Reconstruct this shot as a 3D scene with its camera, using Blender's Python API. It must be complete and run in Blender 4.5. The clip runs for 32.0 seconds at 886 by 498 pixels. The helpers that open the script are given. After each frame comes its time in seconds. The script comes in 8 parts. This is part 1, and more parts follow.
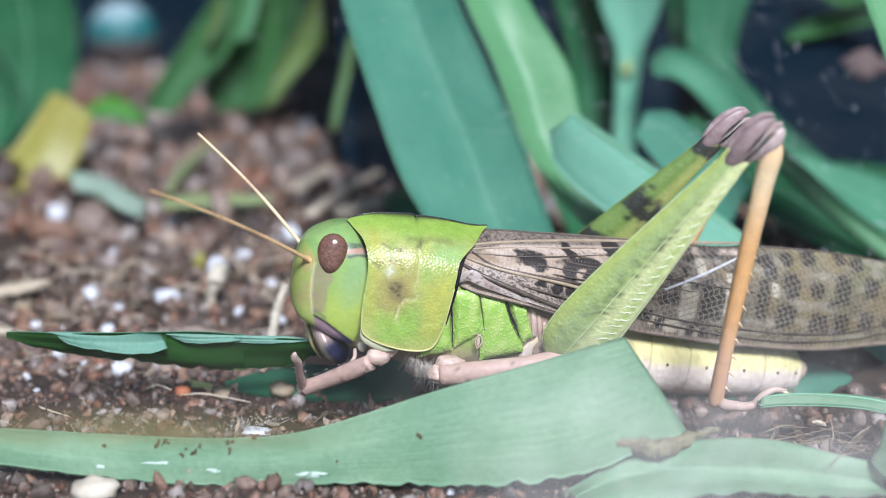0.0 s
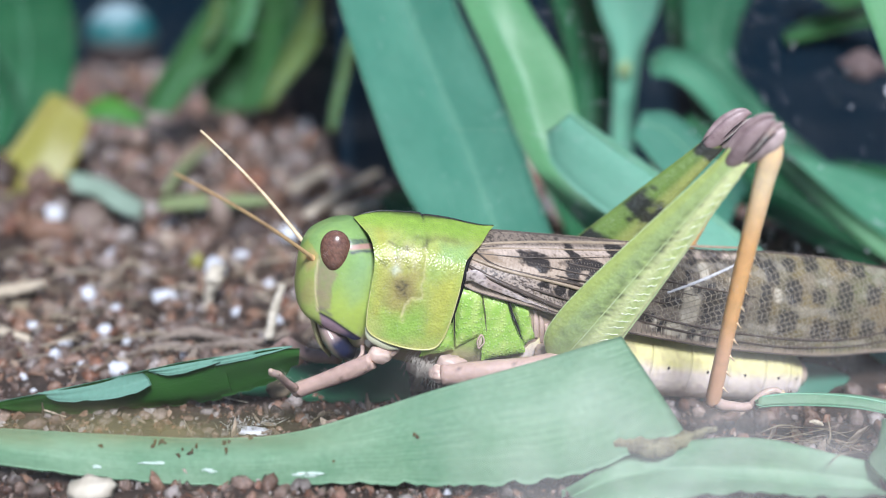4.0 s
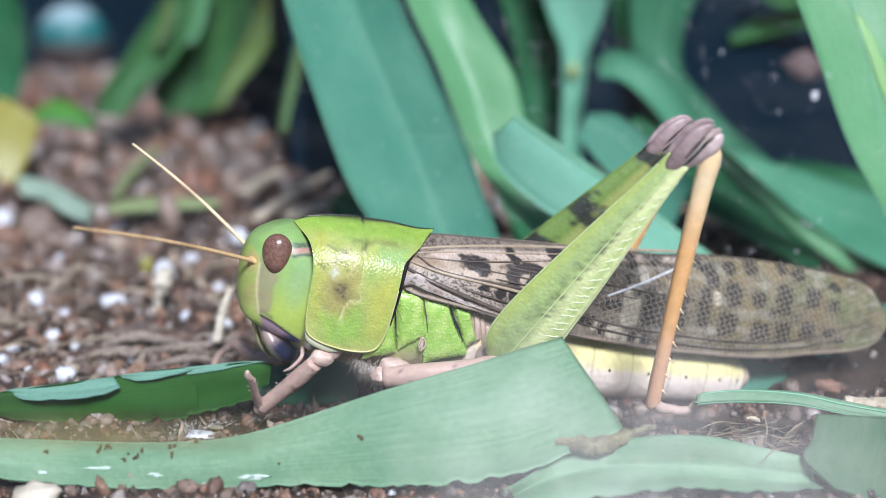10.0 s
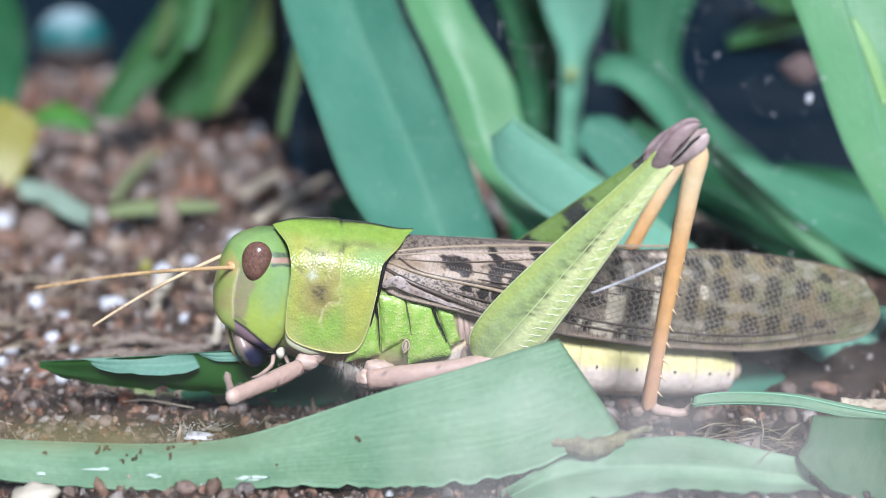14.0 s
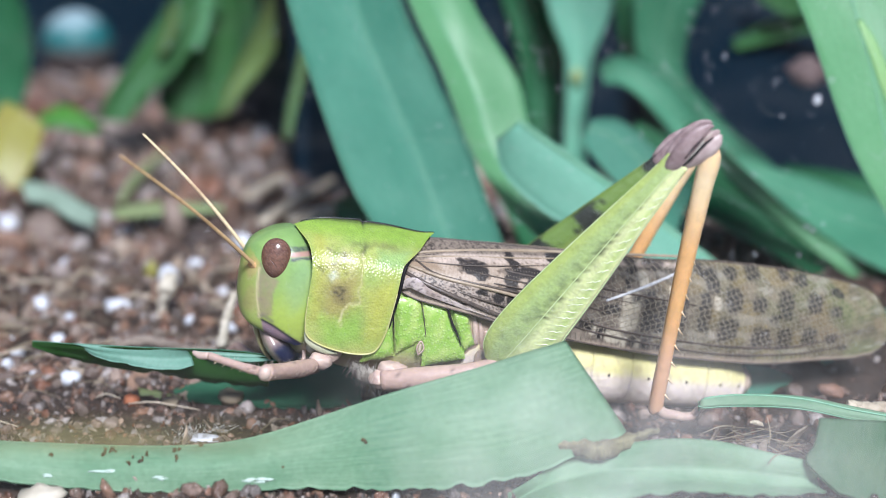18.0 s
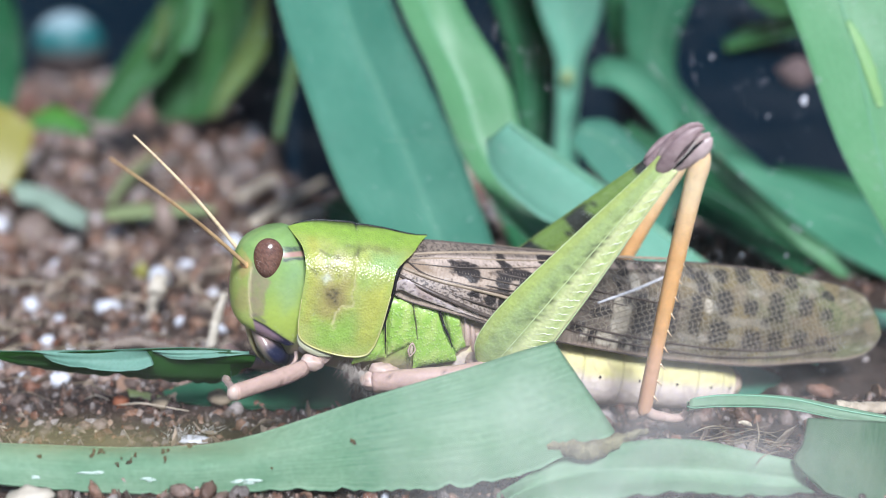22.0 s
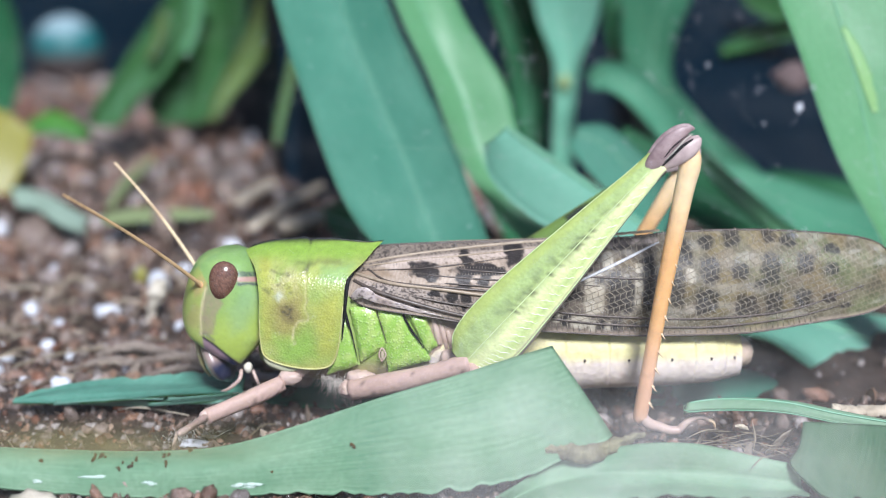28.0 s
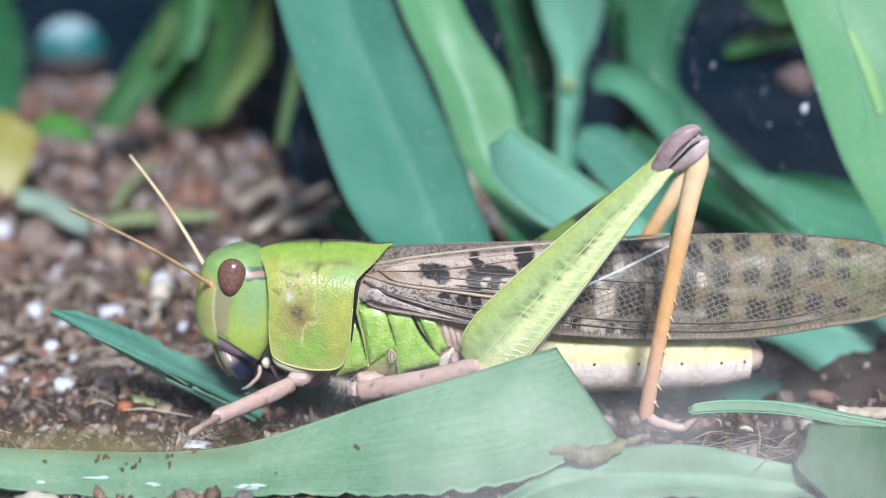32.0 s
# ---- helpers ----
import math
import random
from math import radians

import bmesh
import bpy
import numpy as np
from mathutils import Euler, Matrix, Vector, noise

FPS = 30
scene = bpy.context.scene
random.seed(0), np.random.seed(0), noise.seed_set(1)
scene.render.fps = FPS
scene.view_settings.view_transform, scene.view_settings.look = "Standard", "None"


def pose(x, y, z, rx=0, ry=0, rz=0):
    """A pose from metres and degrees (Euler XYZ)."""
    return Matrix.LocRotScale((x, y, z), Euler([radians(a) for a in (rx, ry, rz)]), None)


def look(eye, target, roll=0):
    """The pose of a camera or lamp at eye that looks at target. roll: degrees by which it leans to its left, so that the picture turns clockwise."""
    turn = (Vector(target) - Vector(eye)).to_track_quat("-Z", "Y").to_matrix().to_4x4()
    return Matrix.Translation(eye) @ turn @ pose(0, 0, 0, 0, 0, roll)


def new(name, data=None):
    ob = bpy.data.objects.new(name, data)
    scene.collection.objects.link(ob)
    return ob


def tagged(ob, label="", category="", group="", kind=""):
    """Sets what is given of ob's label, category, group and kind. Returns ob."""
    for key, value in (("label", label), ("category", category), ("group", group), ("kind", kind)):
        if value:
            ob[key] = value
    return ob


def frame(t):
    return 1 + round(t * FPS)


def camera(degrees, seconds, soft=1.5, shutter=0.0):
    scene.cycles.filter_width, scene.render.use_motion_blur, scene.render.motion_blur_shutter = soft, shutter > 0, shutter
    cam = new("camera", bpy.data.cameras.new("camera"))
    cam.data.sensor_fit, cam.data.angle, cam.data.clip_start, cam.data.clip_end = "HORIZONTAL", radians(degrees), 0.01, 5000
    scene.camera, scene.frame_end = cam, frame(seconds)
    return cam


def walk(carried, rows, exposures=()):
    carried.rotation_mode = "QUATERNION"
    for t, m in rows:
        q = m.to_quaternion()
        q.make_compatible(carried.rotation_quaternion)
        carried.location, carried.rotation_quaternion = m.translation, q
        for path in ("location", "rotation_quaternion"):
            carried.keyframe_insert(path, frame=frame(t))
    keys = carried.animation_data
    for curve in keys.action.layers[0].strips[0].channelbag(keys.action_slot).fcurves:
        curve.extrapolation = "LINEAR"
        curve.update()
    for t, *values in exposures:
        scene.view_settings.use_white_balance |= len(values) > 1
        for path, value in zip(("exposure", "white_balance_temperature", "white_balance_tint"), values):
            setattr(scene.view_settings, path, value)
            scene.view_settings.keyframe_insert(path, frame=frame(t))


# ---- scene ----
# ---------------- camera and its way ----------------
cam = camera(40.0, 32.0, soft=0.95)
cam.data.dof.use_dof = True
cam.data.dof.focus_distance = 0.1035
cam.data.dof.aperture_fstop = 18.5
walk(cam, [
    (0, pose(-0.001657, -0.103998, 0.042724, 74.719, 0, 1.708)),
    (1, pose(-0.001722, -0.103941, 0.042546, 74.777, 0, 1.704)),
    (2, pose(-0.001759, -0.103978, 0.042570, 74.772, 0, 1.722)),
    (3, pose(-0.001726, -0.103951, 0.042562, 74.771, 0, 1.695)),
    (3.5, pose(-0.001644, -0.103905, 0.042515, 74.810, 0, 1.708)),
    (5.5, pose(-0.000795, -0.104349, 0.042612, 74.809, 0, 1.267)),
    (6, pose(-0.000650, -0.104413, 0.042661, 74.820, 0, 1.148)),
    (7, pose(-0.000540, -0.104499, 0.042840, 74.765, 0, 0.873)),
    (7.5, pose(-0.000422, -0.104504, 0.042826, 74.786, 0, 0.700)),
    (8, pose(-0.000267, -0.104567, 0.042849, 74.797, 0, 0.432)),
    (8.5, pose(-0.000172, -0.104750, 0.042963, 74.753, 0, 0.195)),
    (9, pose(-0.000087, -0.104953, 0.043043, 74.773, 0, -0.042)),
    (9.5, pose(-0.000030, -0.105022, 0.043113, 74.761, 0, -0.085)),
    (10, pose(0.000003, -0.105081, 0.043269, 74.720, 0, -0.258)),
    (10.5, pose(0.000001, -0.105297, 0.043471, 74.673, 0, -0.323)),
    (11, pose(-0.000058, -0.105424, 0.043552, 74.704, 0, -0.327)),
    (12, pose(-0.000137, -0.105300, 0.043356, 74.819, 0, -0.200)),
    (13, pose(0.000170, -0.105430, 0.043298, 74.839, 0, -0.240)),
    (14, pose(0.000246, -0.105565, 0.043264, 74.900, 0, -0.242)),
    (14.5, pose(0.000344, -0.105302, 0.043273, 74.863, 0, -0.120)),
    (16.5, pose(-0.000047, -0.105429, 0.043280, 74.920, 0, -0.117)),
    (17, pose(-0.000015, -0.105418, 0.043222, 74.944, 0, -0.079)),
    (18, pose(-0.000033, -0.105444, 0.043174, 75.022, 0, -0.088)),
    (19, pose(-0.000041, -0.105404, 0.043113, 75.064, 0, -0.049)),
    (20, pose(-0.000004, -0.105399, 0.043038, 75.088, 0, -0.032)),
    (20.5, pose(0.000059, -0.105398, 0.043061, 75.078, 0, -0.055)),
    (21, pose(0.000185, -0.105369, 0.043054, 75.076, 0, -0.167)),
    (21.5, pose(0.000350, -0.105419, 0.043049, 75.104, 0, -0.256)),
    (22, pose(0.000395, -0.105504, 0.043134, 75.092, 0, -0.383)),
    (22.5, pose(0.000366, -0.105532, 0.043233, 75.091, 0, -0.496)),
    (23, pose(0.000338, -0.105552, 0.043290, 75.069, 0, -0.586)),
    (24, pose(0.000330, -0.105666, 0.043178, 75.155, 0, -0.530)),
    (25, pose(0.000370, -0.105599, 0.043195, 75.158, 0, -0.503)),
    (25.5, pose(0.000271, -0.105550, 0.043150, 75.191, 0, -0.505)),
    (27.5, pose(0.000491, -0.106401, 0.043713, 75.180, 0, -0.465)),
    (28, pose(0.000230, -0.106189, 0.043585, 75.192, 0, -0.540)),
    (29, pose(0.000129, -0.106099, 0.043603, 75.197, 0, -0.503)),
    (30, pose(0.000124, -0.106090, 0.043464, 75.242, 0, -0.548)),
    (31, pose(0.000260, -0.105977, 0.043246, 75.362, 0, -0.394)),
    (32, pose(0.000211, -0.106062, 0.043362, 75.345, 0, -0.350)),
], exposures=[(0, -0.36, 5740, 13), (32, -0.36, 5740, 13)])

# ---------------- daylight ----------------
SUN_EL, SUN_AZ = radians(45), radians(166)
world = bpy.data.worlds.new("daylight")
scene.world = world
world.use_nodes = True
wn = world.node_tree
sky = wn.nodes.new("ShaderNodeTexSky")
sky.sky_type = "NISHITA"
sky.sun_disc = False
sky.sun_elevation, sky.sun_rotation = SUN_EL, SUN_AZ
wn.links.new(sky.outputs[0], wn.nodes["Background"].inputs[0])
wn.nodes["Background"].inputs[1].default_value = 0.085
sun = new("sun", bpy.data.lights.new("sun", "SUN"))
sun.data.energy, sun.data.angle, sun.data.color = 7.0, radians(16), (1.0, 0.97, 0.92)
sun.matrix_world = look((math.sin(SUN_AZ) * math.cos(SUN_EL), math.cos(SUN_AZ) * math.cos(SUN_EL), math.sin(SUN_EL)), (0, 0, 0))

MM = 0.001


# ---------------- materials ----------------
def shader(name, rough=0.5, spec=0.5):
    m = bpy.data.materials.new(name)
    m.use_nodes = True
    nt = m.node_tree
    p = nt.nodes["Principled BSDF"]
    p.inputs["Roughness"].default_value = rough
    p.inputs["Specular IOR Level"].default_value = spec
    return m, nt, p


def node(nt, kind, **sets):
    n = nt.nodes.new(kind)
    for k, v in sets.items():
        n.inputs[k.replace("_", " ")].default_value = v
    return n


def coords(nt, stretch=(1, 1, 1), uv=False):
    tc = nt.nodes.new("ShaderNodeTexCoord")
    mp = nt.nodes.new("ShaderNodeMapping")
    mp.inputs["Scale"].default_value = stretch
    nt.links.new(tc.outputs["UV" if uv else "Object"], mp.inputs["Vector"])
    return mp.outputs[0]


def noise_tex(nt, vec, scale, detail=4.0, rough=0.6):
    n = node(nt, "ShaderNodeTexNoise", Scale=scale, Detail=detail, Roughness=rough)
    nt.links.new(vec, n.inputs["Vector"])
    return n.outputs["Fac"]


def ramp(nt, fac, *stops):
    r = nt.nodes.new("ShaderNodeValToRGB")
    e = r.color_ramp.elements
    while len(e) < len(stops):
        e.new(0.5)
    for el, (pos, c) in zip(e, stops):
        el.position, el.color = pos, (*c, 1) if len(c) == 3 else c
    nt.links.new(fac, r.inputs[0])
    return r.outputs[0]


def mixed(nt, a, b, fac, mode="MIX"):
    m = nt.nodes.new("ShaderNodeMix")
    m.data_type, m.blend_type = "RGBA", mode
    for sock, v in ((m.inputs[6], a), (m.inputs[7], b), (m.inputs[0], fac)):
        if isinstance(v, (int, float)):
            sock.default_value = v
        elif isinstance(v, tuple):
            sock.default_value = (*v, 1)
        else:
            nt.links.new(v, sock)
    return m.outputs[2]


def bumped(nt, p, height, strength, dist):
    b = node(nt, "ShaderNodeBump", Strength=strength, Distance=dist)
    nt.links.new(height, b.inputs["Height"])
    nt.links.new(b.outputs[0], p.inputs["Normal"])


def grained(name, a, b, scale=1500, rough=0.5, bump=0.3, spec=0.5, dist=0.0001, sub=0.0):
    """Two tones blended by fine and coarse noise."""
    m, nt, p = shader(name, rough, spec)
    v = coords(nt)
    f = noise_tex(nt, v, scale)
    g = noise_tex(nt, v, scale * 0.2, 2)
    c = mixed(nt, ramp(nt, f, (0.35, a), (0.65, b)), ramp(nt, g, (0.3, a), (0.7, b)), 0.45)
    nt.links.new(c, p.inputs["Base Color"])
    if sub:
        p.inputs["Subsurface Weight"].default_value = sub
        p.inputs["Subsurface Radius"].default_value = (0.001, 0.001, 0.0005)
    bumped(nt, p, f, bump, dist)
    return m


def painted(name, rough=0.4, cell=2600, bump=0.5, spec=0.5, dist=0.00012, mottle=0.25, sub=0.0, coat=0.0, dots=0.0):
    """Surface that carries its own colour pattern, with fine pebbled relief."""
    m, nt, p = shader(name, rough, spec)
    at = nt.nodes.new("ShaderNodeAttribute")
    at.attribute_name = "tone"
    v = coords(nt)
    f = noise_tex(nt, v, 1100, 6, 0.7)
    vor = node(nt, "ShaderNodeTexVoronoi", Scale=cell)
    nt.links.new(v, vor.inputs["Vector"])
    dark = mixed(nt, at.outputs[0], ramp(nt, f, (0.3, (0.55, 0.55, 0.5)), (0.7, (1.25, 1.25, 1.2))), mottle, "MULTIPLY")
    if dots:
        grain = ramp(nt, vor.outputs["Distance"], (0.04, (1, 1, 1)), (0.5, (0, 0, 0)))
        dark = mixed(nt, dark, mixed(nt, dark, (1.0, 1.0, 0.75), dots), grain)
        bumped(nt, p, grain, bump, dist)
    else:
        bumped(nt, p, vor.outputs["Distance"], bump, dist)
    nt.links.new(dark, p.inputs["Base Color"])
    p.inputs["Coat Weight"].default_value = coat
    p.inputs["Coat Roughness"].default_value = 0.25
    if sub:
        p.inputs["Subsurface Weight"].default_value = sub
        p.inputs["Subsurface Radius"].default_value = (0.001, 0.001, 0.0004)
    return m


def leafy(name, base, vein, light, count=14, rough=0.42, glow=0.25, spec=0.4):
    """Grass blade: long parallel veins, pale streaks, small scars; light passes through."""
    m, nt, p = shader(name, rough, spec)
    uv = coords(nt, (1, 1, 1), True)
    sep = nt.nodes.new("ShaderNodeSeparateXYZ")
    nt.links.new(uv, sep.inputs[0])
    w = nt.nodes.new("ShaderNodeMath")
    w.operation = "MULTIPLY"
    w.inputs[1].default_value = count * 6.2832
    nt.links.new(sep.outputs["Y"], w.inputs[0])
    s = nt.nodes.new("ShaderNodeMath")
    s.operation = "SINE"
    nt.links.new(w.outputs[0], s.inputs[0])
    streak = noise_tex(nt, coords(nt, (0.05, 14, 1), True), 3.0, 4)
    blot = noise_tex(nt, coords(nt), 120, 4)
    fine = noise_tex(nt, coords(nt), 2500, 3)
    c = mixed(nt, ramp(nt, streak, (0.3, base), (0.72, vein)), ramp(nt, blot, (0.3, base), (0.75, light)), 0.5)
    c = mixed(nt, c, ramp(nt, fine, (0.35, (0.8, 0.85, 0.8)), (0.65, (1.1, 1.1, 1.1))), 0.5, "MULTIPLY")
    lines = ramp(nt, s.outputs[0], (0.0, (0.93, 0.95, 0.93)), (0.75, (1, 1, 1)), (1.0, (1.08, 1.08, 1.05)))
    c = mixed(nt, c, lines, 0.25, "MULTIPLY")
    nt.links.new(c, p.inputs["Base Color"])
    bumped(nt, p, s.outputs[0], 0.06, 0.00004)
    t = nt.nodes.new("ShaderNodeBsdfTranslucent")
    nt.links.new(c, t.inputs[0])
    mx = nt.nodes.new("ShaderNodeMixShader")
    mx.inputs[0].default_value = glow
    nt.links.new(p.outputs[0], mx.inputs[1])
    nt.links.new(t.outputs[0], mx.inputs[2])
    nt.links.new(mx.outputs[0], nt.nodes["Material Output"].inputs[0])
    return m


def pebbly(name, *tones, rough=0.75):
    """Loose grains, each island with a tone of its own."""
    m, nt, p = shader(name, rough, 0.8)
    g = nt.nodes.new("ShaderNodeNewGeometry")
    step = 1 / len(tones)
    c = ramp(nt, g.outputs["Random Per Island"], *[(i * step, t) for i, t in enumerate(tones)])
    f = noise_tex(nt, coords(nt), 1800, 5, 0.7)
    c = mixed(nt, c, ramp(nt, f, (0.3, (0.4, 0.38, 0.36)), (0.7, (1.4, 1.4, 1.4))), 0.8, "MULTIPLY")
    nt.links.new(c, p.inputs["Base Color"])
    bumped(nt, p, f, 0.8, 0.00035)
    return m


M_SOIL = grained("dark_soil", (0.016, 0.011, 0.008), (0.075, 0.05, 0.038), 420, 0.9, 0.9, 0.3, 0.0006)
M_GRAIN = pebbly("soil_grains", (0.11, 0.07, 0.053), (0.24, 0.165, 0.13), (0.035, 0.026, 0.022), (0.36, 0.275, 0.225), (0.24, 0.105, 0.06), (0.05, 0.036, 0.03), (0.46, 0.41, 0.385), (0.08, 0.053, 0.042), (0.30, 0.17, 0.11), (0.16, 0.115, 0.095), rough=0.24)
M_GRIT = pebbly("gravel_stone", (0.36, 0.30, 0.27), (0.48, 0.41, 0.37), (0.32, 0.26, 0.24), rough=0.35)
M_FLAKE = pebbly("bark_flake", (0.20, 0.14, 0.10), (0.38, 0.30, 0.23), (0.11, 0.07, 0.05), (0.48, 0.40, 0.31), (0.26, 0.15, 0.09), rough=0.5)
M_PALE = grained("perlite", (0.48, 0.50, 0.56), (0.74, 0.76, 0.80), 900, 0.7, 0.6)
M_FLUFF = grained("grey_white_mould", (0.26, 0.26, 0.26), (0.5, 0.5, 0.5), 900, 0.9, 0.4)
M_CREAM = grained("pale_root", (0.42, 0.37, 0.28), (0.66, 0.61, 0.51), 700, 0.7, 0.5)
M_STRAW = grained("dry_straw", (0.40, 0.33, 0.24), (0.64, 0.56, 0.43), 500, 0.75, 0.5)
M_DEAD = grained("withered_leaf", (0.10, 0.085, 0.05), (0.36, 0.29, 0.20), 380, 0.8, 0.7)
M_MAUVE = grained("mauve_brown", (0.09, 0.06, 0.06), (0.17, 0.125, 0.12), 300, 0.8, 0.4)
M_MOULD = grained("mouldy_sheath", (0.06, 0.05, 0.03), (0.30, 0.28, 0.16), 700, 0.9, 1.0, 0.2, 0.0005)
M_LITTER = grained("grey_litter", (0.16, 0.125, 0.10), (0.36, 0.30, 0.25), 420, 0.8, 0.7)
M_NEAR = leafy("blue_green_blade", (0.12, 0.275, 0.155), (0.275, 0.44, 0.28), (0.41, 0.55, 0.38), 16, 0.5, 0.25, 0.22)
M_TORN = leafy("pale_teal_blade", (0.16, 0.42, 0.30), (0.22, 0.50, 0.37), (0.30, 0.56, 0.43), 20, 0.55, 0.3, 0.25)
M_UNDER = leafy("streaked_under_face", (0.06, 0.22, 0.15), (0.15, 0.37, 0.29), (0.24, 0.48, 0.38), 6, 0.5, 0.25, 0.25)
M_YNODE = grained("yellow_node", (0.26, 0.34, 0.12), (0.36, 0.42, 0.20), 500, 0.6, 0.3)
M_MID = leafy("sea_green_blade", (0.035, 0.15, 0.08), (0.055, 0.20, 0.11), (0.09, 0.27, 0.15), 18, 0.55, 0.25, 0.2)
M_BACK = leafy("teal_blade", (0.063, 0.228, 0.158), (0.098, 0.29, 0.205), (0.148, 0.355, 0.255), 22, 0.6, 0.25, 0.2)
M_DIMTEAL = leafy("dim_teal_blade", (0.068, 0.243, 0.142), (0.101, 0.311, 0.189), (0.149, 0.392, 0.243), 20, 0.6, 0.25, 0.2)
M_MOSS = leafy("mid_green_blade", (0.034, 0.128, 0.04), (0.055, 0.17, 0.052), (0.085, 0.215, 0.07), 14, 0.6, 0.3, 0.15)
M_FRESH = leafy("bright_leaf", (0.05, 0.20, 0.02), (0.08, 0.26, 0.03), (0.12, 0.32, 0.05), 8)
M_LIGHT = leafy("fresh_green_blade", (0.115, 0.32, 0.14), (0.16, 0.39, 0.185), (0.215, 0.45, 0.235), 16)
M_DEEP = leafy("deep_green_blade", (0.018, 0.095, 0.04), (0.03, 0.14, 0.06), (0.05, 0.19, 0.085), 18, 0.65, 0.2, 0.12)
M_FOLD = leafy("bitten_blade", (0.016, 0.07, 0.010), (0.027, 0.105, 0.016), (0.05, 0.155, 0.03), 12, 0.6, 0.1, 0.15)
M_LIP = leafy("pale_blade_underside", (0.15, 0.33, 0.25), (0.20, 0.40, 0.31), (0.27, 0.47, 0.38), 10)
M_STUB = leafy("yellowish_stub", (0.26, 0.33, 0.12), (0.34, 0.40, 0.17), (0.42, 0.46, 0.24), 8)
M_CLAY = grained("terracotta_crumb", (0.30, 0.09, 0.04), (0.46, 0.17, 0.08), 700, 0.7, 0.5)
M_DIRTY = leafy("dirty_blade", (0.05, 0.13, 0.07), (0.14, 0.26, 0.155), (0.24, 0.27, 0.19), 8, 0.7, 0.2, 0.15)
M_STREAK = leafy("bleached_streak", (0.21, 0.45, 0.16), (0.26, 0.50, 0.19), (0.40, 0.60, 0.24), 6)
M_OLIVE = leafy("olive_blade", (0.12, 0.19, 0.05), (0.17, 0.24, 0.07), (0.22, 0.28, 0.09), 12)
M_PALEOLIVE = leafy("faded_olive_blade", (0.24, 0.31, 0.14), (0.29, 0.35, 0.17), (0.35, 0.39, 0.21), 10, 0.6, 0.2, 0.2)
M_YELLOW = leafy("yellowed_leaf", (0.311, 0.304, 0.050), (0.385, 0.384, 0.100), (0.296, 0.224, 0.050), 8)
M_RIB = grained("pale_midrib", (0.13, 0.34, 0.20), (0.20, 0.42, 0.27), 700, 0.45, 0.2)
M_SCAR = grained("brown_scar", (0.018, 0.014, 0.007), (0.12, 0.085, 0.022), 1500, 0.7, 0.4)
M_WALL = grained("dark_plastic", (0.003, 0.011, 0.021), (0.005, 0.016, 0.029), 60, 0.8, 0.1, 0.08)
M_FADED = leafy("faded_blade", (0.34, 0.46, 0.36), (0.40, 0.52, 0.42), (0.46, 0.58, 0.48), 10, 0.6, 0.2, 0.2)
M_TABLE = grained("grey_bench", (0.2, 0.2, 0.2), (0.32, 0.31, 0.3), 40, 0.8, 0.3)
M_SHELL = painted("smooth_green_cuticle", 0.36, 5200, 0.14, 0.45, 0.00005, 0.16, 0.2, 0.12)
M_SHIELD = painted("granular_green_cuticle", 0.3, 4600, 0.48, 0.4, 0.00009, 0.4, 0.2, 0.1)
M_SILVER = painted("silvery_cuticle", 0.3, 3600, 0.35, 0.5, 0.00006, 0.45, 0.1, 0.3)
M_PLEURA = painted("pebbled_green_cuticle", 0.3, 3700, 0.5, 0.5, 0.0001, 0.2, 0.15, 0.25, 0.14)
M_SOFT = painted("soft_cuticle", 0.5, 1800, 0.4, 0.4, 0.00012, 0.3, 0.15)
M_WING = painted("leathery_wing", 0.45, 4200, 0.5, 0.3, 0.00006, 0.6)
M_FEMUR = painted("leg_cuticle", 0.42, 3000, 0.38, 0.4, 0.0001, 0.3, 0.15, 0.08)
M_TEAL = painted("teal_glaze", 0.5, 300, 0.05, 0.4, 0.0001, 0.3)
M_EYE = painted("brown_eye", 0.09, 5200, 0.08, 0.6, 0.00004, 0.5, 0.0, 0.5)
M_BLACK = grained("black_suture", (0.004, 0.004, 0.006), (0.014, 0.013, 0.015), 2500, 0.6, 0.4, 0.2)
M_VEIN = grained("cream_vein", (0.26, 0.20, 0.135), (0.44, 0.355, 0.26), 2000, 0.4, 0.2)
M_DVEIN = grained("brown_vein", (0.05, 0.04, 0.035), (0.14, 0.11, 0.09), 2000, 0.35, 0.2)
M_SVEIN = grained("silver_vein", (0.40, 0.40, 0.42), (0.78, 0.78, 0.80), 1300, 0.25, 0.2)
M_LVEIN = grained("fine_pale_vein", (0.230, 0.198, 0.147), (0.377, 0.327, 0.248), 2000, 0.4, 0.2)
M_SLANT = grained("pale_slant_vein", (0.144, 0.125, 0.091), (0.257, 0.227, 0.170), 1500, 0.3, 0.2)
M_WRIB = grained("white_rib", (0.72, 0.78, 0.56), (0.88, 0.90, 0.74), 2000, 0.3, 0.1)
M_RIDGE = grained("pale_ridge", (0.50, 0.62, 0.28), (0.68, 0.78, 0.45), 2000, 0.3, 0.1)
M_DIM = grained("olive_ridge", (0.14, 0.20, 0.06), (0.24, 0.30, 0.10), 2000, 0.4, 0.1)
M_PINK = grained("pinkish_leg", (0.44, 0.31, 0.26), (0.64, 0.50, 0.43), 900, 0.42, 0.3, sub=0.15)
M_KNEE = grained("mauve_knee", (0.22, 0.145, 0.15), (0.44, 0.335, 0.33), 1100, 0.42, 0.8)
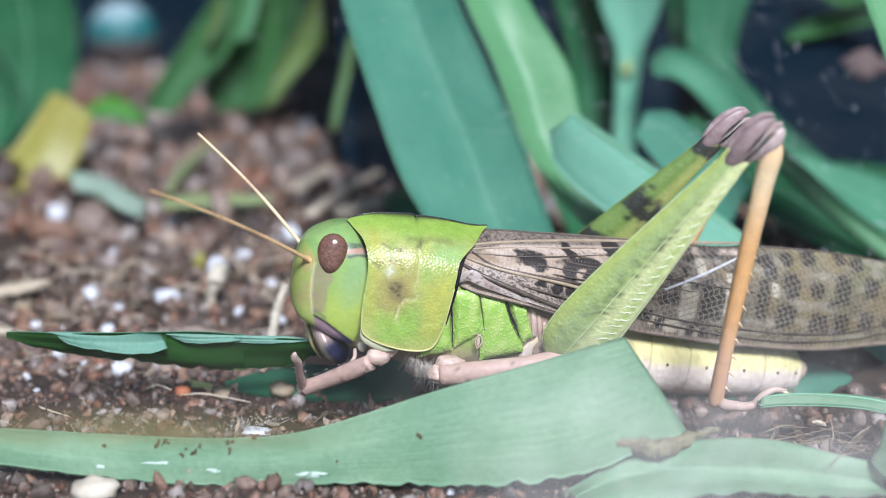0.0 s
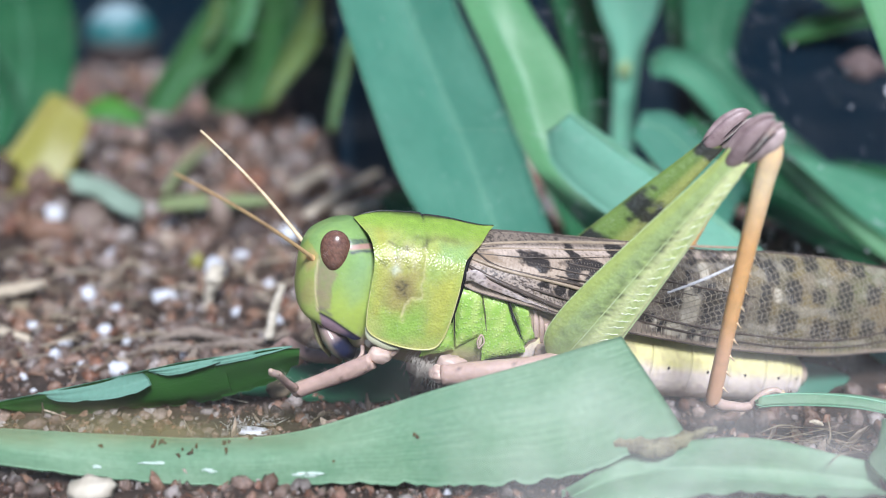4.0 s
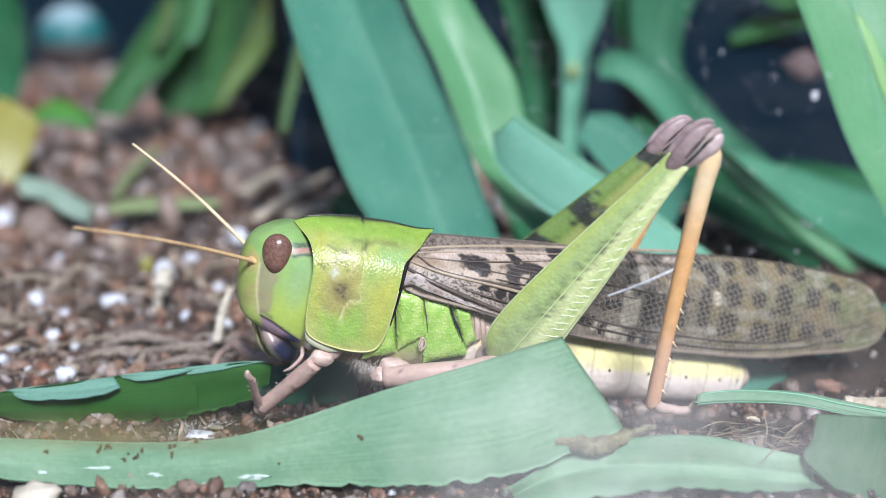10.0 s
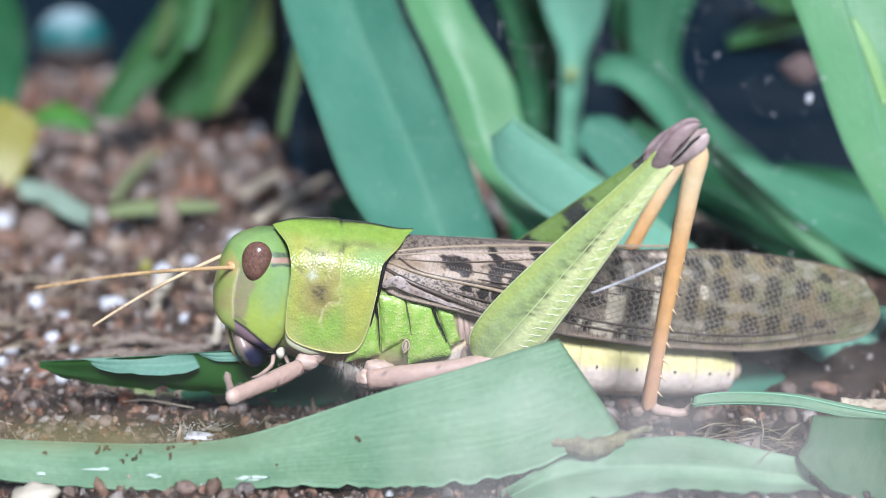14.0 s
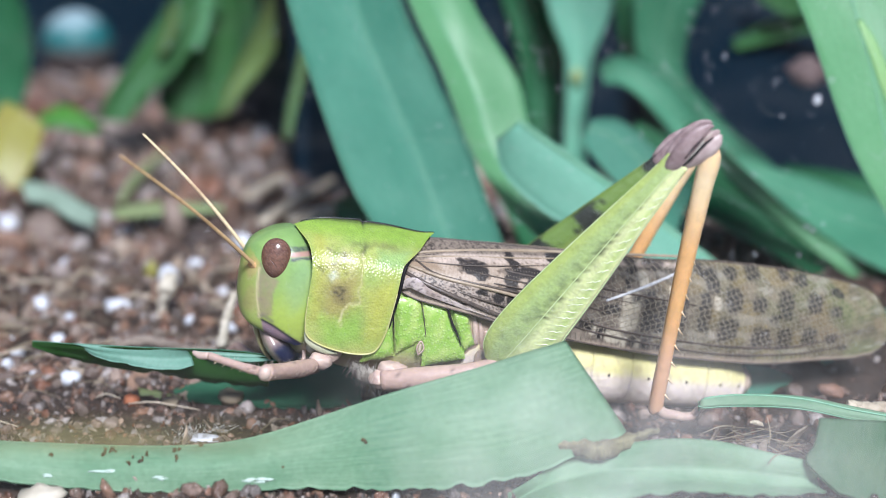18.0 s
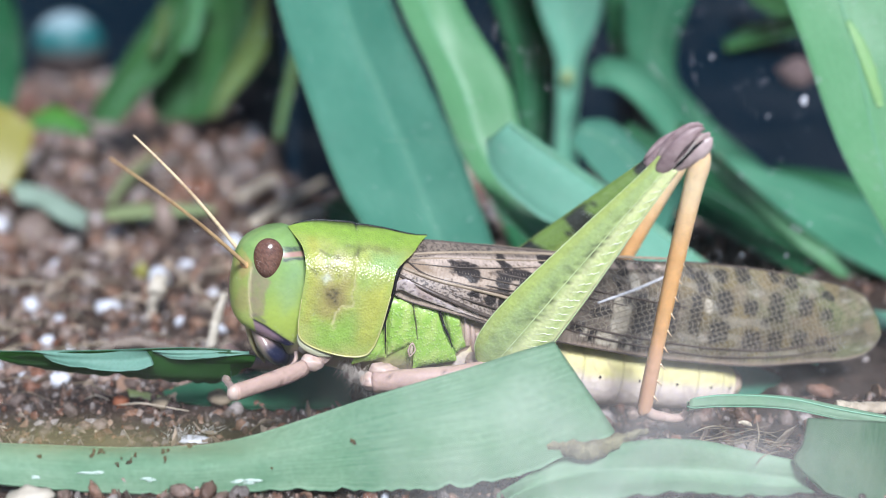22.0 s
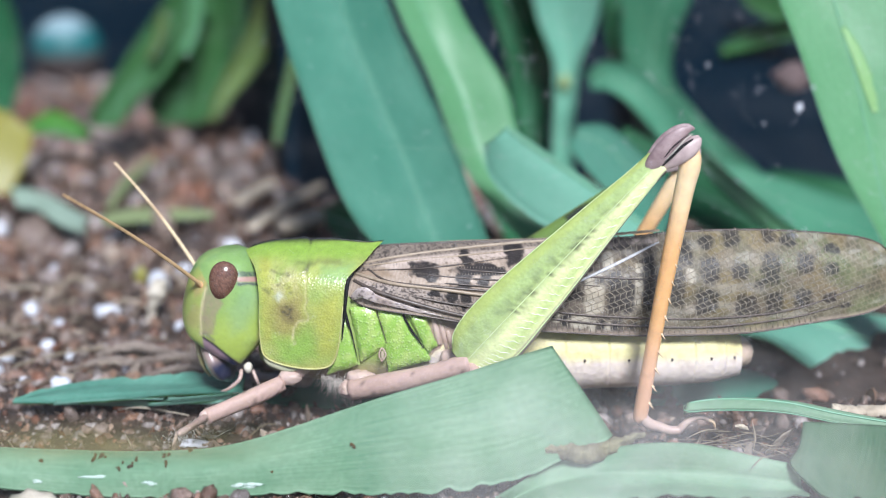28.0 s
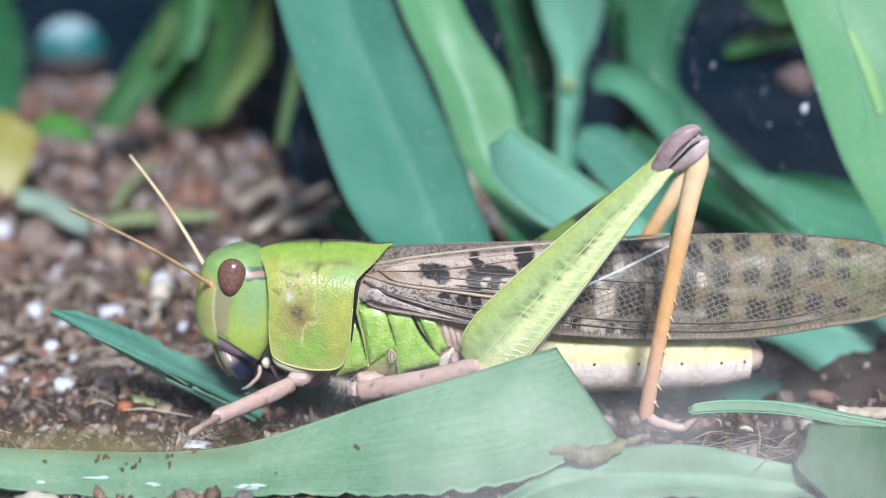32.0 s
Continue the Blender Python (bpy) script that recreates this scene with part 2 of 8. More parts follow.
M_KNEE_PALE = grained("pale_mauve_knee", (0.33, 0.235, 0.23), (0.56, 0.45, 0.43), 1100, 0.4, 0.7)
M_ORANGE = painted("orange_shin", 0.33, 2600, 0.25, 0.5, 0.00008, 0.3, 0.2, 0.25)
M_SPINE = grained("tan_spine", (0.66, 0.45, 0.26), (0.82, 0.66, 0.45), 1800, 0.45, 0.2)
M_ANT = painted("jointed_antenna", 0.45, 2600, 0.2, 0.4, 0.00005, 0.3)
M_HAIR = grained("pale_hair", (0.48, 0.43, 0.37), (0.64, 0.59, 0.53), 2000, 0.5, 0.1)
M_OCELLUS = grained("amber_bead", (0.46, 0.36, 0.22), (0.60, 0.50, 0.34), 1500, 0.12, 0.1)
M_SOCKET = grained("orange_socket", (0.52, 0.29, 0.12), (0.66, 0.44, 0.22), 1300, 0.4, 0.3)
M_MOUTH = painted("mauve_mouth_shield", 0.28, 2500, 0.2, 0.5, 0.0001, 0.3, 0.0, 0.3)
M_RIM = grained("cream_rim", (0.44, 0.44, 0.15), (0.60, 0.58, 0.28), 1200, 0.35, 0.2)
M_PALELIP = grained("pale_lip", (0.36, 0.38, 0.24), (0.54, 0.54, 0.38), 900, 0.3, 0.3)
M_CREST = grained("glossy_dark_crest", (0.012, 0.012, 0.014), (0.05, 0.05, 0.055), 1500, 0.15, 0.1)
M_SCRAPE = grained("pale_scrape", (0.42, 0.56, 0.48), (0.58, 0.70, 0.62), 900, 0.6, 0.2)
M_LABRUM = grained("cream_lip", (0.42, 0.38, 0.17), (0.60, 0.55, 0.32), 1200, 0.4, 0.2)
M_IVORY = grained("ivory", (0.6, 0.55, 0.42), (0.8, 0.76, 0.66), 1500, 0.35, 0.2)


def glass_pane():
    """Thin clear pane, dusty towards its foot, with a muddy smear, faint scratches and painted faint reflections."""
    m, nt, p = shader("smeared_clear_pane", 0.05)
    v = coords(nt)
    tr = nt.nodes.new("ShaderNodeBsdfTransparent")
    gl = node(nt, "ShaderNodeBsdfGlossy", Roughness=0.03)
    fr = node(nt, "ShaderNodeFresnel", IOR=1.45)
    m1 = nt.nodes.new("ShaderNodeMixShader")
    weak = nt.nodes.new("ShaderNodeMath")
    weak.operation = "MULTIPLY"
    weak.inputs[1].default_value = 0.15
    nt.links.new(fr.outputs[0], weak.inputs[0])
    nt.links.new(weak.outputs[0], m1.inputs[0])
    nt.links.new(tr.outputs[0], m1.inputs[1])
    nt.links.new(gl.outputs[0], m1.inputs[2])
    dust = node(nt, "ShaderNodeBsdfDiffuse", Color=(0.82, 0.8, 0.78, 1))
    sep = nt.nodes.new("ShaderNodeSeparateXYZ")
    nt.links.new(v, sep.inputs[0])
    low = nt.nodes.new("ShaderNodeMapRange")
    for k, val in (("From Min", 0.018), ("From Max", 0.006), ("To Min", 0.0), ("To Max", 1.0)):
        low.inputs[k].default_value = val
    nt.links.new(sep.outputs["Z"], low.inputs["Value"])
    n = noise_tex(nt, v, 90, 5)
    smear = ramp(nt, n, (0.38, (0.06, 0.06, 0.06)), (0.66, (1, 1, 1)))
    a = nt.nodes.new("ShaderNodeMath")
    a.operation = "MULTIPLY"
    side = nt.nodes.new("ShaderNodeMapRange")
    for k, val in (("From Min", -0.012), ("From Max", 0.012), ("To Min", 0.12), ("To Max", 1.9)):
        side.inputs[k].default_value = val
    nt.links.new(sep.outputs["X"], side.inputs["Value"])
    veil = nt.nodes.new("ShaderNodeMath")
    veil.operation = "MULTIPLY"
    nt.links.new(low.outputs[0], veil.inputs[0])
    nt.links.new(side.outputs[0], veil.inputs[1])
    nt.links.new(veil.outputs[0], a.inputs[0])
    nt.links.new(smear, a.inputs[1])
    fade = nt.nodes.new("ShaderNodeMapRange")
    for k, val in (("From Min", 0.02), ("From Max", 0.034), ("To Min", 1.0), ("To Max", 0.3)):
        fade.inputs[k].default_value = val
    nt.links.new(sep.outputs["X"], fade.inputs["Value"])
    faded = nt.nodes.new("ShaderNodeMath")
    faded.operation = "MULTIPLY"
    nt.links.new(a.outputs[0], faded.inputs[0])
    nt.links.new(fade.outputs[0], faded.inputs[1])
    # Stretched noise brightens the whole pane slightly, imitating blurred reflections.
    reflection_veil = nt.nodes.new("ShaderNodeMath")
    reflection_veil.operation = "MULTIPLY"
    reflection_veil.inputs[1].default_value = 0.012
    nt.links.new(ramp(nt, noise_tex(nt, coords(nt, (1, 1, 2.6)), 130, 5, 0.7), (0.45, (0, 0, 0)), (0.8, (1, 1, 1))), reflection_veil.inputs[0])
    b = nt.nodes.new("ShaderNodeMath")
    b.operation = "MULTIPLY_ADD"
    b.inputs[1].default_value = 0.105
    nt.links.new(reflection_veil.outputs[0], b.inputs[2])
    nt.links.new(faded.outputs[0], b.inputs[0])
    mud = node(nt, "ShaderNodeBsdfDiffuse", Color=(0.30, 0.27, 0.13, 1))
    band = None
    for sock, a0, a1 in ((sep.outputs["Z"], 0.0095, 0.0071), (sep.outputs["Z"], 0.0060, 0.0071), (sep.outputs["X"], -0.008, -0.02)):
        edge = nt.nodes.new("ShaderNodeMapRange")
        edge.inputs["From Min"].default_value, edge.inputs["From Max"].default_value = a0, a1
        nt.links.new(sock, edge.inputs["Value"])
        if band is None:
            band = edge.outputs[0]
        else:
            both = nt.nodes.new("ShaderNodeMath")
            both.operation = "MULTIPLY"
            nt.links.new(band, both.inputs[0])
            nt.links.new(edge.outputs[0], both.inputs[1])
            band = both.outputs[0]
    blotchy = nt.nodes.new("ShaderNodeMath")
    blotchy.operation = "MULTIPLY"
    nt.links.new(band, blotchy.inputs[0])
    nt.links.new(ramp(nt, noise_tex(nt, coords(nt, (0.6, 1, 1.4)), 260, 5, 0.65), (0.35, (0.08, 0.08, 0.08)), (0.7, (0.5, 0.5, 0.5))), blotchy.inputs[1])
    m3 = nt.nodes.new("ShaderNodeMixShader")
    nt.links.new(blotchy.outputs[0], m3.inputs[0])
    nt.links.new(m1.outputs[0], m3.inputs[1])
    nt.links.new(mud.outputs[0], m3.inputs[2])
    m1 = m3
    m2 = nt.nodes.new("ShaderNodeMixShader")
    nt.links.new(b.outputs[0], m2.inputs[0])
    nt.links.new(m1.outputs[0], m2.inputs[1])
    nt.links.new(dust.outputs[0], m2.inputs[2])
    nt.links.new(m2.outputs[0], nt.nodes["Material Output"].inputs[0])
    return m


M_GLASS = glass_pane()


# ---------------- mesh helpers (millimetres in, metres out) ----------------
def mesh(name, verts, faces, mat, tone=None, uv=None, smooth=True):
    me = bpy.data.meshes.new(name)
    v = np.asarray(verts, float)
    me.from_pydata((v * MM).tolist(), [], faces)
    me.materials.append(mat)
    if smooth:
        me.polygons.foreach_set("use_smooth", [True] * len(me.polygons))
    if tone is not None:
        a = me.color_attributes.new("tone", "FLOAT_COLOR", "POINT")
        c = np.ones((len(v), 4))
        c[:, :3] = tone
        a.data.foreach_set("color", c.ravel())
    if uv is not None:
        lay = me.uv_layers.new(name="uv")
        idx = np.empty(len(me.loops), int)
        me.loops.foreach_get("vertex_index", idx)
        lay.data.foreach_set("uv", np.asarray(uv, float)[idx].ravel())
    me.update()
    return me


def part(name, me, parent, label="", at=None):
    ob = new(name, me)
    ob.parent = parent
    if at is not None:
        ob.matrix_basis = at
    return tagged(ob, label)


def thing(name, label, category, group="", kind="", me=None, at=(0, 0, 0)):
    ob = new(name, me)
    ob.location = Vector(at) * MM
    return tagged(ob, label, category, group, kind)


def curve_through(pts, n):
    """Catmull-Rom through the given points, n samples."""
    p = np.asarray(pts, float)
    if len(p) == 2:
        u = np.linspace(0, 1, n)[:, None]
        return p[0] * (1 - u) + p[1] * u
    q = np.vstack([2 * p[0] - p[1], p, 2 * p[-1] - p[-2]])
    u = np.linspace(0, len(p) - 1 - 1e-9, n)
    i = u.astype(int)
    f = (u - i)[:, None]
    a, b, c, d = q[i], q[i + 1], q[i + 2], q[i + 3]
    return 0.5 * (2 * b + (c - a) * f + (2 * a - 5 * b + 4 * c - d) * f**2 + (3 * b - a - 3 * c + d) * f**3)


def grid_faces(nu, nv, loop=False):
    out = []
    for i in range(nu - 1):
        for j in range(nv if loop else nv - 1):
            k = (j + 1) % nv
            out.append((i * nv + j, (i + 1) * nv + j, (i + 1) * nv + k, i * nv + k))
    return out


def tube_data(pts, radii, n=10, seg=8, flat=1.0):
    """Rings round a smooth line; closed at both ends."""
    c = curve_through(pts, n)
    r = curve_through([[x] for x in radii], n)[:, 0]
    t = np.gradient(c, axis=0)
    t /= np.linalg.norm(t, axis=1)[:, None] + 1e-12
    side = np.cross(t, (0, 1, 0))
    bad = np.linalg.norm(side, axis=1) < 1e-3
    side[bad] = (1, 0, 0)
    side /= np.linalg.norm(side, axis=1)[:, None]
    up = np.cross(side, t)
    a = np.linspace(0, 2 * np.pi, seg, endpoint=False)
    rings = c[:, None] + r[:, None, None] * (np.cos(a)[None, :, None] * side[:, None] + flat * np.sin(a)[None, :, None] * up[:, None])
    faces = grid_faces(n, seg, True)
    faces.append(tuple(range(seg)))
    faces.append(tuple(range((n - 1) * seg, n * seg))[::-1])
    return rings.reshape(-1, 3), faces


def tube(name, pts, radii, mat, n=10, seg=8, flat=1.0, tone=None):
    v, f = tube_data(pts, radii, n, seg, flat)
    return mesh(name, v, f, mat, tone(v) if tone else None)


def joined(pieces):
    vs, fs, k = [], [], 0
    for v, f in pieces:
        vs.append(v)
        fs += [tuple(i + k for i in q) for q in f]
        k += len(v)
    return np.vstack(vs), fs


def ball_data(c, r, nu=12, nv=16, rough=0.0, seed=0):
    c, r = np.asarray(c, float), np.asarray(r, float) * np.ones(3)
    th = np.linspace(0.02, np.pi - 0.02, nu)
    ph = np.linspace(0, 2 * np.pi, nv, endpoint=False)
    d = np.stack([np.outer(np.sin(th), np.cos(ph)), np.outer(np.sin(th), np.sin(ph)), np.outer(np.cos(th), np.ones(nv))], -1).reshape(-1, 3)
    if rough:
        k = np.array([1 + rough * noise.noise(Vector(x * 1.7 + seed * 3.1)) + 0.5 * rough * noise.noise(Vector(x * 4 + seed)) for x in d])
        d = d * k[:, None]
    f = grid_faces(nu, nv, True)
    f.append(tuple(range(nv)))
    f.append(tuple(range((nu - 1) * nv, nu * nv))[::-1])
    return c + d * r, f


def smooth01(x, a, b):
    t = np.clip((x - a) / (b - a), 0, 1)
    return t * t * (3 - 2 * t)


def nz(p, s, seed=0.0):
    """Noise -1..1 at each point of p, s features a millimetre."""
    return np.array([noise.noise(Vector((x[0] * s + seed, x[1] * s, x[2] * s + seed))) for x in p])


def blend(a, b, k):
    return a * (1 - k[:, None]) + np.asarray(b, float) * k[:, None]


# ---------------- box, soil and pane ----------------
def box_data(lo, hi):
    (a, b, c), (d, e, f) = lo, hi
    v = [(x, y, z) for x in (a, d) for y in (b, e) for z in (c, f)]
    return np.array(v, float), [(0, 1, 3, 2), (4, 6, 7, 5), (0, 4, 5, 1), (2, 3, 7, 6), (0, 2, 6, 4), (1, 5, 7, 3)]


def panel(name, lo, hi, mat, label, category):
    v, f = box_data(lo, hi)
    return thing(name, label, category, kind="structure", me=mesh(name, v, f, mat, smooth=False))


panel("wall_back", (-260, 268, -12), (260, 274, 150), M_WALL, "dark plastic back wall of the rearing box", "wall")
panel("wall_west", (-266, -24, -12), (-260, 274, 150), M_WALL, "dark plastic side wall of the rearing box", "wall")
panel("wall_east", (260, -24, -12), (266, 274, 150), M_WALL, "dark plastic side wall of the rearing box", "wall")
# Partition added as a stand-in for the shaded dark behind the grass.
panel("shade_partition", (-25.4, 104, -12), (260, 107, 150), M_WALL, "dark partition added to stand in for shade behind the grass clump", "wall")
def shade_board(a, b, thick, mat, label):
    """Upright board between two places on the ground."""
    d = Vector((b[0] - a[0], b[1] - a[1], 0)).normalized() * thick
    foot = [a, b, (b[0] - d.y, b[1] + d.x), (a[0] - d.y, a[1] + d.x)]
    v = [(x, y, z) for z in (-12, 150) for x, y in foot]
    f = [(0, 1, 2, 3), (7, 6, 5, 4), (0, 4, 5, 1), (1, 5, 6, 2), (2, 6, 7, 3), (3, 7, 4, 0)]
    thing("shade_slant", label, "wall", kind="structure", me=mesh("shade_slant", v, f, mat, smooth=False))


# Two boards added to darken the view where the clump shades the soil.
shade_board((-50.5, 193.0), (-26.0, 108.0), 2.0, M_WALL, "added dark board standing in for shade behind the grass")
shade_board((-25.0, 107.0), (-11.0, 82.0), 2.0, M_WALL, "added dark board standing in for shade on the soil behind the blades")
panel("ground", (-480, -420, -40), (480, 540, -14), M_TABLE, "plain grey bench under the rearing box", "ground")
pane = panel("window_1", (-260, -25.5, -12), (260, -24, 150), M_GLASS, "clear front pane, smeared and dusty near its foot", "window")
pane.visible_shadow = False


def soil_height(x, y):
    v = Vector((x * 0.05, y * 0.05, 0.3))
    return 0.9 * noise.noise(v) + 0.5 * noise.noise(v * 4.1) + 0.22 * noise.noise(v * 13)


def soil():
    xs = np.concatenate([np.linspace(-258, -90, 14), np.linspace(-84, 84, 169), np.linspace(90, 258, 14)])
    ys = np.concatenate([np.linspace(-23.8, 90, 115), np.linspace(92, 267.9, 60)])
    v = [(x, y, soil_height(x, y) - 0.9) for x in xs for y in ys]
    f = grid_faces(len(xs), len(ys))
    return thing("soil", "damp dark brown potting soil, crumbly", "soil", kind="structure", me=mesh("soil", v, f, M_SOIL))


soil()


def grains(name, count, x0, x1, y0, y1, r0, r1, mat, label, seed, flat=False, fine=1):
    """Loose lumps strewn over the soil, sparser to the right and in front, where bare dark soil shows."""
    g = random.Random(seed)
    rs = np.random.RandomState(seed)
    bm = bmesh.new()
    bmesh.ops.create_icosphere(bm, subdivisions=fine, radius=1)
    base = np.array([v.co[:] for v in bm.verts])
    tri = [tuple(v.index for v in f.verts) for f in bm.faces]
    bm.free()
    vs, fs = [], []
    soft = np.exp(-4.0 * (1 - base @ base.T))
    soft /= soft.sum(1)[:, None] ** 0.8
    i = -1
    for _ in range(count):
        x, y = g.uniform(x0, x1), y0 + (y1 - y0) * g.random() ** 1.35
        if x > 6 and y < 60 and g.random() < (0.93 if mat is M_PALE else 0.6):
            continue
        if flat and y < -11 or x > 26 and 4 < y < 36 and g.random() < 0.85:
            continue
        if x < 12 and y < 6 and r0 > 0.12 and g.random() < (0.85 if mat is M_PALE else 0.45 if y < -13 else 0.68):
            continue
        i += 1
        r = r0 + (r1 - r0) * g.random() ** 2.6
        s = np.array([g.uniform(0.7, 1.5), g.uniform(0.7, 1.3), g.uniform(0.5, 1.0)]) * r
        if flat:
            s = s * (1.6, 0.7, 0.25)
        turn = np.array(Euler((g.uniform(0, 3), g.uniform(0, 3), g.uniform(0, 3))).to_matrix())
        wob = base * (1 + (soft @ rs.uniform(-0.9, 0.9, len(base)) + rs.uniform(-0.26, 0.26, len(base)))[:, None])
        p = (wob * s) @ turn.T + (x, y, soil_height(x, y) - 0.9 + r * g.uniform(0.1, 0.6))
        fs += [tuple(k + len(base) * i for k in t) for t in tri]
        vs.append(p)
    thing(name, label, "soil grains", kind="stuff", me=mesh(name, np.vstack(vs), fs, mat, smooth=fine > 1))


grains("soil_crumbs", 14500, -62, 62, -22, 110, 0.15, 0.85, M_GRAIN, "brown and reddish soil crumbs and bark grains", 3, False, 2)
grains("soil_crumbs", 9000, -62, 40, -22, 22, 0.09, 0.42, M_GRAIN, "fine damp crumbs of dark soil", 9, False, 1)
grains("soil_crumbs", 2200, -120, 40, 60, 264, 0.6, 3.0, M_GRAIN, "brown soil crumbs further back in the box", 4, False, 2)
grains("bark_flakes", 3300, -62, 62, -22, 130, 0.3, 1.05, M_FLAKE, "thin pale bark flakes and root shreds", 6, True)
grains("fine_grit", 220, -60, 62, -22, 110, 0.3, 0.95, M_PALE, "fine white perlite grit in the soil", 5, False, 2)


# ---------------- grass blades ----------------
def ribbon_data(pairs, nu, nv, cup=0.0, thick=0.22, ripple=0.0, ragged=0.0, seed=0.0, crease=0.0, at=0.5):
    """Sheet between two edge lines; cup bows it towards the viewer's side."""
    a = curve_through([p[0] for p in pairs], nu)
    b = curve_through([p[1] for p in pairs], nu)
    w = np.linspace(0, 1, nv)
    g = a[:, None] * (1 - w)[None, :, None] + b[:, None] * w[None, :, None]
    du = np.gradient(g, axis=0)
    dv = np.gradient(g, axis=1)
    nrm = np.cross(du, dv)
    nrm /= np.linalg.norm(nrm, axis=2)[..., None] + 1e-12
    flip = np.where(nrm[..., 1:2] > 0, -1.0, 1.0)
    nrm = nrm * flip
    arch = 4 * w * (1 - w)
    g = g + nrm * (cup * arch)[None, :, None]
    if crease:
        v_fold = np.where(w < at, w / at, (1 - w) / (1 - at))
        g = g - nrm * (crease * v_fold)[None, :, None]
    length = np.concatenate([[0], np.cumsum(np.linalg.norm(np.diff((a + b) / 2, axis=0), axis=1))])
    if ripple:
        for i in range(nu):
            for j in range(nv):
                g[i, j] += nrm[i, j] * ripple * noise.noise(Vector((length[i] * 0.09 + seed, w[j] * 1.6, seed)))
    if ragged:
        for i in range(nu):
            k = ragged * max(0.0, noise.noise(Vector((length[i] * 0.8 + seed, 0, 0))) + 0.15 + 0.5 * noise.noise(Vector((length[i] * 0.22 + seed, 4, 0))))
            for j in range(nv):
                g[i, j] -= dv[i, j] * (nv - 1) * k * w[j] ** 6
    uv = np.stack([np.repeat(length, nv), np.tile(w, nu)], 1)
    return g, nrm, uv


def ribbon(name, pairs, mat, nu=40, nv=13, cup=0.0, thick=0.22, **more):
    g, nrm, uv = ribbon_data(pairs, nu, nv, cup, thick, **more)
    top = (g + nrm * thick / 2).reshape(-1, 3)
    low = (g - nrm * thick / 2).reshape(-1, 3)
    n = len(top)
    f = grid_faces(nu, nv)
    f2 = [tuple(i + n for i in q)[::-1] for q in f]
    rim = []
    edge = [i * nv for i in range(nu)] + [(nu - 1) * nv + j for j in range(1, nv)] + [i * nv + nv - 1 for i in range(nu - 2, -1, -1)] + list(range(nv - 2, 0, -1))
    for p, q in zip(edge, edge[1:] + edge[:1]):
        rim.append((p, q, q + n, p + n))
    return mesh(name, np.vstack([top, low]), f + f2 + rim, mat, uv=np.vstack([uv, uv])), g, nrm


def blade(label, pairs, mat, rib=0.5, rib_r=0.2, group="grass blades", name="grass_blade", category="grass blade", **kw):
    me, g, nrm = ribbon(name, pairs, mat, **kw)
    ob = thing(name, label, category, group, me=me)
    if rib:
        j = int(round(rib * (g.shape[1] - 1)))
        line = g[:, j] + nrm[:, j] * 0.12
        v, f = tube_data(line[::2], [rib_r] * 3, len(line[::2]), 6)
        part("midrib", mesh("midrib", v, f, M_RIB), ob, "pale raised midrib")
        for j in (0, -1):
            v, f = tube_data(g[::2, j], [0.06, 0.08, 0.06], len(g[::2]), 5)
            part("margin", mesh("margin", v, f, M_RIB), ob, "thin pale margin")
    return ob


# blade lying along the foot of the pane, bitten off at one end
near_blade = blade("broad blue-green grass blade with a cut end, lying against the pane", [
    ((-47.30, -14.50, 3.24), (-46.36, -17.00, 1.45)), ((-39.95, -14.50, 3.09), (-39.20, -17.00, 0.97)), ((-30.84, -14.50, 2.48), (-30.21, -17.20, 0.13)),
    ((-21.71, -14.50, 2.40), (-21.26, -17.40, -0.42)), ((-16.24, -14.50, 2.91), (-16.36, -17.40, -0.25)), ((-10.84, -14.00, 4.32), (-11.48, -17.40, 0.01)),
    ((-3.64, -13.50, 6.67), (-4.86, -17.40, -0.18)), ((3.08, -13.00, 8.61), (1.31, -17.20, -0.09)), ((7.06, -13.00, 9.94), (7.05, -16.50, 0.71)),
    ((9.96, -13.00, 10.82), (14.97, -14.50, 3.47))], M_NEAR, rib=0, nu=120, nv=25, cup=0.6, ripple=0.5, ragged=0.07, seed=2.0)

def smear(p, n, a, b, seed, bits, spread):
    """Thin crust on the blade: p its place, n how it faces (towards the pane, up), a and b its half sizes."""
    g = random.Random(seed)
    out = np.array((0.0, -n[0], n[1]))
    low = np.array((0.0, n[1], n[0]))
    lot = []
    for k in range(bits):
        v, f = ball_data((0, 0, 0), (a * g.uniform(0.3, 0.6) if bits > 1 else a, 0.035, b * g.uniform(0.3, 0.6) if bits > 1 else b), 7, 16, 0.8, seed + k)
        c = np.array(p) + np.array((1, 0, 0)) * a * spread * g.uniform(-1, 1) + low * b * spread * g.uniform(-1, 1) + out * 0.03
        lot.append((c + v[:, :1] * (1, 0, 0) + v[:, 1:2] * out + v[:, 2:] * low, f))
    return joined(lot)


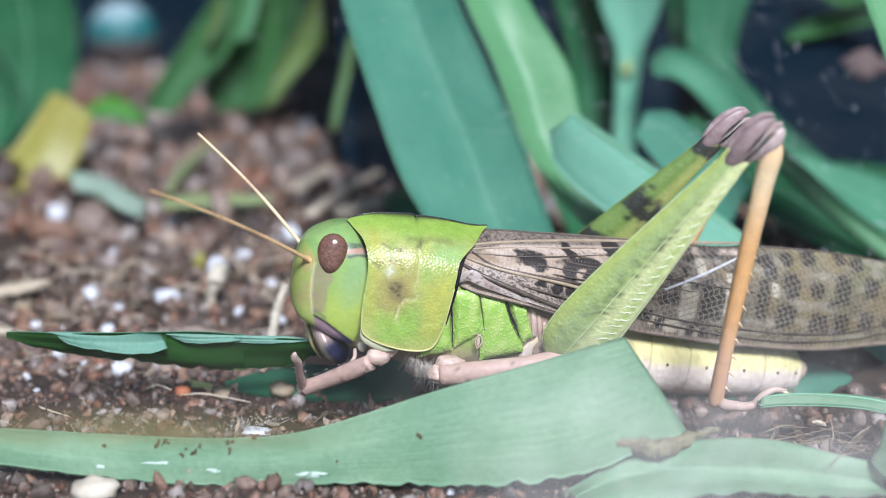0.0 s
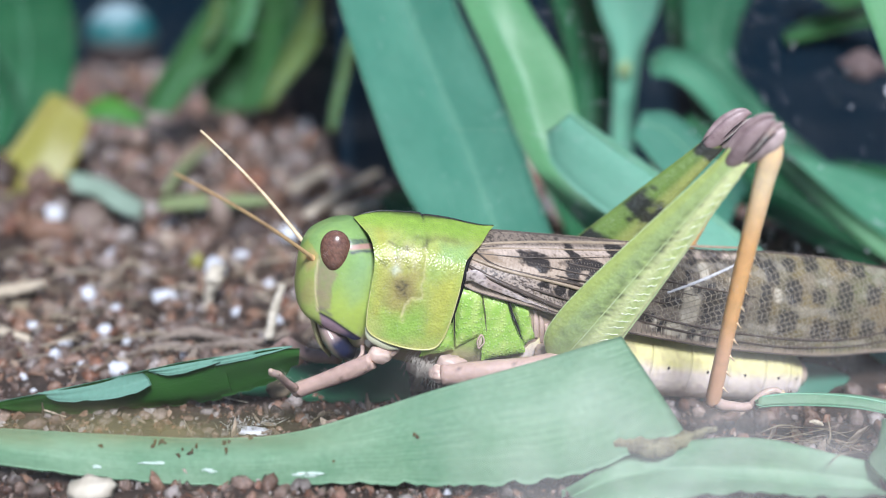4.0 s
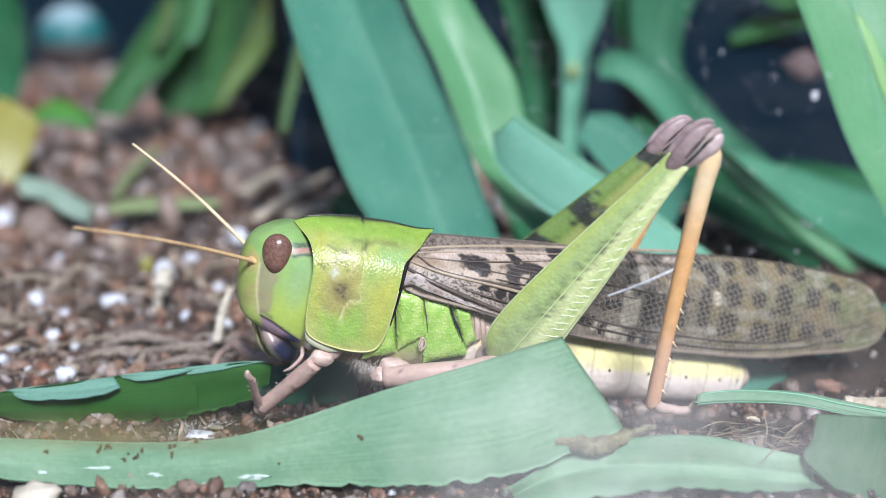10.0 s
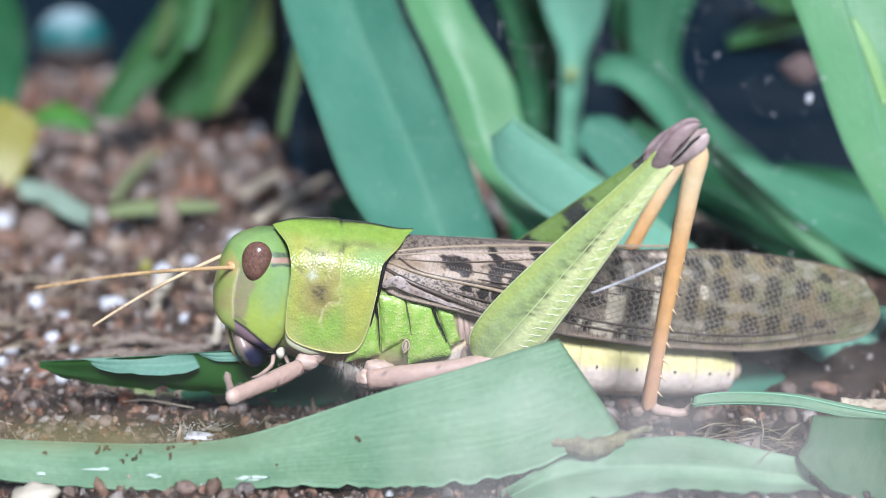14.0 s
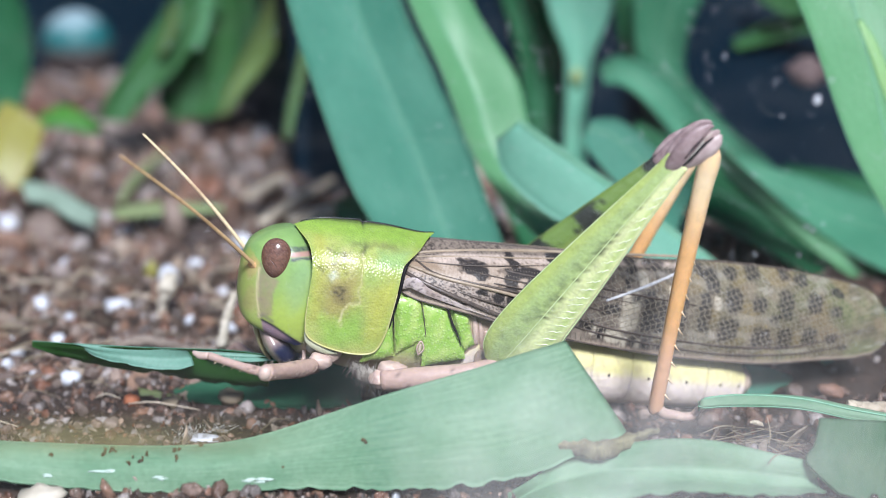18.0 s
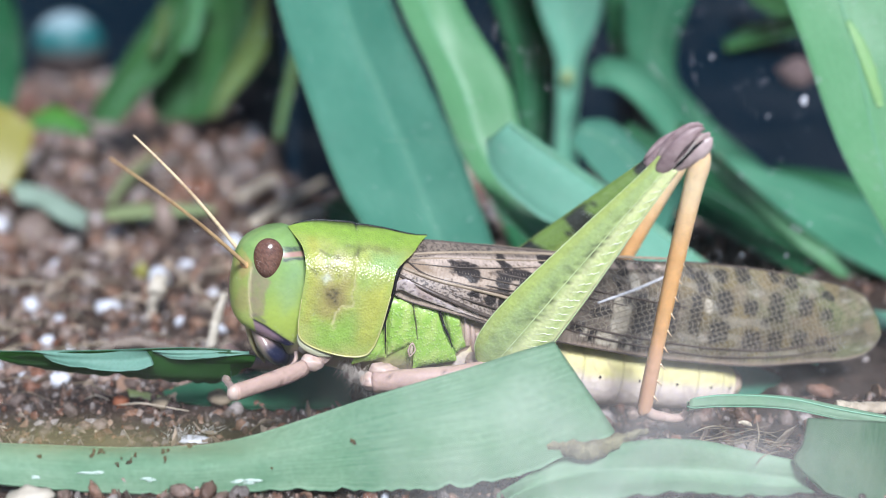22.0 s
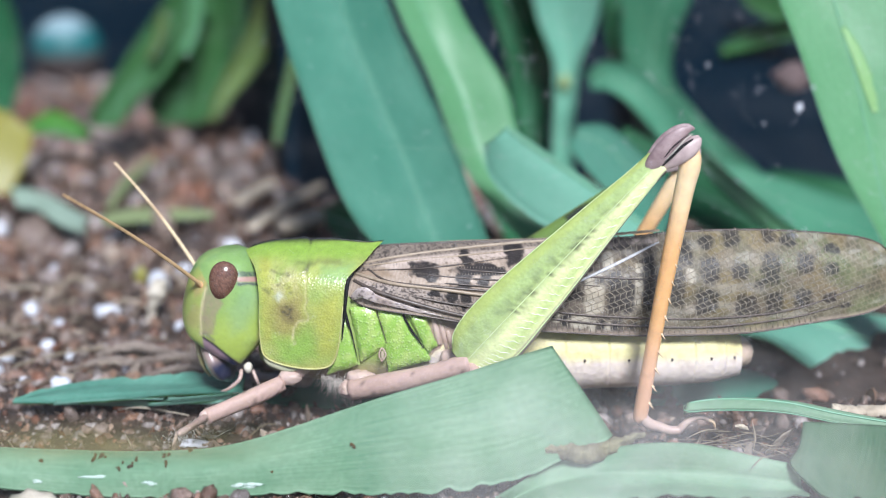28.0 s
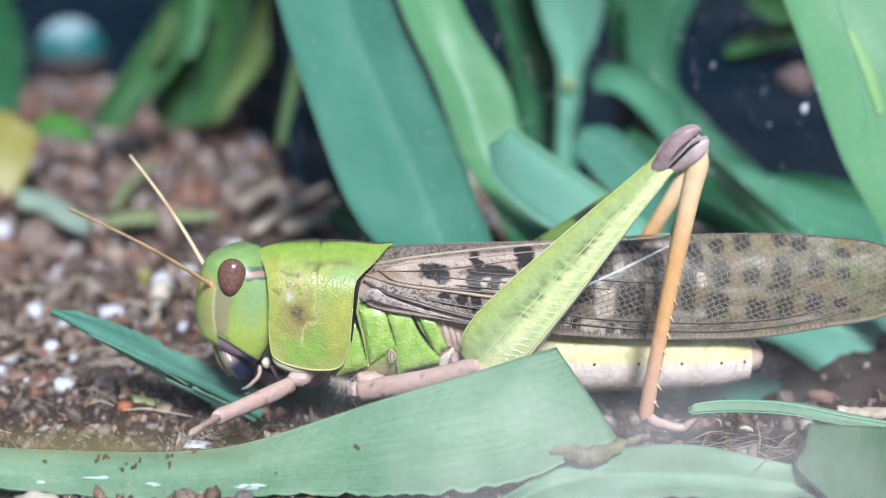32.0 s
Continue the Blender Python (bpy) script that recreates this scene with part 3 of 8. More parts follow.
for k, (p, n, (a, b)) in enumerate((((-27.03, -15.59, 2.29), (0.49, 0.87), (0.27, 0.52)), ((-24.95, -16.32, 1.74), (0.73, 0.68), (0.36, 0.26)), ((-23.90, -16.15, 1.95), (0.62, 0.78), (0.32, 0.34)), ((-21.11, -16.17, 2.05), (0.45, 0.89), (0.18, 0.55)), ((-21.47, -15.27, 2.33), (0.19, 0.98), (0.27, 0.42)), ((-31.16, -15.82, 2.21), (0.81, 0.59), (0.23, 0.19)), ((-19.45, -14.66, 2.54), (0.25, 0.97), (0.32, 0.37)), ((-21.06, -15.06, 2.38), (0.18, 0.98), (0.18, 0.43)), ((-26.33, -15.33, 2.37), (0.27, 0.96), (0.41, 0.45)), ((-23.55, -15.66, 2.21), (0.32, 0.95), (0.18, 0.41)), ((-24.61, -15.96, 2.06), (0.52, 0.85), (0.14, 0.19)), ((-12.57, -16.73, 1.60), (0.95, 0.30), (0.14, 0.14)), ((-6.14, -15.98, 3.48), (0.92, 0.39), (0.36, 0.32)))):
    part("scar", mesh("scar", *smear(p, n, 0.75 * a, 0.75 * b, k, 6, 0.75), M_SCAR), near_blade, "small brown smear")
for k, (p, n, (a, b)) in enumerate((((-26.75, -16.61, 1.10), (0.85, 0.52), (1.27, 0.19)), ((-22.33, -17.08, 0.78), (0.96, 0.27), (0.86, 0.18)), ((-14.75, -17.11, 0.57), (0.97, 0.25), (1.27, 0.23)), ((-31.44, -16.71, 0.83), (0.91, 0.41), (0.50, 0.14)))):
    part("scrape", mesh("scrape", *smear(p, n, a, b, 30 + k, 5, 0.6), M_SCRAPE), near_blade, "pale scraped streak")
blade("pale green grass blade lying low beside a withered sheath", [
    ((5.31, -17.00, -0.56), (4.82, -18.00, -1.63)), ((9.62, -16.00, 1.70), (8.40, -18.00, -1.73)), ((15.37, -15.00, 2.91), (14.18, -18.00, -0.91)),
    ((20.83, -15.00, 2.90), (19.94, -18.00, -0.29)), ((25.89, -15.00, 2.05), (25.30, -17.80, -0.75)), ((30.20, -15.40, 1.25), (30.40, -17.30, -0.55))],
    M_NEAR, rib=0, nu=60, nv=21, crease=1.3, at=0.4, ripple=1.8, ragged=0.12, seed=5.0)
blade("dull dirty green blade standing by the pane", [
    ((30.55, -14.00, 4.56), (40.20, -13.00, 3.62)), ((29.94, -15.00, 2.78), (40.05, -14.00, 1.32)), ((29.07, -16.00, 1.52), (38.68, -16.00, -1.72)), ((31.25, -17.50, -0.46), (35.30, -18.00, -2.43))],
    M_DIRTY, rib=0, nu=30, cup=0.4, ripple=0.8, seed=9.0)
blade("thin pale blade lying on the soil", [
    ((22.21, -7.00, 3.04), (22.01, -8.00, 3.03)), ((25.84, -7.00, 3.77), (25.03, -8.50, 3.34)), ((30.45, -8.00, 4.00), (30.07, -9.50, 3.43)), ((35.02, -9.00, 3.47), (34.76, -10.00, 2.71)), ((42.46, -10.00, 2.33), (42.12, -11.00, 1.74))],
    M_NEAR, rib=0.5, rib_r=0.1, nu=40, cup=0.4, ripple=0.3, seed=11.0)
blade("green blade half hidden behind the wings", [
    ((33.12, 22.00, 1.91), (29.75, 18.00, 1.62)), ((43.17, 26.00, 1.26), (35.34, 16.00, 1.33)), ((53.20, 30.00, -0.75), (40.31, 12.00, -1.01)), ((64.71, 34.00, -4.98), (50.20, 8.00, -4.10))],
    M_TORN, rib=0.5, rib_r=0.2, nu=40, cup=1.0, ripple=0.8, seed=12.0)
blade("green blade lying low behind the abdomen", [
    ((20.91, 8.00, -1.24), (19.53, 3.00, -1.02)), ((31.49, 12.00, -0.67), (29.58, 4.00, -1.00)), ((38.04, 10.00, -2.09), (35.41, 5.00, -1.60)), ((40.24, 6.00, -2.32), (38.70, 3.00, -1.97))],
    M_BACK, rib=0, nu=30, cup=0.4, ripple=0.5, seed=14.0)
# standing blades behind the locust
blade("broad teal-green grass blade rising behind the locust", [
    ((-21.21, 46.00, 43.54), (-7.74, 46.00, 43.53)), ((-17.80, 40.00, 33.36), (-4.54, 42.00, 33.26)), ((-15.11, 36.00, 25.98), (-0.37, 38.00, 25.14)), ((-11.62, 32.00, 16.88), (3.44, 34.00, 17.24)), ((-8.24, 28.00, 11.26), (6.10, 30.00, 10.23)), ((-4.51, 25.00, 7.54), (8.33, 26.00, 4.77)), ((1.67, 20.00, 1.42), (11.40, 20.00, -1.03))],
    M_BACK, rib=0.6, rib_r=0.05, nu=60, nv=17, crease=2.4, at=0.6, cup=-0.3, ripple=0.8, ragged=0.015, seed=21.0)
blade("bent yellow-green grass blade leaning over", [
    ((-7.99, 52.00, 42.89), (0.42, 54.00, 42.89)), ((-3.53, 46.00, 33.00), (4.26, 48.00, 32.88)), ((-0.08, 42.00, 25.99), (9.24, 44.00, 24.77)), ((3.51, 38.00, 17.18), (10.75, 42.00, 18.91)), ((7.40, 34.00, 11.29), (14.33, 38.00, 11.80)), ((12.07, 30.00, 6.97), (18.37, 34.00, 6.64)), ((16.70, 24.00, 0.24), (23.27, 26.00, -0.36))],
    M_LIGHT, rib=0.43, rib_r=0.09, nu=60, nv=15, crease=1.2, at=0.43, cup=-0.4, ripple=0.8, seed=23.0)
blade("torn blue-green blade folded over its neighbour", [
    ((8.75, 29.00, 22.09), (6.08, 29.00, 19.95)), ((11.53, 29.00, 20.23), (6.79, 29.00, 16.28)), ((15.35, 29.00, 17.60), (10.44, 28.00, 12.55)), ((19.85, 29.00, 14.44), (14.81, 27.00, 9.74)), ((26.16, 28.00, 9.90), (20.29, 25.00, 5.81)), ((34.23, 26.00, 3.69), (27.58, 20.00, 0.41))],
    M_TORN, rib=0.08, rib_r=0.22, nu=50, nv=15, cup=0.8, ripple=0.6, ragged=0.04, seed=25.0)
stalk = blade("upright pale grass stalk with a clasping blade", [
    ((14.27, 95.00, 42.94), (28.42, 95.00, 42.94)), ((17.37, 95.00, 29.86), (27.45, 95.00, 29.88)), ((20.05, 94.00, 22.80), (24.75, 94.00, 22.82)), ((20.18, 92.00, 18.52), (23.96, 92.00, 18.54)), ((19.74, 88.00, 9.17), (23.00, 88.00, 8.28)), ((18.91, 80.00, -5.44), (23.29, 80.00, -5.41))],
    M_TORN, rib=0.5, rib_r=0.1, nu=40, cup=-2.0, ripple=0.6, seed=27.0)
part("node", mesh("node", *ball_data((21.92, 92.50, 19.19), (0.95, 0.7, 1.3), 10, 14, 0.2), M_YNODE), stalk, "yellowish swollen node")
blade("arched deep-green grass blade", [
    ((43.93, 100.00, 33.43), (31.77, 100.00, 33.43)), ((41.04, 100.00, 25.58), (32.07, 100.00, 25.58)), ((40.82, 99.00, 18.63), (33.49, 97.00, 18.41)), ((44.43, 96.00, 13.83), (36.61, 93.00, 12.88)), ((50.89, 90.00, 7.49), (42.97, 86.00, 5.29)), ((59.02, 80.00, -0.03), (49.03, 74.00, -2.16)), ((65.35, 72.00, -4.15), (54.79, 66.00, -6.83)), ((72.12, 64.00, -8.86), (61.26, 58.00, -12.03))],
    M_MID, rib=0.35, rib_r=0.1, nu=70, nv=15, cup=-1.5, ripple=1.0, seed=29.0)
blade("teal-green grass blade drooping across the dark", [
    ((24.03, 82.00, 21.81), (24.80, 82.00, 19.38)), ((26.83, 82.00, 23.70), (27.56, 80.00, 19.46)), ((31.47, 81.00, 22.69), (30.68, 79.00, 17.35)), ((36.39, 80.00, 18.76), (34.39, 78.00, 13.18)), ((40.34, 79.00, 13.70), (37.88, 77.00, 8.39)), ((44.18, 78.00, 7.75), (40.48, 76.00, 4.20))],
    M_DIMTEAL, rib=0.5, rib_r=0.1, nu=30, cup=-1.0, ripple=0.6, seed=31.0)
blade("teal blade lying behind the torn one", [((19.32, 50.00, 18.93), (18.09, 48.00, 16.12)), ((23.33, 50.00, 18.71), (21.33, 47.00, 12.28)), ((28.25, 50.00, 14.50), (25.08, 46.00, 8.66)), ((33.07, 49.00, 9.62), (29.65, 45.00, 4.21))],
    M_BACK, rib=0.3, rib_r=0.1, nu=30, cup=-0.6, ripple=0.6, seed=45.0)
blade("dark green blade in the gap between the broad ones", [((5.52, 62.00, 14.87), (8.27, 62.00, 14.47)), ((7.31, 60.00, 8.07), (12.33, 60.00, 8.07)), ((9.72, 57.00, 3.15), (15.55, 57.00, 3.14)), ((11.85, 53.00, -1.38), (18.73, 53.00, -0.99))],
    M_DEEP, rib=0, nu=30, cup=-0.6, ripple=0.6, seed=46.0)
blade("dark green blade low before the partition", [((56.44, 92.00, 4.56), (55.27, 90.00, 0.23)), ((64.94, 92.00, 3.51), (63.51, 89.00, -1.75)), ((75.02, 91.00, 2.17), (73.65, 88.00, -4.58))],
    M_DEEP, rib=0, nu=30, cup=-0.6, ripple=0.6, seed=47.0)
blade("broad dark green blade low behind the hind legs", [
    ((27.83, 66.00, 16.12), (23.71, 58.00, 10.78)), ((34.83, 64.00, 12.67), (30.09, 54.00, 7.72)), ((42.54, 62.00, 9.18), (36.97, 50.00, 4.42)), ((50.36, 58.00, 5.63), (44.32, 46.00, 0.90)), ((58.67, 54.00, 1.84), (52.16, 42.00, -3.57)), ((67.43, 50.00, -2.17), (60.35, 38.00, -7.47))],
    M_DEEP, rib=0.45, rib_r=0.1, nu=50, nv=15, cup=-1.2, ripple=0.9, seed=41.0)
blade("narrow bright green blade slanting across the dark", [
    ((31.96, 50.00, 18.61), (30.94, 50.00, 17.08)), ((38.23, 49.00, 13.27), (37.17, 49.00, 11.49)), ((45.33, 48.00, 7.14), (44.05, 48.00, 5.56)), ((50.21, 47.00, 3.69), (49.05, 47.00, 1.72)), ((55.92, 46.00, -0.13), (54.95, 46.00, -2.42)), ((62.97, 44.00, -5.02), (61.92, 44.00, -7.63))],
    M_LIGHT, rib=0.5, rib_r=0.08, nu=50, nv=9, cup=-0.4, ripple=0.4, seed=43.0)
blade("broad green blade spreading to the side", [
    ((41.47, 62.00, 12.28), (39.70, 60.00, 10.42)), ((46.07, 61.00, 10.54), (43.28, 56.00, 7.46)), ((51.59, 58.00, 9.23), (47.63, 51.00, 4.41)), ((57.35, 54.00, 7.88), (52.98, 46.00, 1.88)), ((63.51, 48.00, 6.79), (58.98, 40.00, -0.02))],
    M_DIMTEAL, rib=0.4, rib_r=0.1, nu=40, cup=-1.0, ripple=0.9, seed=33.0)
hanging = blade("broad fresh-green blade hanging close by", [
    ((35.12, 26.00, 41.03), (50.45, 26.00, 41.03)), ((37.51, 24.00, 34.80), (51.50, 24.00, 34.80)), ((39.32, 22.00, 29.76), (52.62, 22.00, 28.01)), ((41.32, 20.00, 23.60), (53.21, 20.00, 20.64)), ((43.66, 18.00, 18.06), (53.79, 18.00, 13.28)), ((46.68, 16.00, 12.57), (54.11, 16.00, 8.35)), ((50.33, 10.00, 4.81), (55.10, 10.00, 2.44))],
    M_LIGHT, rib=0.45, rib_r=0.1, nu=50, nv=15, cup=-1.0, ripple=0.8, seed=35.0)
part("pale_streak", ribbon("pale_streak", [((43.72, 24.40, 33.31), (44.21, 24.48, 33.42)), ((44.57, 23.48, 30.92), (45.69, 23.69, 31.25)), ((45.58, 22.53, 28.06), (46.92, 22.67, 28.28)), ((46.89, 21.62, 24.62), (47.62, 21.69, 24.72))], M_STREAK, 30, 7, 0.05, 0.06, ragged=0.2, seed=36.0)[0], hanging, "yellow-green bleached streak")
blade("dark green blade crossing high in the back", [
    ((49.38, 103.00, 24.18), (50.06, 103.00, 22.46)), ((54.70, 102.00, 27.09), (55.48, 102.00, 23.89)), ((59.74, 100.00, 28.54), (60.92, 100.00, 25.38)), ((67.77, 96.00, 29.55), (68.94, 96.00, 26.82))],
    M_MOSS, rib=0.5, rib_r=0.1, nu=30, cup=-0.6, ripple=0.6, seed=37.0)
blade("short green blade end high in the back", [((50.52, 99.00, 33.47), (52.74, 99.00, 30.82)), ((56.07, 98.00, 32.88), (56.92, 98.00, 28.68)), ((60.85, 97.00, 33.29), (61.58, 97.00, 29.85))],
    M_MOSS, rib=0, nu=20, cup=-0.4, ripple=0.4, seed=38.0)
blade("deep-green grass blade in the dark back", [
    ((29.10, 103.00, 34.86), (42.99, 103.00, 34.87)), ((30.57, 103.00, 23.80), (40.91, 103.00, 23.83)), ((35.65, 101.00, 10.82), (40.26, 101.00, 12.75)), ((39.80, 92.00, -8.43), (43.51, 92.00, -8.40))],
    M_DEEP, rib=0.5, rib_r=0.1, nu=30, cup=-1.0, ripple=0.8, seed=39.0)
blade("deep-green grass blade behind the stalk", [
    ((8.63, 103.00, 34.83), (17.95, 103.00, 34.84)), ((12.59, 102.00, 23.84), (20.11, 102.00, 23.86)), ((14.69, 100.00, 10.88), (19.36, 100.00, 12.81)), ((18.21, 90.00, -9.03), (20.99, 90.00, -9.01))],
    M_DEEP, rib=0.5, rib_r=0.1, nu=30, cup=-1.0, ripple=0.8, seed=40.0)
# far tufts on the other side
for k, (label, pairs, mat) in enumerate((
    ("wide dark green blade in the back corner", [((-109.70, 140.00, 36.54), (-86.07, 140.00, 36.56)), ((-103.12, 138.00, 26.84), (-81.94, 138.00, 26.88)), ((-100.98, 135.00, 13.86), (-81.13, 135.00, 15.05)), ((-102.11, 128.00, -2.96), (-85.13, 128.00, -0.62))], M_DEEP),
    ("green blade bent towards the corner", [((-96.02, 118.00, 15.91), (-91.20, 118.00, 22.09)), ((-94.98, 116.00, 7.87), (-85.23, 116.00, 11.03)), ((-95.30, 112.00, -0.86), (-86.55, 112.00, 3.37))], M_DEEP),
    ("broad green blade leaning out of the back tuft", [((-50.25, 135.00, 31.81), (-41.89, 137.00, 31.71)), ((-54.91, 133.00, 24.97), (-46.65, 135.00, 23.73)), ((-59.77, 130.00, 17.71), (-51.42, 132.00, 15.85)), ((-63.17, 127.00, 12.14), (-56.24, 128.00, 11.46)), ((-64.87, 124.00, 7.19), (-59.57, 125.00, 7.13))], M_MOSS),
    ("broad green blade in the middle of the back tuft", [((-48.93, 142.00, 31.47), (-38.83, 142.00, 31.47)), ((-52.83, 142.00, 22.04), (-40.20, 142.00, 20.92)), ((-56.26, 141.00, 14.25), (-41.98, 141.00, 13.11)), ((-57.55, 140.00, 8.12), (-44.38, 140.00, 6.96)), ((-54.32, 140.00, 4.78), (-47.68, 140.00, 5.01))], M_MOSS),
    ("olive drying blade hanging from the back tuft", [((-31.78, 126.00, 32.22), (-27.16, 126.00, 32.22)), ((-34.16, 126.00, 25.49), (-29.24, 126.00, 23.92)), ((-38.00, 125.00, 18.76), (-33.40, 125.00, 16.96)), ((-40.62, 124.00, 13.59), (-36.82, 124.00, 13.05)), ((-42.18, 123.00, 8.39), (-40.27, 123.00, 8.39))], M_OLIVE),
    ("dark green blade inside the back tuft", [((-42.42, 150.00, 31.09), (-33.15, 150.00, 31.09)), ((-44.62, 150.00, 21.36), (-35.65, 150.00, 20.19)), ((-48.94, 149.00, 13.31), (-40.56, 149.00, 11.54)), ((-51.43, 148.00, 6.97), (-46.51, 148.00, 6.61))], M_MOSS),
    ("narrow pale blade in the back tuft", [((-45.86, 132.00, 31.95), (-43.49, 132.00, 31.94)), ((-46.57, 131.00, 25.12), (-44.42, 131.00, 24.90)), ((-48.25, 130.00, 20.29), (-46.55, 130.00, 19.85))], M_LIGHT),
    ("narrow yellowed blade in the back tuft", [((-51.66, 130.00, 28.37), (-49.53, 130.00, 28.16)), ((-53.27, 130.00, 23.07), (-50.70, 130.00, 22.85)), ((-54.58, 129.00, 19.10), (-53.09, 129.00, 18.78))], M_OLIVE),
    ("slender olive stalk in front of the dark", [((-23.10, 97.00, 24.03), (-21.70, 97.00, 24.03)), ((-24.62, 97.00, 17.52), (-23.12, 97.00, 17.33)), ((-25.68, 96.00, 12.96), (-24.28, 96.00, 12.77)), ((-26.27, 95.00, 8.67), (-25.15, 95.00, 8.67))], M_OLIVE),
    ("small bright green leaf low on the soil", [((-72.59, 112.00, 9.62), (-70.39, 108.00, 8.73)), ((-67.83, 112.00, 11.68), (-65.32, 106.00, 8.07)), ((-62.80, 110.00, 9.97), (-61.87, 106.00, 7.39)), ((-60.11, 108.00, 8.78), (-59.88, 107.00, 8.24))], M_FRESH),
)):
    blade(label, pairs, mat, rib=0.5, rib_r=0.1, nu=30, cup=-1.2, ripple=1.0, seed=50.0 + k)
blade("dark green leaf lying low at the foot of the clump", [
    ((-15.40, 58.00, 5.84), (-15.18, 58.00, 5.05)), ((-12.43, 55.00, 7.46), (-13.04, 52.00, 3.90)), ((-8.85, 52.00, 7.75), (-10.54, 48.00, 3.39)), ((-4.65, 48.00, 6.03), (-6.76, 45.00, 2.30))],
    M_DEEP, rib=0.5, rib_r=0.1, nu=24, cup=-0.8, ripple=0.8, seed=76.0)
blade("yellowed broad leaf leaning on the soil", [
    ((-74.67, 102.00, 13.81), (-67.52, 100.00, 9.98)), ((-76.71, 97.00, 9.47), (-68.01, 95.00, 4.78)), ((-80.71, 92.00, 3.19), (-71.03, 90.00, -1.20)), ((-83.76, 88.00, -0.72), (-74.34, 86.00, -1.20)), ((-88.87, 83.00, -1.20), (-81.15, 81.00, -1.20))],
    M_YELLOW, rib=0, nu=30, cup=0.8, ripple=0.8, seed=70.0, name="yellow_leaf", category="leaf")
blade("pale green blade fallen on the soil", [
    ((-65.88, 81.03, 4.20), (-62.25, 73.14, 3.00)), ((-61.52, 79.75, 4.20), (-58.54, 70.48, 3.00)), ((-54.21, 69.68, 4.20), (-53.08, 62.24, 3.00)), ((-47.15, 58.90, 4.20), (-47.13, 55.64, 3.00))],
    M_FADED, rib=0, nu=24, cup=0.5, ripple=0.4, seed=72.0)
blade("faded green blade flat on the soil", [
    ((-47.18, 63.36, 3.80), (-45.88, 61.21, 3.00)), ((-42.99, 67.70, 3.80), (-41.68, 62.57, 3.00)), ((-37.24, 67.69, 3.80), (-36.36, 63.95, 3.00)), ((-31.11, 65.49, 3.80), (-31.29, 65.35, 3.00))],
    M_PALEOLIVE, rib=0, nu=20, cup=0.4, ripple=0.3, seed=74.0)

# the blade that the locust feeds on: dark above, pale teal below, its edge folded over in two lips
SHEET = [((-14, 0, -0.1), (-14, 0, -0.7)), ((-11.5, 0, 0), (-11.6, 0, -2.3)), ((-6, 0, 0.1), (-6, 0, -3.6)), ((0, 0, 0.05), (0, 0, -4.3)), ((4, 0, 0.1), (4, 0, -4.7)), ((7.2, 0, 0), (6.8, 0, -4.4))]
STUMP = [((6.2, 0.05, -0.05), (5.6, 0.05, -4.3)), ((9.5, 0.05, 0), (9.5, 0.05, -4.2)), ((12, 0.05, -0.1), (12, 0.05, -3.4)), ((14, 0.05, -0.6), (13.4, 0.05, -2.4))]


def moved(rows, y):
    return [tuple((p[0], p[1] + y, p[2]) for p in row) for row in rows]


bitten = thing("bitten_blade", "dark green grass blade with folded edges, bitten at one end", "grass blade", "fodder")
part("upper_face", ribbon("upper_face", SHEET, M_FOLD, 120, 17, 0.25, 0.08, ripple=0.5, ragged=0.2, seed=3.0)[0], bitten, "dark green torn upper face")
part("under_face", ribbon("under_face", moved(SHEET, 0.1), M_UNDER, 120, 25, 0.25, 0.06, ripple=0.5, ragged=0.2, seed=3.0, crease=0.3, at=0.3)[0], bitten, "pale teal under face")
stump = part("chewed_end", ribbon("chewed_end", STUMP, M_FOLD, 60, 15, 0.2, 0.08, ripple=0.4, ragged=0.25, seed=6.0)[0], bitten, "chewed dark green end")
for holder, lip in ((bitten, [((-10.2, -0.05, 0.1), (-9.9, -0.12, 0.0)), ((-8.5, -0.05, 0.15), (-8.2, -0.8, -0.75)), ((-5, -0.05, 0.15), (-5, -1.15, -1.1)), ((-2, -0.05, 0.15), (-1.6, -1.3, -1.2)), ((-0.2, -0.1, 0.1), (0.5, -0.9, -0.8))]),
                    (bitten, [((0.3, -0.05, 0.15), (0.6, -0.2, 0.0)), ((2, -0.05, 0.2), (2.2, -0.6, -0.4)), ((4.5, -0.05, 0.15), (4.6, -0.55, -0.4)), ((6.8, -0.05, 0.1), (6.9, -0.35, -0.2))]),
                    (stump, [((6.3, -0.03, 0.1), (6.4, -0.5, -0.35)), ((9, -0.03, 0.1), (9, -0.5, -0.4)), ((11.5, -0.03, 0.05), (11.6, -0.4, -0.3)), ((13.4, -0.05, -0.2), (13.4, -0.1, -0.3))])):
    part("folded_edge", ribbon("folded_edge", lip, M_LIP, 40, 11, 0.18, 0.12, ripple=0.5, ragged=0.12, crease=0.4, at=0.5, seed=8.0)[0], holder, "pale folded-over edge")
under = thing("torn_leaf", "dark green torn piece of blade lying on the soil", "grass blade", "fodder", me=ribbon("torn_leaf", [((-26.26, 6.00, -1.31), (-25.29, 4.00, -1.33)), ((-23.74, 8.00, -0.56), (-22.33, 2.00, -0.75)), ((-19.39, 9.00, 0.07), (-17.64, 1.00, -0.70)), ((-13.74, 9.00, 0.35), (-12.36, 1.00, -0.94)), ((-8.48, 8.00, 0.42), (-7.55, 2.00, -1.02))], M_MID, 60, 13, 0.9, 0.14, ripple=0.8, ragged=0.1, seed=17.0)[0])
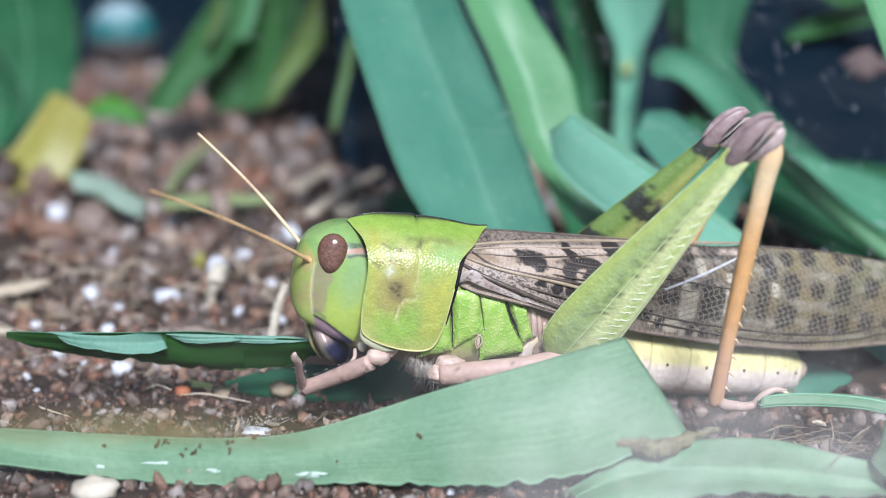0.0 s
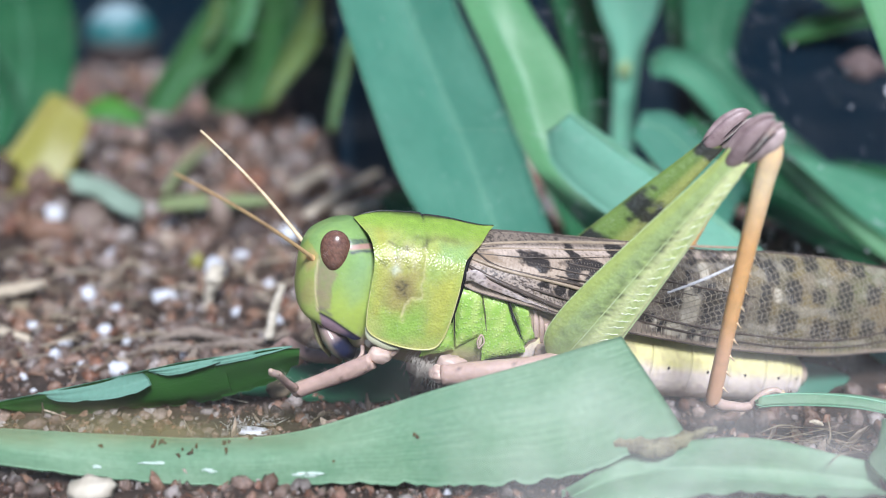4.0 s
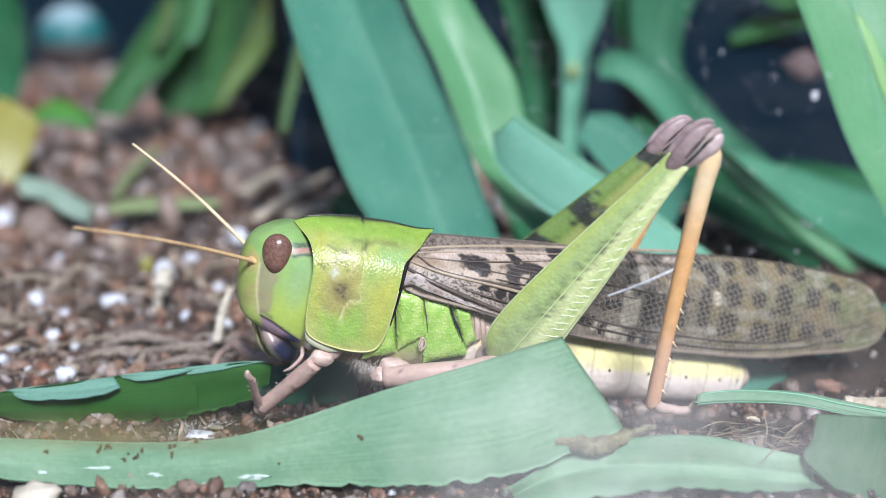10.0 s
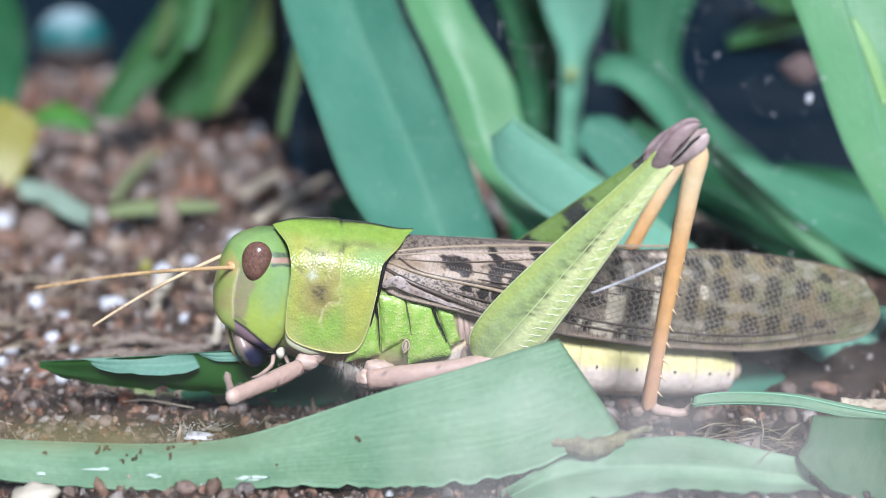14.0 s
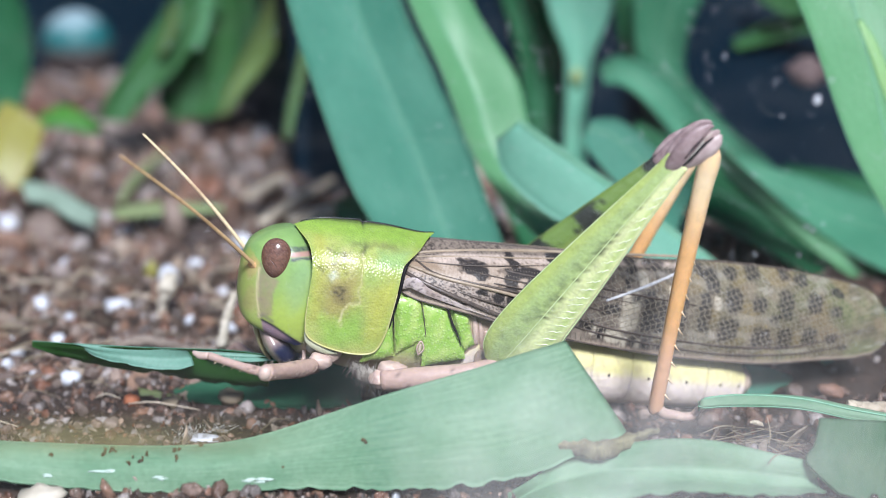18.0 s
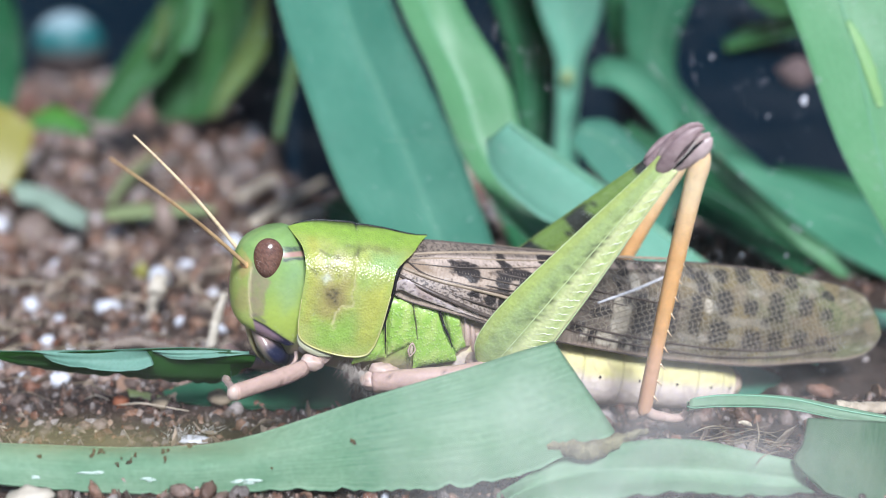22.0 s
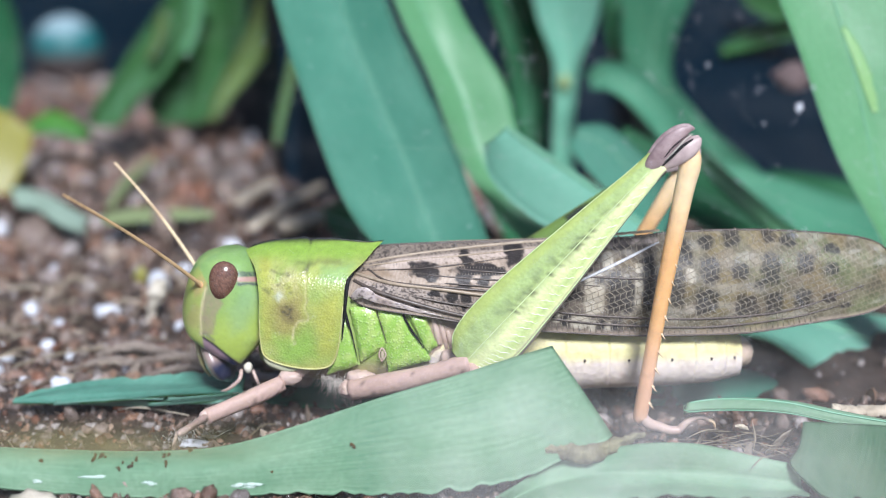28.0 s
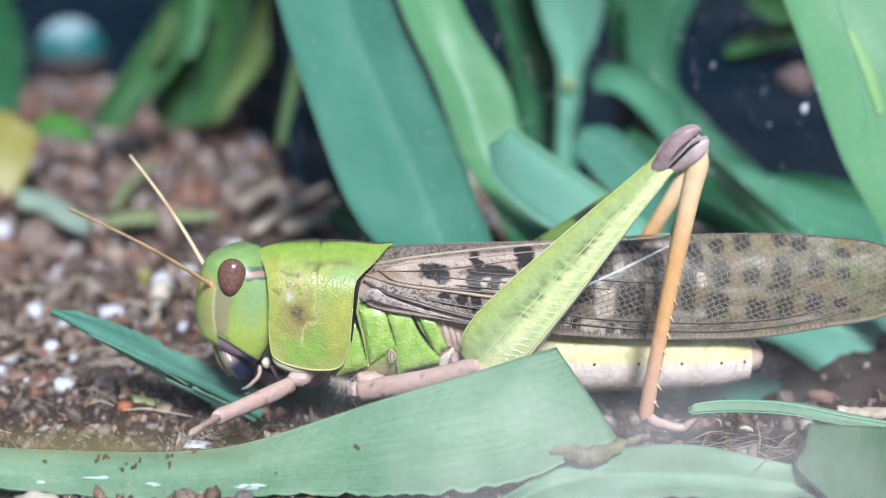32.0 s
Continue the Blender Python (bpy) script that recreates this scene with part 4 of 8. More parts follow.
blade("pale yellowish stub of a bitten blade", [((-29.21, 4.00, 0.07), (-28.74, 3.00, -0.45)), ((-27.18, 4.00, -0.34), (-26.99, 3.00, -0.92)), ((-25.05, 4.00, -0.98), (-25.01, 3.00, -1.10))],
    M_STUB, rib=0, nu=20, nv=7, cup=0.3, ripple=0.3, ragged=0.1, seed=19.0, group="fodder", name="blade_stub")


# ---------------- things on the soil ----------------
def pebble(at, r, mat, label, seed, name="pebble", lift=0.0):
    v, f = ball_data((0, 0, 0), r, 9, 12, 0.35, seed)
    z = -v[:, 2].min() - 0.35 * r[2]
    ob = thing(name, label, "pebble", "pale pebbles", me=mesh(name, v, f, mat), at=(at[0], at[1], soil_height(at[0], at[1]) - 0.9 + z + lift))
    return ob


for k, (at, r) in enumerate((
    ((-62.65, 61.59), (1.6, 1.3, 1.3)), ((-32.32, 49.00), (1.1, 0.9, 0.8)), ((-47.46, 32.31), (1.1, 0.9, 0.9)), ((-38.16, 31.46), (1.6, 1.1, 0.9)),
    ((-36.37, 6.58), (1.1, 0.9, 0.8)), ((-43.34, 68.89), (2.4, 1.5, 0.8)), ((-36.68, 141.96), (1.5, 1.3, 2.4)), ((-42.07, 21.02), (0.9, 0.8, 0.7)),
    ((-21.02, -6.26), (1.5, 0.7, 0.35)), ((-49.72, 20.79), (0.8, 0.8, 0.6)), ((-44.58, 15.41), (0.7, 0.7, 0.5)), ((-30.92, -19.31), (1.9, 1.2, 0.9)))):
    pebble(at, r, M_PALE if k != 11 else M_CREAM, "pale perlite pebble half sunk in the soil", k)
for k, (at, r) in enumerate((((-70.31, 147.90), (2.6, 2.0, 1.6)), ((-19.84, 1.92), (1.2, 1.0, 0.8)), ((-31.66, 17.59), (1.2, 0.9, 0.8)), ((-25.39, 1.76), (1.0, 0.8, 0.6)), ((-53.50, 26.69), (1.3, 1, 0.8)))):
    pebble(at, r, M_DEAD, "light brown bark crumb on the soil", 40 + k, "bark_crumb")


for k, (at, r) in enumerate((((-62.07, 63.61), (1.5, 1.2, 1.8)), ((-45.72, 66.28), (1.6, 1.0, 0.7)), ((-41.74, 70.45), (2.4, 1.0, 0.8)), ((-26.98, 54.79), (1.3, 1.0, 1.2)), ((-33.70, 39.06), (1.3, 1.1, 1.5)), ((-52.55, 68.70), (1.4, 0.9, 0.6)))):
    pebble(at, r, M_PALE, "whitish perlite lump lying on the soil", 70 + k, lift=0.9)
for k, (at, r) in enumerate((((-58.13, 96.86), (1.2, 1.0, 1.2)), ((-42.92, 119.96), (1.4, 1.2, 1.4)), ((-39.01, 124.60), (1.4, 1.2, 1.3)), ((-44.61, 49.87), (0.9, 0.8, 0.9)), ((-29.00, 75.94), (1.4, 1.1, 1.3)), ((-48.32, 43.64), (1.0, 0.9, 1.1)), ((-49.99, 103.05), (1.6, 1.2, 1.2)), ((-66.46, 106.55), (1.5, 1.3, 1.2)), ((-50.02, 138.37), (1.6, 1.4, 1.2)), ((-69.27, 148.71), (3.2, 2.0, 2.2)))):
    pebble(at, r, M_GRIT, "small smooth greyish-brown gravel stone on the soil", 90 + k, "gravel_stone", 1.9 if at[1] > 60 else 0.5)
pebble((-37.39, 45.29), (0.9, 0.8, 1.2), M_YELLOW, "small yellow crumb of leaf on the soil", 120, "leaf_crumb")


def twig(pts, radii, mat, label, name="straw", flat=1.0, gnarl=1.0):
    v, f = tube_data(pts, radii, 90, 16, flat)
    r = max(radii)
    v = v + r * 0.18 * np.stack([nz(v, 3.0 / r, 1.0), nz(v, 3.0 / r, 7.0), nz(v, 3.0 / r, 13.0)], 1)
    v = v + gnarl * r * 0.4 * np.stack([nz(v, 0.9 / r, 1.0), nz(v, 0.9 / r, 7.0), nz(v, 0.9 / r, 13.0)], 1)
    return thing(name, label, "straw", "plant litter", me=mesh(name, v, f, mat))


twig([(-32.56, 29.00, -1.57), (-32.16, 29.00, 1.17), (-31.49, 29.00, 2.87), (-30.97, 29.00, 4.22)], [0.5, 0.6, 1.1, 0.9], M_CREAM, "cream-coloured broken root standing in the soil", "root_stub")
twig([(-22.53, 12.00, 1.44), (-22.19, 14.00, 3.80), (-21.39, 15.00, 6.22)], [0.4, 0.5, 0.3], M_CREAM, "thin cream root bent over the soil", "root_stub")
twig([(-29.31, 74.67, 3.00), (-27.83, 82.41, 3.00), (-26.23, 90.81, 3.00)], [0.6, 0.62, 0.55], M_STRAW, "short piece of dry straw", flat=2.0, gnarl=0.25)
twig([(-24.93, 58.86, 3.00), (-21.88, 73.11, 3.00), (-17.71, 88.53, 3.00)], [0.55, 0.6, 0.4], M_STRAW, "long dry straw on the dark soil", flat=1.5, gnarl=0.25)
twig([(-20.83, 60.49, 2.60), (-18.11, 64.92, 2.60), (-15.57, 68.49, 2.60)], [0.9, 0.9, 0.7], M_STRAW, "pale dry straw on the soil", flat=1.5)
twig([(-48.12, 73.13, 3.00), (-49.62, 89.91, 3.00), (-50.26, 111.63, 3.00)], [0.6, 0.9, 0.6], M_PALEOLIVE, "faded green stalk on the soil", gnarl=0.25)
twig([(-46.05, 12.00, -1.10), (-39.88, 15.00, 0.02), (-35.06, 17.00, 0.17), (-32.08, 17.00, -0.31)], [0.12, 0.16, 0.12, 0.1], M_DEAD, "thin brown rootlet curling over the soil", "rootlet")
twig([(-32.30, 18.00, -0.03), (-26.86, 15.00, -0.20), (-21.05, 12.00, 0.00)], [0.12, 0.14, 0.1], M_DEAD, "thin brown rootlet on the soil", "rootlet")
twig([(-57.84, 28.00, 0.90), (-54.62, 30.00, 0.99), (-52.32, 32.00, 1.10)], [0.5, 0.7, 0.3], M_STRAW, "flat piece of dry straw", flat=1.6)
twig([(-55.15, 18.00, 0.57), (-50.75, 16.00, 0.36), (-48.01, 15.00, 0.11)], [0.3, 0.4, 0.3], M_STRAW, "piece of dry straw", flat=1.4)
twig([(9.20, -15.60, 2.88), (10.18, -15.50, 2.89), (11.44, -15.40, 2.53), (13.02, -15.20, 2.36), (15.10, -14.50, 2.85), (17.70, -12.50, 2.78)], [0.35, 0.6, 0.75, 0.8, 0.55, 0.2], M_MOULD, "crumbling olive-brown withered grass sheath", "withered_sheath")
for k, (pts, w) in enumerate((([(-34.85, 14.00, 0.35), (-31.77, 16.00, 0.79), (-27.43, 15.00, 0.30), (-23.34, 12.00, 0.29)], 0.5), ([(-31.75, 11.00, 0.47), (-28.17, 13.00, 0.39), (-23.10, 14.00, 0.56), (-20.90, 15.00, 1.09)], 0.4), ([(-36.33, 9.00, 0.69), (-32.56, 12.00, 0.71), (-28.88, 11.00, 0.61)], 0.35), ([(-28.21, 8.00, 0.53), (-24.68, 10.00, 0.53), (-20.38, 8.00, 0.58)], 0.35))):
    twig(pts, [w * 0.5, w, w * 0.9, w * 0.4], M_LITTER, "twisted grey-brown strip of withered leaf", "withered_strip", 0.45)
twig([(26.05, -10.00, 2.50), (26.61, -10.00, 2.45), (27.18, -10.00, 2.21)], [0.08, 0.2, 0.08], M_STRAW, "pale seed among the root fibres", "seed")
g = random.Random(31)
lot = []
a, b = np.array((23.53, -12.00, 1.89)), np.array((30.39, -12.00, 1.24))
for i in range(38):
    p = a + (b - a) * g.random() + (g.gauss(0, 0.8), g.gauss(0, 1.6), g.uniform(-0.8, 0.4))
    d = np.array((g.gauss(0, 1.6), g.gauss(0, 0.6), g.gauss(0, 0.45)))
    lot.append(tube_data([p - d, p + (g.gauss(0, 0.3), 0, g.gauss(0, 0.25)), p + d], [0.015, g.uniform(0.025, 0.08), 0.01], 9, 5))
v, f = joined(lot)
thing("root_tangle", "grey-brown tangle of dry root fibres on the soil", "roots", "plant litter", kind="stuff", me=mesh("root_tangle", v, f, M_DEAD))
twig([(35.59, -6.00, 2.50), (38.11, -6.00, 2.07), (42.47, -5.00, 1.97)], [0.3, 0.5, 0.4], M_STRAW, "pale dry straw piece by the blade", flat=1.5)


# Shape added to stand in for a blurred mauve patch in the back.
v, f = tube_data([(51.51, 78.00, 22.20), (54.51, 77.00, 21.70), (59.01, 78.50, 21.30)], [0.5, 2.1, 0.7], 30, 18, 0.35)
v = v + 0.5 * np.stack([nz(v, 0.5, 1.0), nz(v, 0.5, 7.0), nz(v, 0.5, 13.0)], 1)
thing("mauve_scrap", "curled mauve-brown shape added as a blurred patch among the blades", "leaf", "plant litter", me=mesh("mauve_scrap", v, f, M_MAUVE))
pebble((-29.02, 0.87), (0.75, 0.6, 0.6), M_CLAY, "small orange-red terracotta crumb on the soil", 60, "clay_crumb")
g = random.Random(41)
lot = []
for i in range(120):
    p = curve_through([(-22.94, -6.37, -0.2), (-20.96, -6.38, 0.0), (-18.90, -5.41, 0.0)], 100)[g.randrange(100)] + (g.gauss(0, 0.35), g.gauss(0, 0.5), g.uniform(-0.2, 0.25))
    if g.random() < 0.5:
        lot.append(ball_data(p, (g.uniform(0.03, 0.1), 0.06, g.uniform(0.02, 0.06)), 5, 7, 0.6, i))
    else:
        lot.append(tube_data([p, p + (g.gauss(0, 0.4), 0, g.uniform(0.1, 0.7))], [0.025, 0.01], 3, 4))
v, f = joined(lot)
thing("mould_patch", "white fluffy mould and perlite dust on the damp soil", "mould", "plant litter", kind="stuff", me=mesh("mould_patch", v, f, M_FLUFF))


g = random.Random(57)
for tint, count in ((M_DEAD, 46), (M_STRAW, 30)):
    lot = []
    for i in range(count):
        x, y = g.uniform(-60, -14), g.uniform(-6, 48)
        z = soil_height(x, y) - 0.5
        a, l = g.uniform(0, 3.14), g.uniform(0.8, 4.0) * (1 + y / 50)
        d = np.array((math.cos(a), 0.6 * math.sin(a), g.uniform(-0.1, 0.15))) * l
        bend = np.array((g.gauss(0, 0.25), g.gauss(0, 0.25), g.uniform(0.05, 0.35))) * l
        r = g.uniform(0.035, 0.11) * (1 + y / 60)
        p = np.array((x, y, z + r))
        lot.append(tube_data([p - d, p + bend, p + d * 0.6 + 0.5 * bend, p + d], [r * 0.5, r, r * 0.8, r * 0.3], 14, 6))
    v, f = joined(lot)
    thing("root_fibres", "thin brown and straw-coloured root fibres strewn on the soil", "roots", "plant litter", kind="stuff", me=mesh("root_fibres", v, f, tint))


def marble(at, r):
    v, f = ball_data((0, 0, 0), r, 24, 32)
    z = v[:, 2] / r + 0.1 * nz(v, 0.12)
    tone = blend(np.tile((0.10, 0.075, 0.075), (len(v), 1)), (0.014, 0.14, 0.15), smooth01(z, -0.25, 0.2))
    # Soft highlight of the lit top, painted into the colour.
    tone = blend(tone, (0.34, 0.46, 0.52), 0.9 * smooth01(z - 0.25 * v[:, 1] / r, 0.55, 0.95))
    return thing("glazed_ball", "teal glazed ball with a painted highlight on top, mauve-brown below", "ball", me=mesh("glazed_ball", v, f, M_TEAL, tone), at=(at[0], at[1], r - 1.0))


marble((-105.16, 250.00, 9.93), 10.0)
g = random.Random(21)
lot = []
for i in range(420):
    x, z = g.uniform(-20, 36), g.uniform(14, 40)
    lot.append(ball_data((x, -23.9, z), (g.uniform(0.015, 0.05), 0.015, g.uniform(0.015, 0.06)), 5, 6))
for i in range(150):
    x, z, l = g.uniform(2, 36), g.uniform(14, 40), g.uniform(0.2, 1.5)
    lot.append(tube_data([(x, -23.9, z), (x + l * g.uniform(-0.3, 1), -23.9, z + l * g.uniform(-0.9, 0.3))], [0.013, 0.01], 2, 4))
v, f = joined(lot)
thing("pane_dust", "white dust specks and hairline scratches on the pane", "dust", kind="stuff", me=mesh("pane_dust", v, f, M_PALE))
# specks on the pane
for k, (p, r) in enumerate((((25.30, -23.80, 31.70), 0.32), ((26.13, -23.80, 33.06), 0.14), ((18.89, -23.80, 34.63), 0.12), ((22.93, -23.80, 30.60), 0.1), ((25.65, -23.80, 22.68), 0.12), ((21.31, -23.80, 26.56), 0.1), ((21.74, -23.80, 20.93), 0.1), ((24.85, -23.80, 20.85), 0.1), ((25.25, -23.80, 22.87), 0.11), ((26.33, -23.80, 23.11), 0.1))):
    v, f = ball_data((0, 0, 0), (r * 0.7, 0.08, r), 8, 10, 0.4, k)
    thing("speck", "tiny white speck stuck to the pane", "speck", "specks on the pane", me=mesh("speck", v, f, M_PALE), at=p)
for k, (a, b) in enumerate((((21.32, -23.90, 31.57), (22.34, -23.90, 30.43)), ((19.62, -23.90, 28.51), (20.36, -23.90, 26.58)), ((15.60, -23.90, 32.70), (16.71, -23.90, 33.00)), ((-3.22, -23.90, 29.06), (4.38, -23.90, 28.90)))):
    v, f = tube_data([a, b], [0.004, 0.004], 2, 4)
    thing("scratch", "hairline scratch in the clear pane", "scratch", "scratches on the pane", me=mesh("scratch", v, f, M_IVORY))


# ---------------- the locust ----------------
locust = thing("locust", "green and brown female locust feeding on a grass blade", "locust")
GREEN, LIME = np.array((0.22, 0.38, 0.05)), np.array((0.38, 0.45, 0.065))


def loft_data(stations, n, seg, power=2.0):
    """Rings along x: x, top, bottom, half-width."""
    s = curve_through(stations, n)
    a = np.linspace(0, 2 * np.pi, seg, endpoint=False)
    c, d = np.cos(a), np.sin(a)
    e = 2.0 / power
    yy, zz = np.sign(c) * abs(c) ** e, np.sign(d) * abs(d) ** e
    v = np.stack([np.repeat(s[:, :1], seg, 1), s[:, 3:4] * yy, (s[:, 1:2] + s[:, 2:3]) / 2 + (s[:, 1:2] - s[:, 2:3]) / 2 * zz], -1)
    f = grid_faces(n, seg, True)
    f.append(tuple(range(seg)))
    f.append(tuple(range((n - 1) * seg, n * seg))[::-1])
    return v.reshape(-1, 3), f


def side_view(v):
    """Side-view coordinates of points: along the body and downwards."""
    (ax, az), (bx, bz) = (-22.44, 16.57), (-2.83, 6.08)
    z = v[:, 2] + (3.6 - abs(v[:, 1])) * 0.272
    return 345 + 400 * (v[:, 0] - ax) / (bx - ax), 440 + 200 * (z - az) / (bz - az)


def line_gap(px, py, pts):
    d = np.full(len(px), 1e9)
    for (x0, y0), (x1, y1) in zip(pts[:-1], pts[1:]):
        ex, ey = x1 - x0, y1 - y0
        t = np.clip(((px - x0) * ex + (py - y0) * ey) / (ex * ex + ey * ey), 0, 1)
        d = np.minimum(d, np.hypot(px - x0 - t * ex, py - y0 - t * ey))
    return d


def along(px, py, pts, w):
    """1 on a line of width w, fading beside it."""
    return np.exp(-(line_gap(px, py, pts) / w) ** 2)


def inside(px, py, poly, soft=3.0):
    """1 inside a patch with soft edges."""
    hit = np.zeros(len(px), bool)
    ring = list(poly) + [poly[0]]
    for (x0, y0), (x1, y1) in zip(ring[:-1], ring[1:]):
        if y0 != y1:
            hit ^= ((y0 > py) != (y1 > py)) & (px < (x1 - x0) * (py - y0) / (y1 - y0) + x0)
    d = line_gap(px, py, ring)
    return smooth01(np.where(hit, d, -d), -soft, soft)


# --- head, turning about the neck
NECK = np.array((-18.18, 0.00, 9.19))
head_rows = [(*(-21.08, 15.61), *(-18.84, 15.61), 1.5), (*(-22.53, 14.99), *(-17.85, 15.08), 2.6), (*(-23.35, 14.02), *(-17.11, 14.00), 3.3), (*(-23.88, 12.68), *(-16.61, 12.66), 3.65), (*(-24.36, 10.83), *(-16.42, 10.81), 3.8), (*(-24.41, 9.31), *(-16.43, 9.28), 3.8), (*(-23.98, 8.31), *(-16.51, 8.29), 3.78), (*(-23.09, 7.43), *(-17.21, 7.41), 3.7), (*(-21.64, 6.49), *(-18.00, 6.48), 3.5), (*(-20.13, 5.65), *(-18.81, 5.64), 3.1)]


def head_mesh():
    rings, seg = 130, 150
    s = curve_through(head_rows, rings)
    a = np.linspace(0, 2 * np.pi, seg, endpoint=False)
    c, d = np.cos(a), np.sin(a)
    ex = np.sign(c) * abs(c) ** 0.92
    jaw = smooth01(np.linspace(0, 1, rings), 0.5, 0.72)[:, None]
    ey = np.sign(d) * abs(d) ** np.where(c > 0, 0.85 - 0.5 * np.clip(3 * c, 0, 1) * smooth01(np.linspace(0, 1, rings), 0.08, 0.4)[:, None], 0.85 - 0.4 * jaw)
    mid, half = (s[:, 0] + s[:, 2]) / 2, (s[:, 2] - s[:, 0]) / 2
    v = np.stack([mid[:, None] + half[:, None] * ex, s[:, 4:5] * ey, np.repeat(((s[:, 1] + s[:, 3]) / 2)[:, None], seg, 1)], -1).reshape(-1, 3)
    f = grid_faces(rings, seg, True)
    f.append(tuple(range(seg)))
    f.append(tuple(range((rings - 1) * seg, rings * seg))[::-1])
    px, py = side_view(v)
    n1, n2, n3 = nz(v, 0.55), nz(v, 2.4, 4.0), nz(v, 5.0, 9.0)
    wx, wy = px + 2.5 * n2, py + 2.5 * n2
    tone = np.tile((0.225, 0.385, 0.095), (len(v), 1))
    tone = blend(tone, (0.35, 0.47, 0.07), smooth01(py + 14 * n1, 505, 600))
    tone = blend(tone, (0.33, 0.48, 0.12), 0.45 * smooth01(n1, 0.0, 0.5))
    tone = blend(tone, (0.26, 0.44, 0.21), 0.35 * inside(px, py, ((400, 545), (440, 505), (455, 520), (430, 580), (405, 590)), 14))
    face = inside(wx, py, ((300, 500), (345, 470), (362, 500), (352, 530), (347, 570), (349, 592), (352, 660), (300, 660)), 3)
    tone = blend(tone, (0.33, 0.42, 0.09), face)
    tone = blend(tone, (0.45, 0.36, 0.12), 0.7 * face * inside(px, py, ((330, 495), (366, 480), (366, 512), (338, 524)), 6))
    tone = blend(tone, (0.40, 0.34, 0.12), 0.5 * face * smooth01(n1, 0.0, 0.45))
    cheek = inside(wx, wy, ((364, 500), (392, 535), (378, 556), (371, 590), (350, 590), (351, 565), (353, 540)), 3)
    tone = blend(tone, (0.29, 0.25, 0.125), 0.92 * cheek * (0.85 + 0.3 * n2))
    tone = blend(tone, (0.12, 0.10, 0.09), 0.6 * along(px, py, ((349, 588), (358, 590), (370, 600)), 4))
    tone = blend(tone, (0.60, 0.54, 0.26), 0.85 * along(px, py, ((361, 508), (354, 530), (349, 560), (348, 590)), 2.2))
    tone = blend(tone, (0.17, 0.30, 0.08), 0.5 * inside(px, py, ((366, 482), (380, 470), (372, 520), (364, 520)), 5))
    band = smooth01(px, 414, 419)
    tone = blend(tone, (0.055, 0.07, 0.065), 0.92 * (0.8 + 0.5 * n3) * band * inside(px, wy, ((410, 479), (470, 481), (470, 490), (410, 489)), 2.5))
    tone = blend(tone, (0.42, 0.25, 0.17), 0.95 * band * inside(px, py, ((410, 489.5), (470, 488), (470, 498), (410, 497.5)), 1.6))
    tone = blend(tone, (0.055, 0.065, 0.07), 0.9 * band * along(px, wy, ((416, 501), (470, 502)), 2.4))
    tone = blend(tone, (0.50, 0.50, 0.16), 0.6 * along(px, py, ((400, 634), (420, 646), (434, 634), (450, 600), (457, 560)), 2.5))
    tone = blend(tone, (0.07, 0.09, 0.04), 0.75 * smooth01(n3, 0.2, 0.4) * along(px, py, ((365, 606), (395, 630)), 6))
    jaw = inside(px, py, ((330, 590), (350, 593), (368, 605), (392, 626), (418, 648), (418, 690), (330, 690)), 1.5) * smooth01(px, 349, 352)
    tone = blend(tone, (0.30, 0.22, 0.20), jaw)
    tone = blend(tone, (0.016, 0.022, 0.06), jaw * smooth01(py + 0.5 * (px - 375), 628, 652))
    tone = blend(tone, (0.012, 0.012, 0.02), 0.95 * along(px, py, ((352, 595), (370, 607), (394, 628), (416, 647)), 2.4))
    tone = tone * (1 + 0.07 * n3 + 0.05 * n2)[:, None] * (1.05, 1.0, 1.3)
    return mesh("head", v - NECK, f, M_SHELL, tone)


head = part("head", head_mesh(), locust, "smooth green head with a yellow face ridge")


def eye(side):
    v, f = ball_data((0, 0, 0), (1.27, 1.0, 1.95), 40, 56)
    v = v * np.stack([1 + 0.1 * v[:, 2], np.ones(len(v)), np.ones(len(v))], 1)
    v = v @ np.array(Euler((0, radians(12), 0)).to_matrix()).T
    tone = np.tile((0.165, 0.085, 0.062), (len(v), 1)) * (1 + 0.9 * 0.7 * np.clip(nz(v * (1, 1, 0.6), 10), -0.6, 0.6)[:, None])
    tone = blend(tone, (0.05, 0.026, 0.024), 0.85 * smooth01(v[:, 2] + 0.5 * v[:, 0], -0.5, -1.7))
    v = v + np.array((-20.23, -3.60, 13.33)) * (1, 0, 1) + (0, 3.0 * side, 0) - NECK
    part("eye", mesh("eye", v, f, M_EYE, tone), head, "glossy brown compound eye")
    b = np.array((-21.65, -2.40, 13.97)) * (1, 0, 1) + (0, 2.4 * side, 0) - NECK
    part("ocellus", mesh("ocellus", *ball_data(b, (0.27, 0.2, 0.32), 12, 14), M_OCELLUS), head, "small glossy pale simple eye")


eye(-1)
eye(1)


def mouth_tone(v):
    px, py = side_view(v + NECK)
    k = smooth01(py + 0.5 * (px - 375), 628, 652)
    tone = blend(np.tile((0.34, 0.25, 0.23), (len(v), 1)), (0.016, 0.022, 0.06), k)
    tone = blend(tone, (0.40, 0.35, 0.24), 0.7 * smooth01(px - 0.55 * (py - 600), 336, 330))
    return tone * (1 + 0.25 * nz(v, 1.4)[:, None])


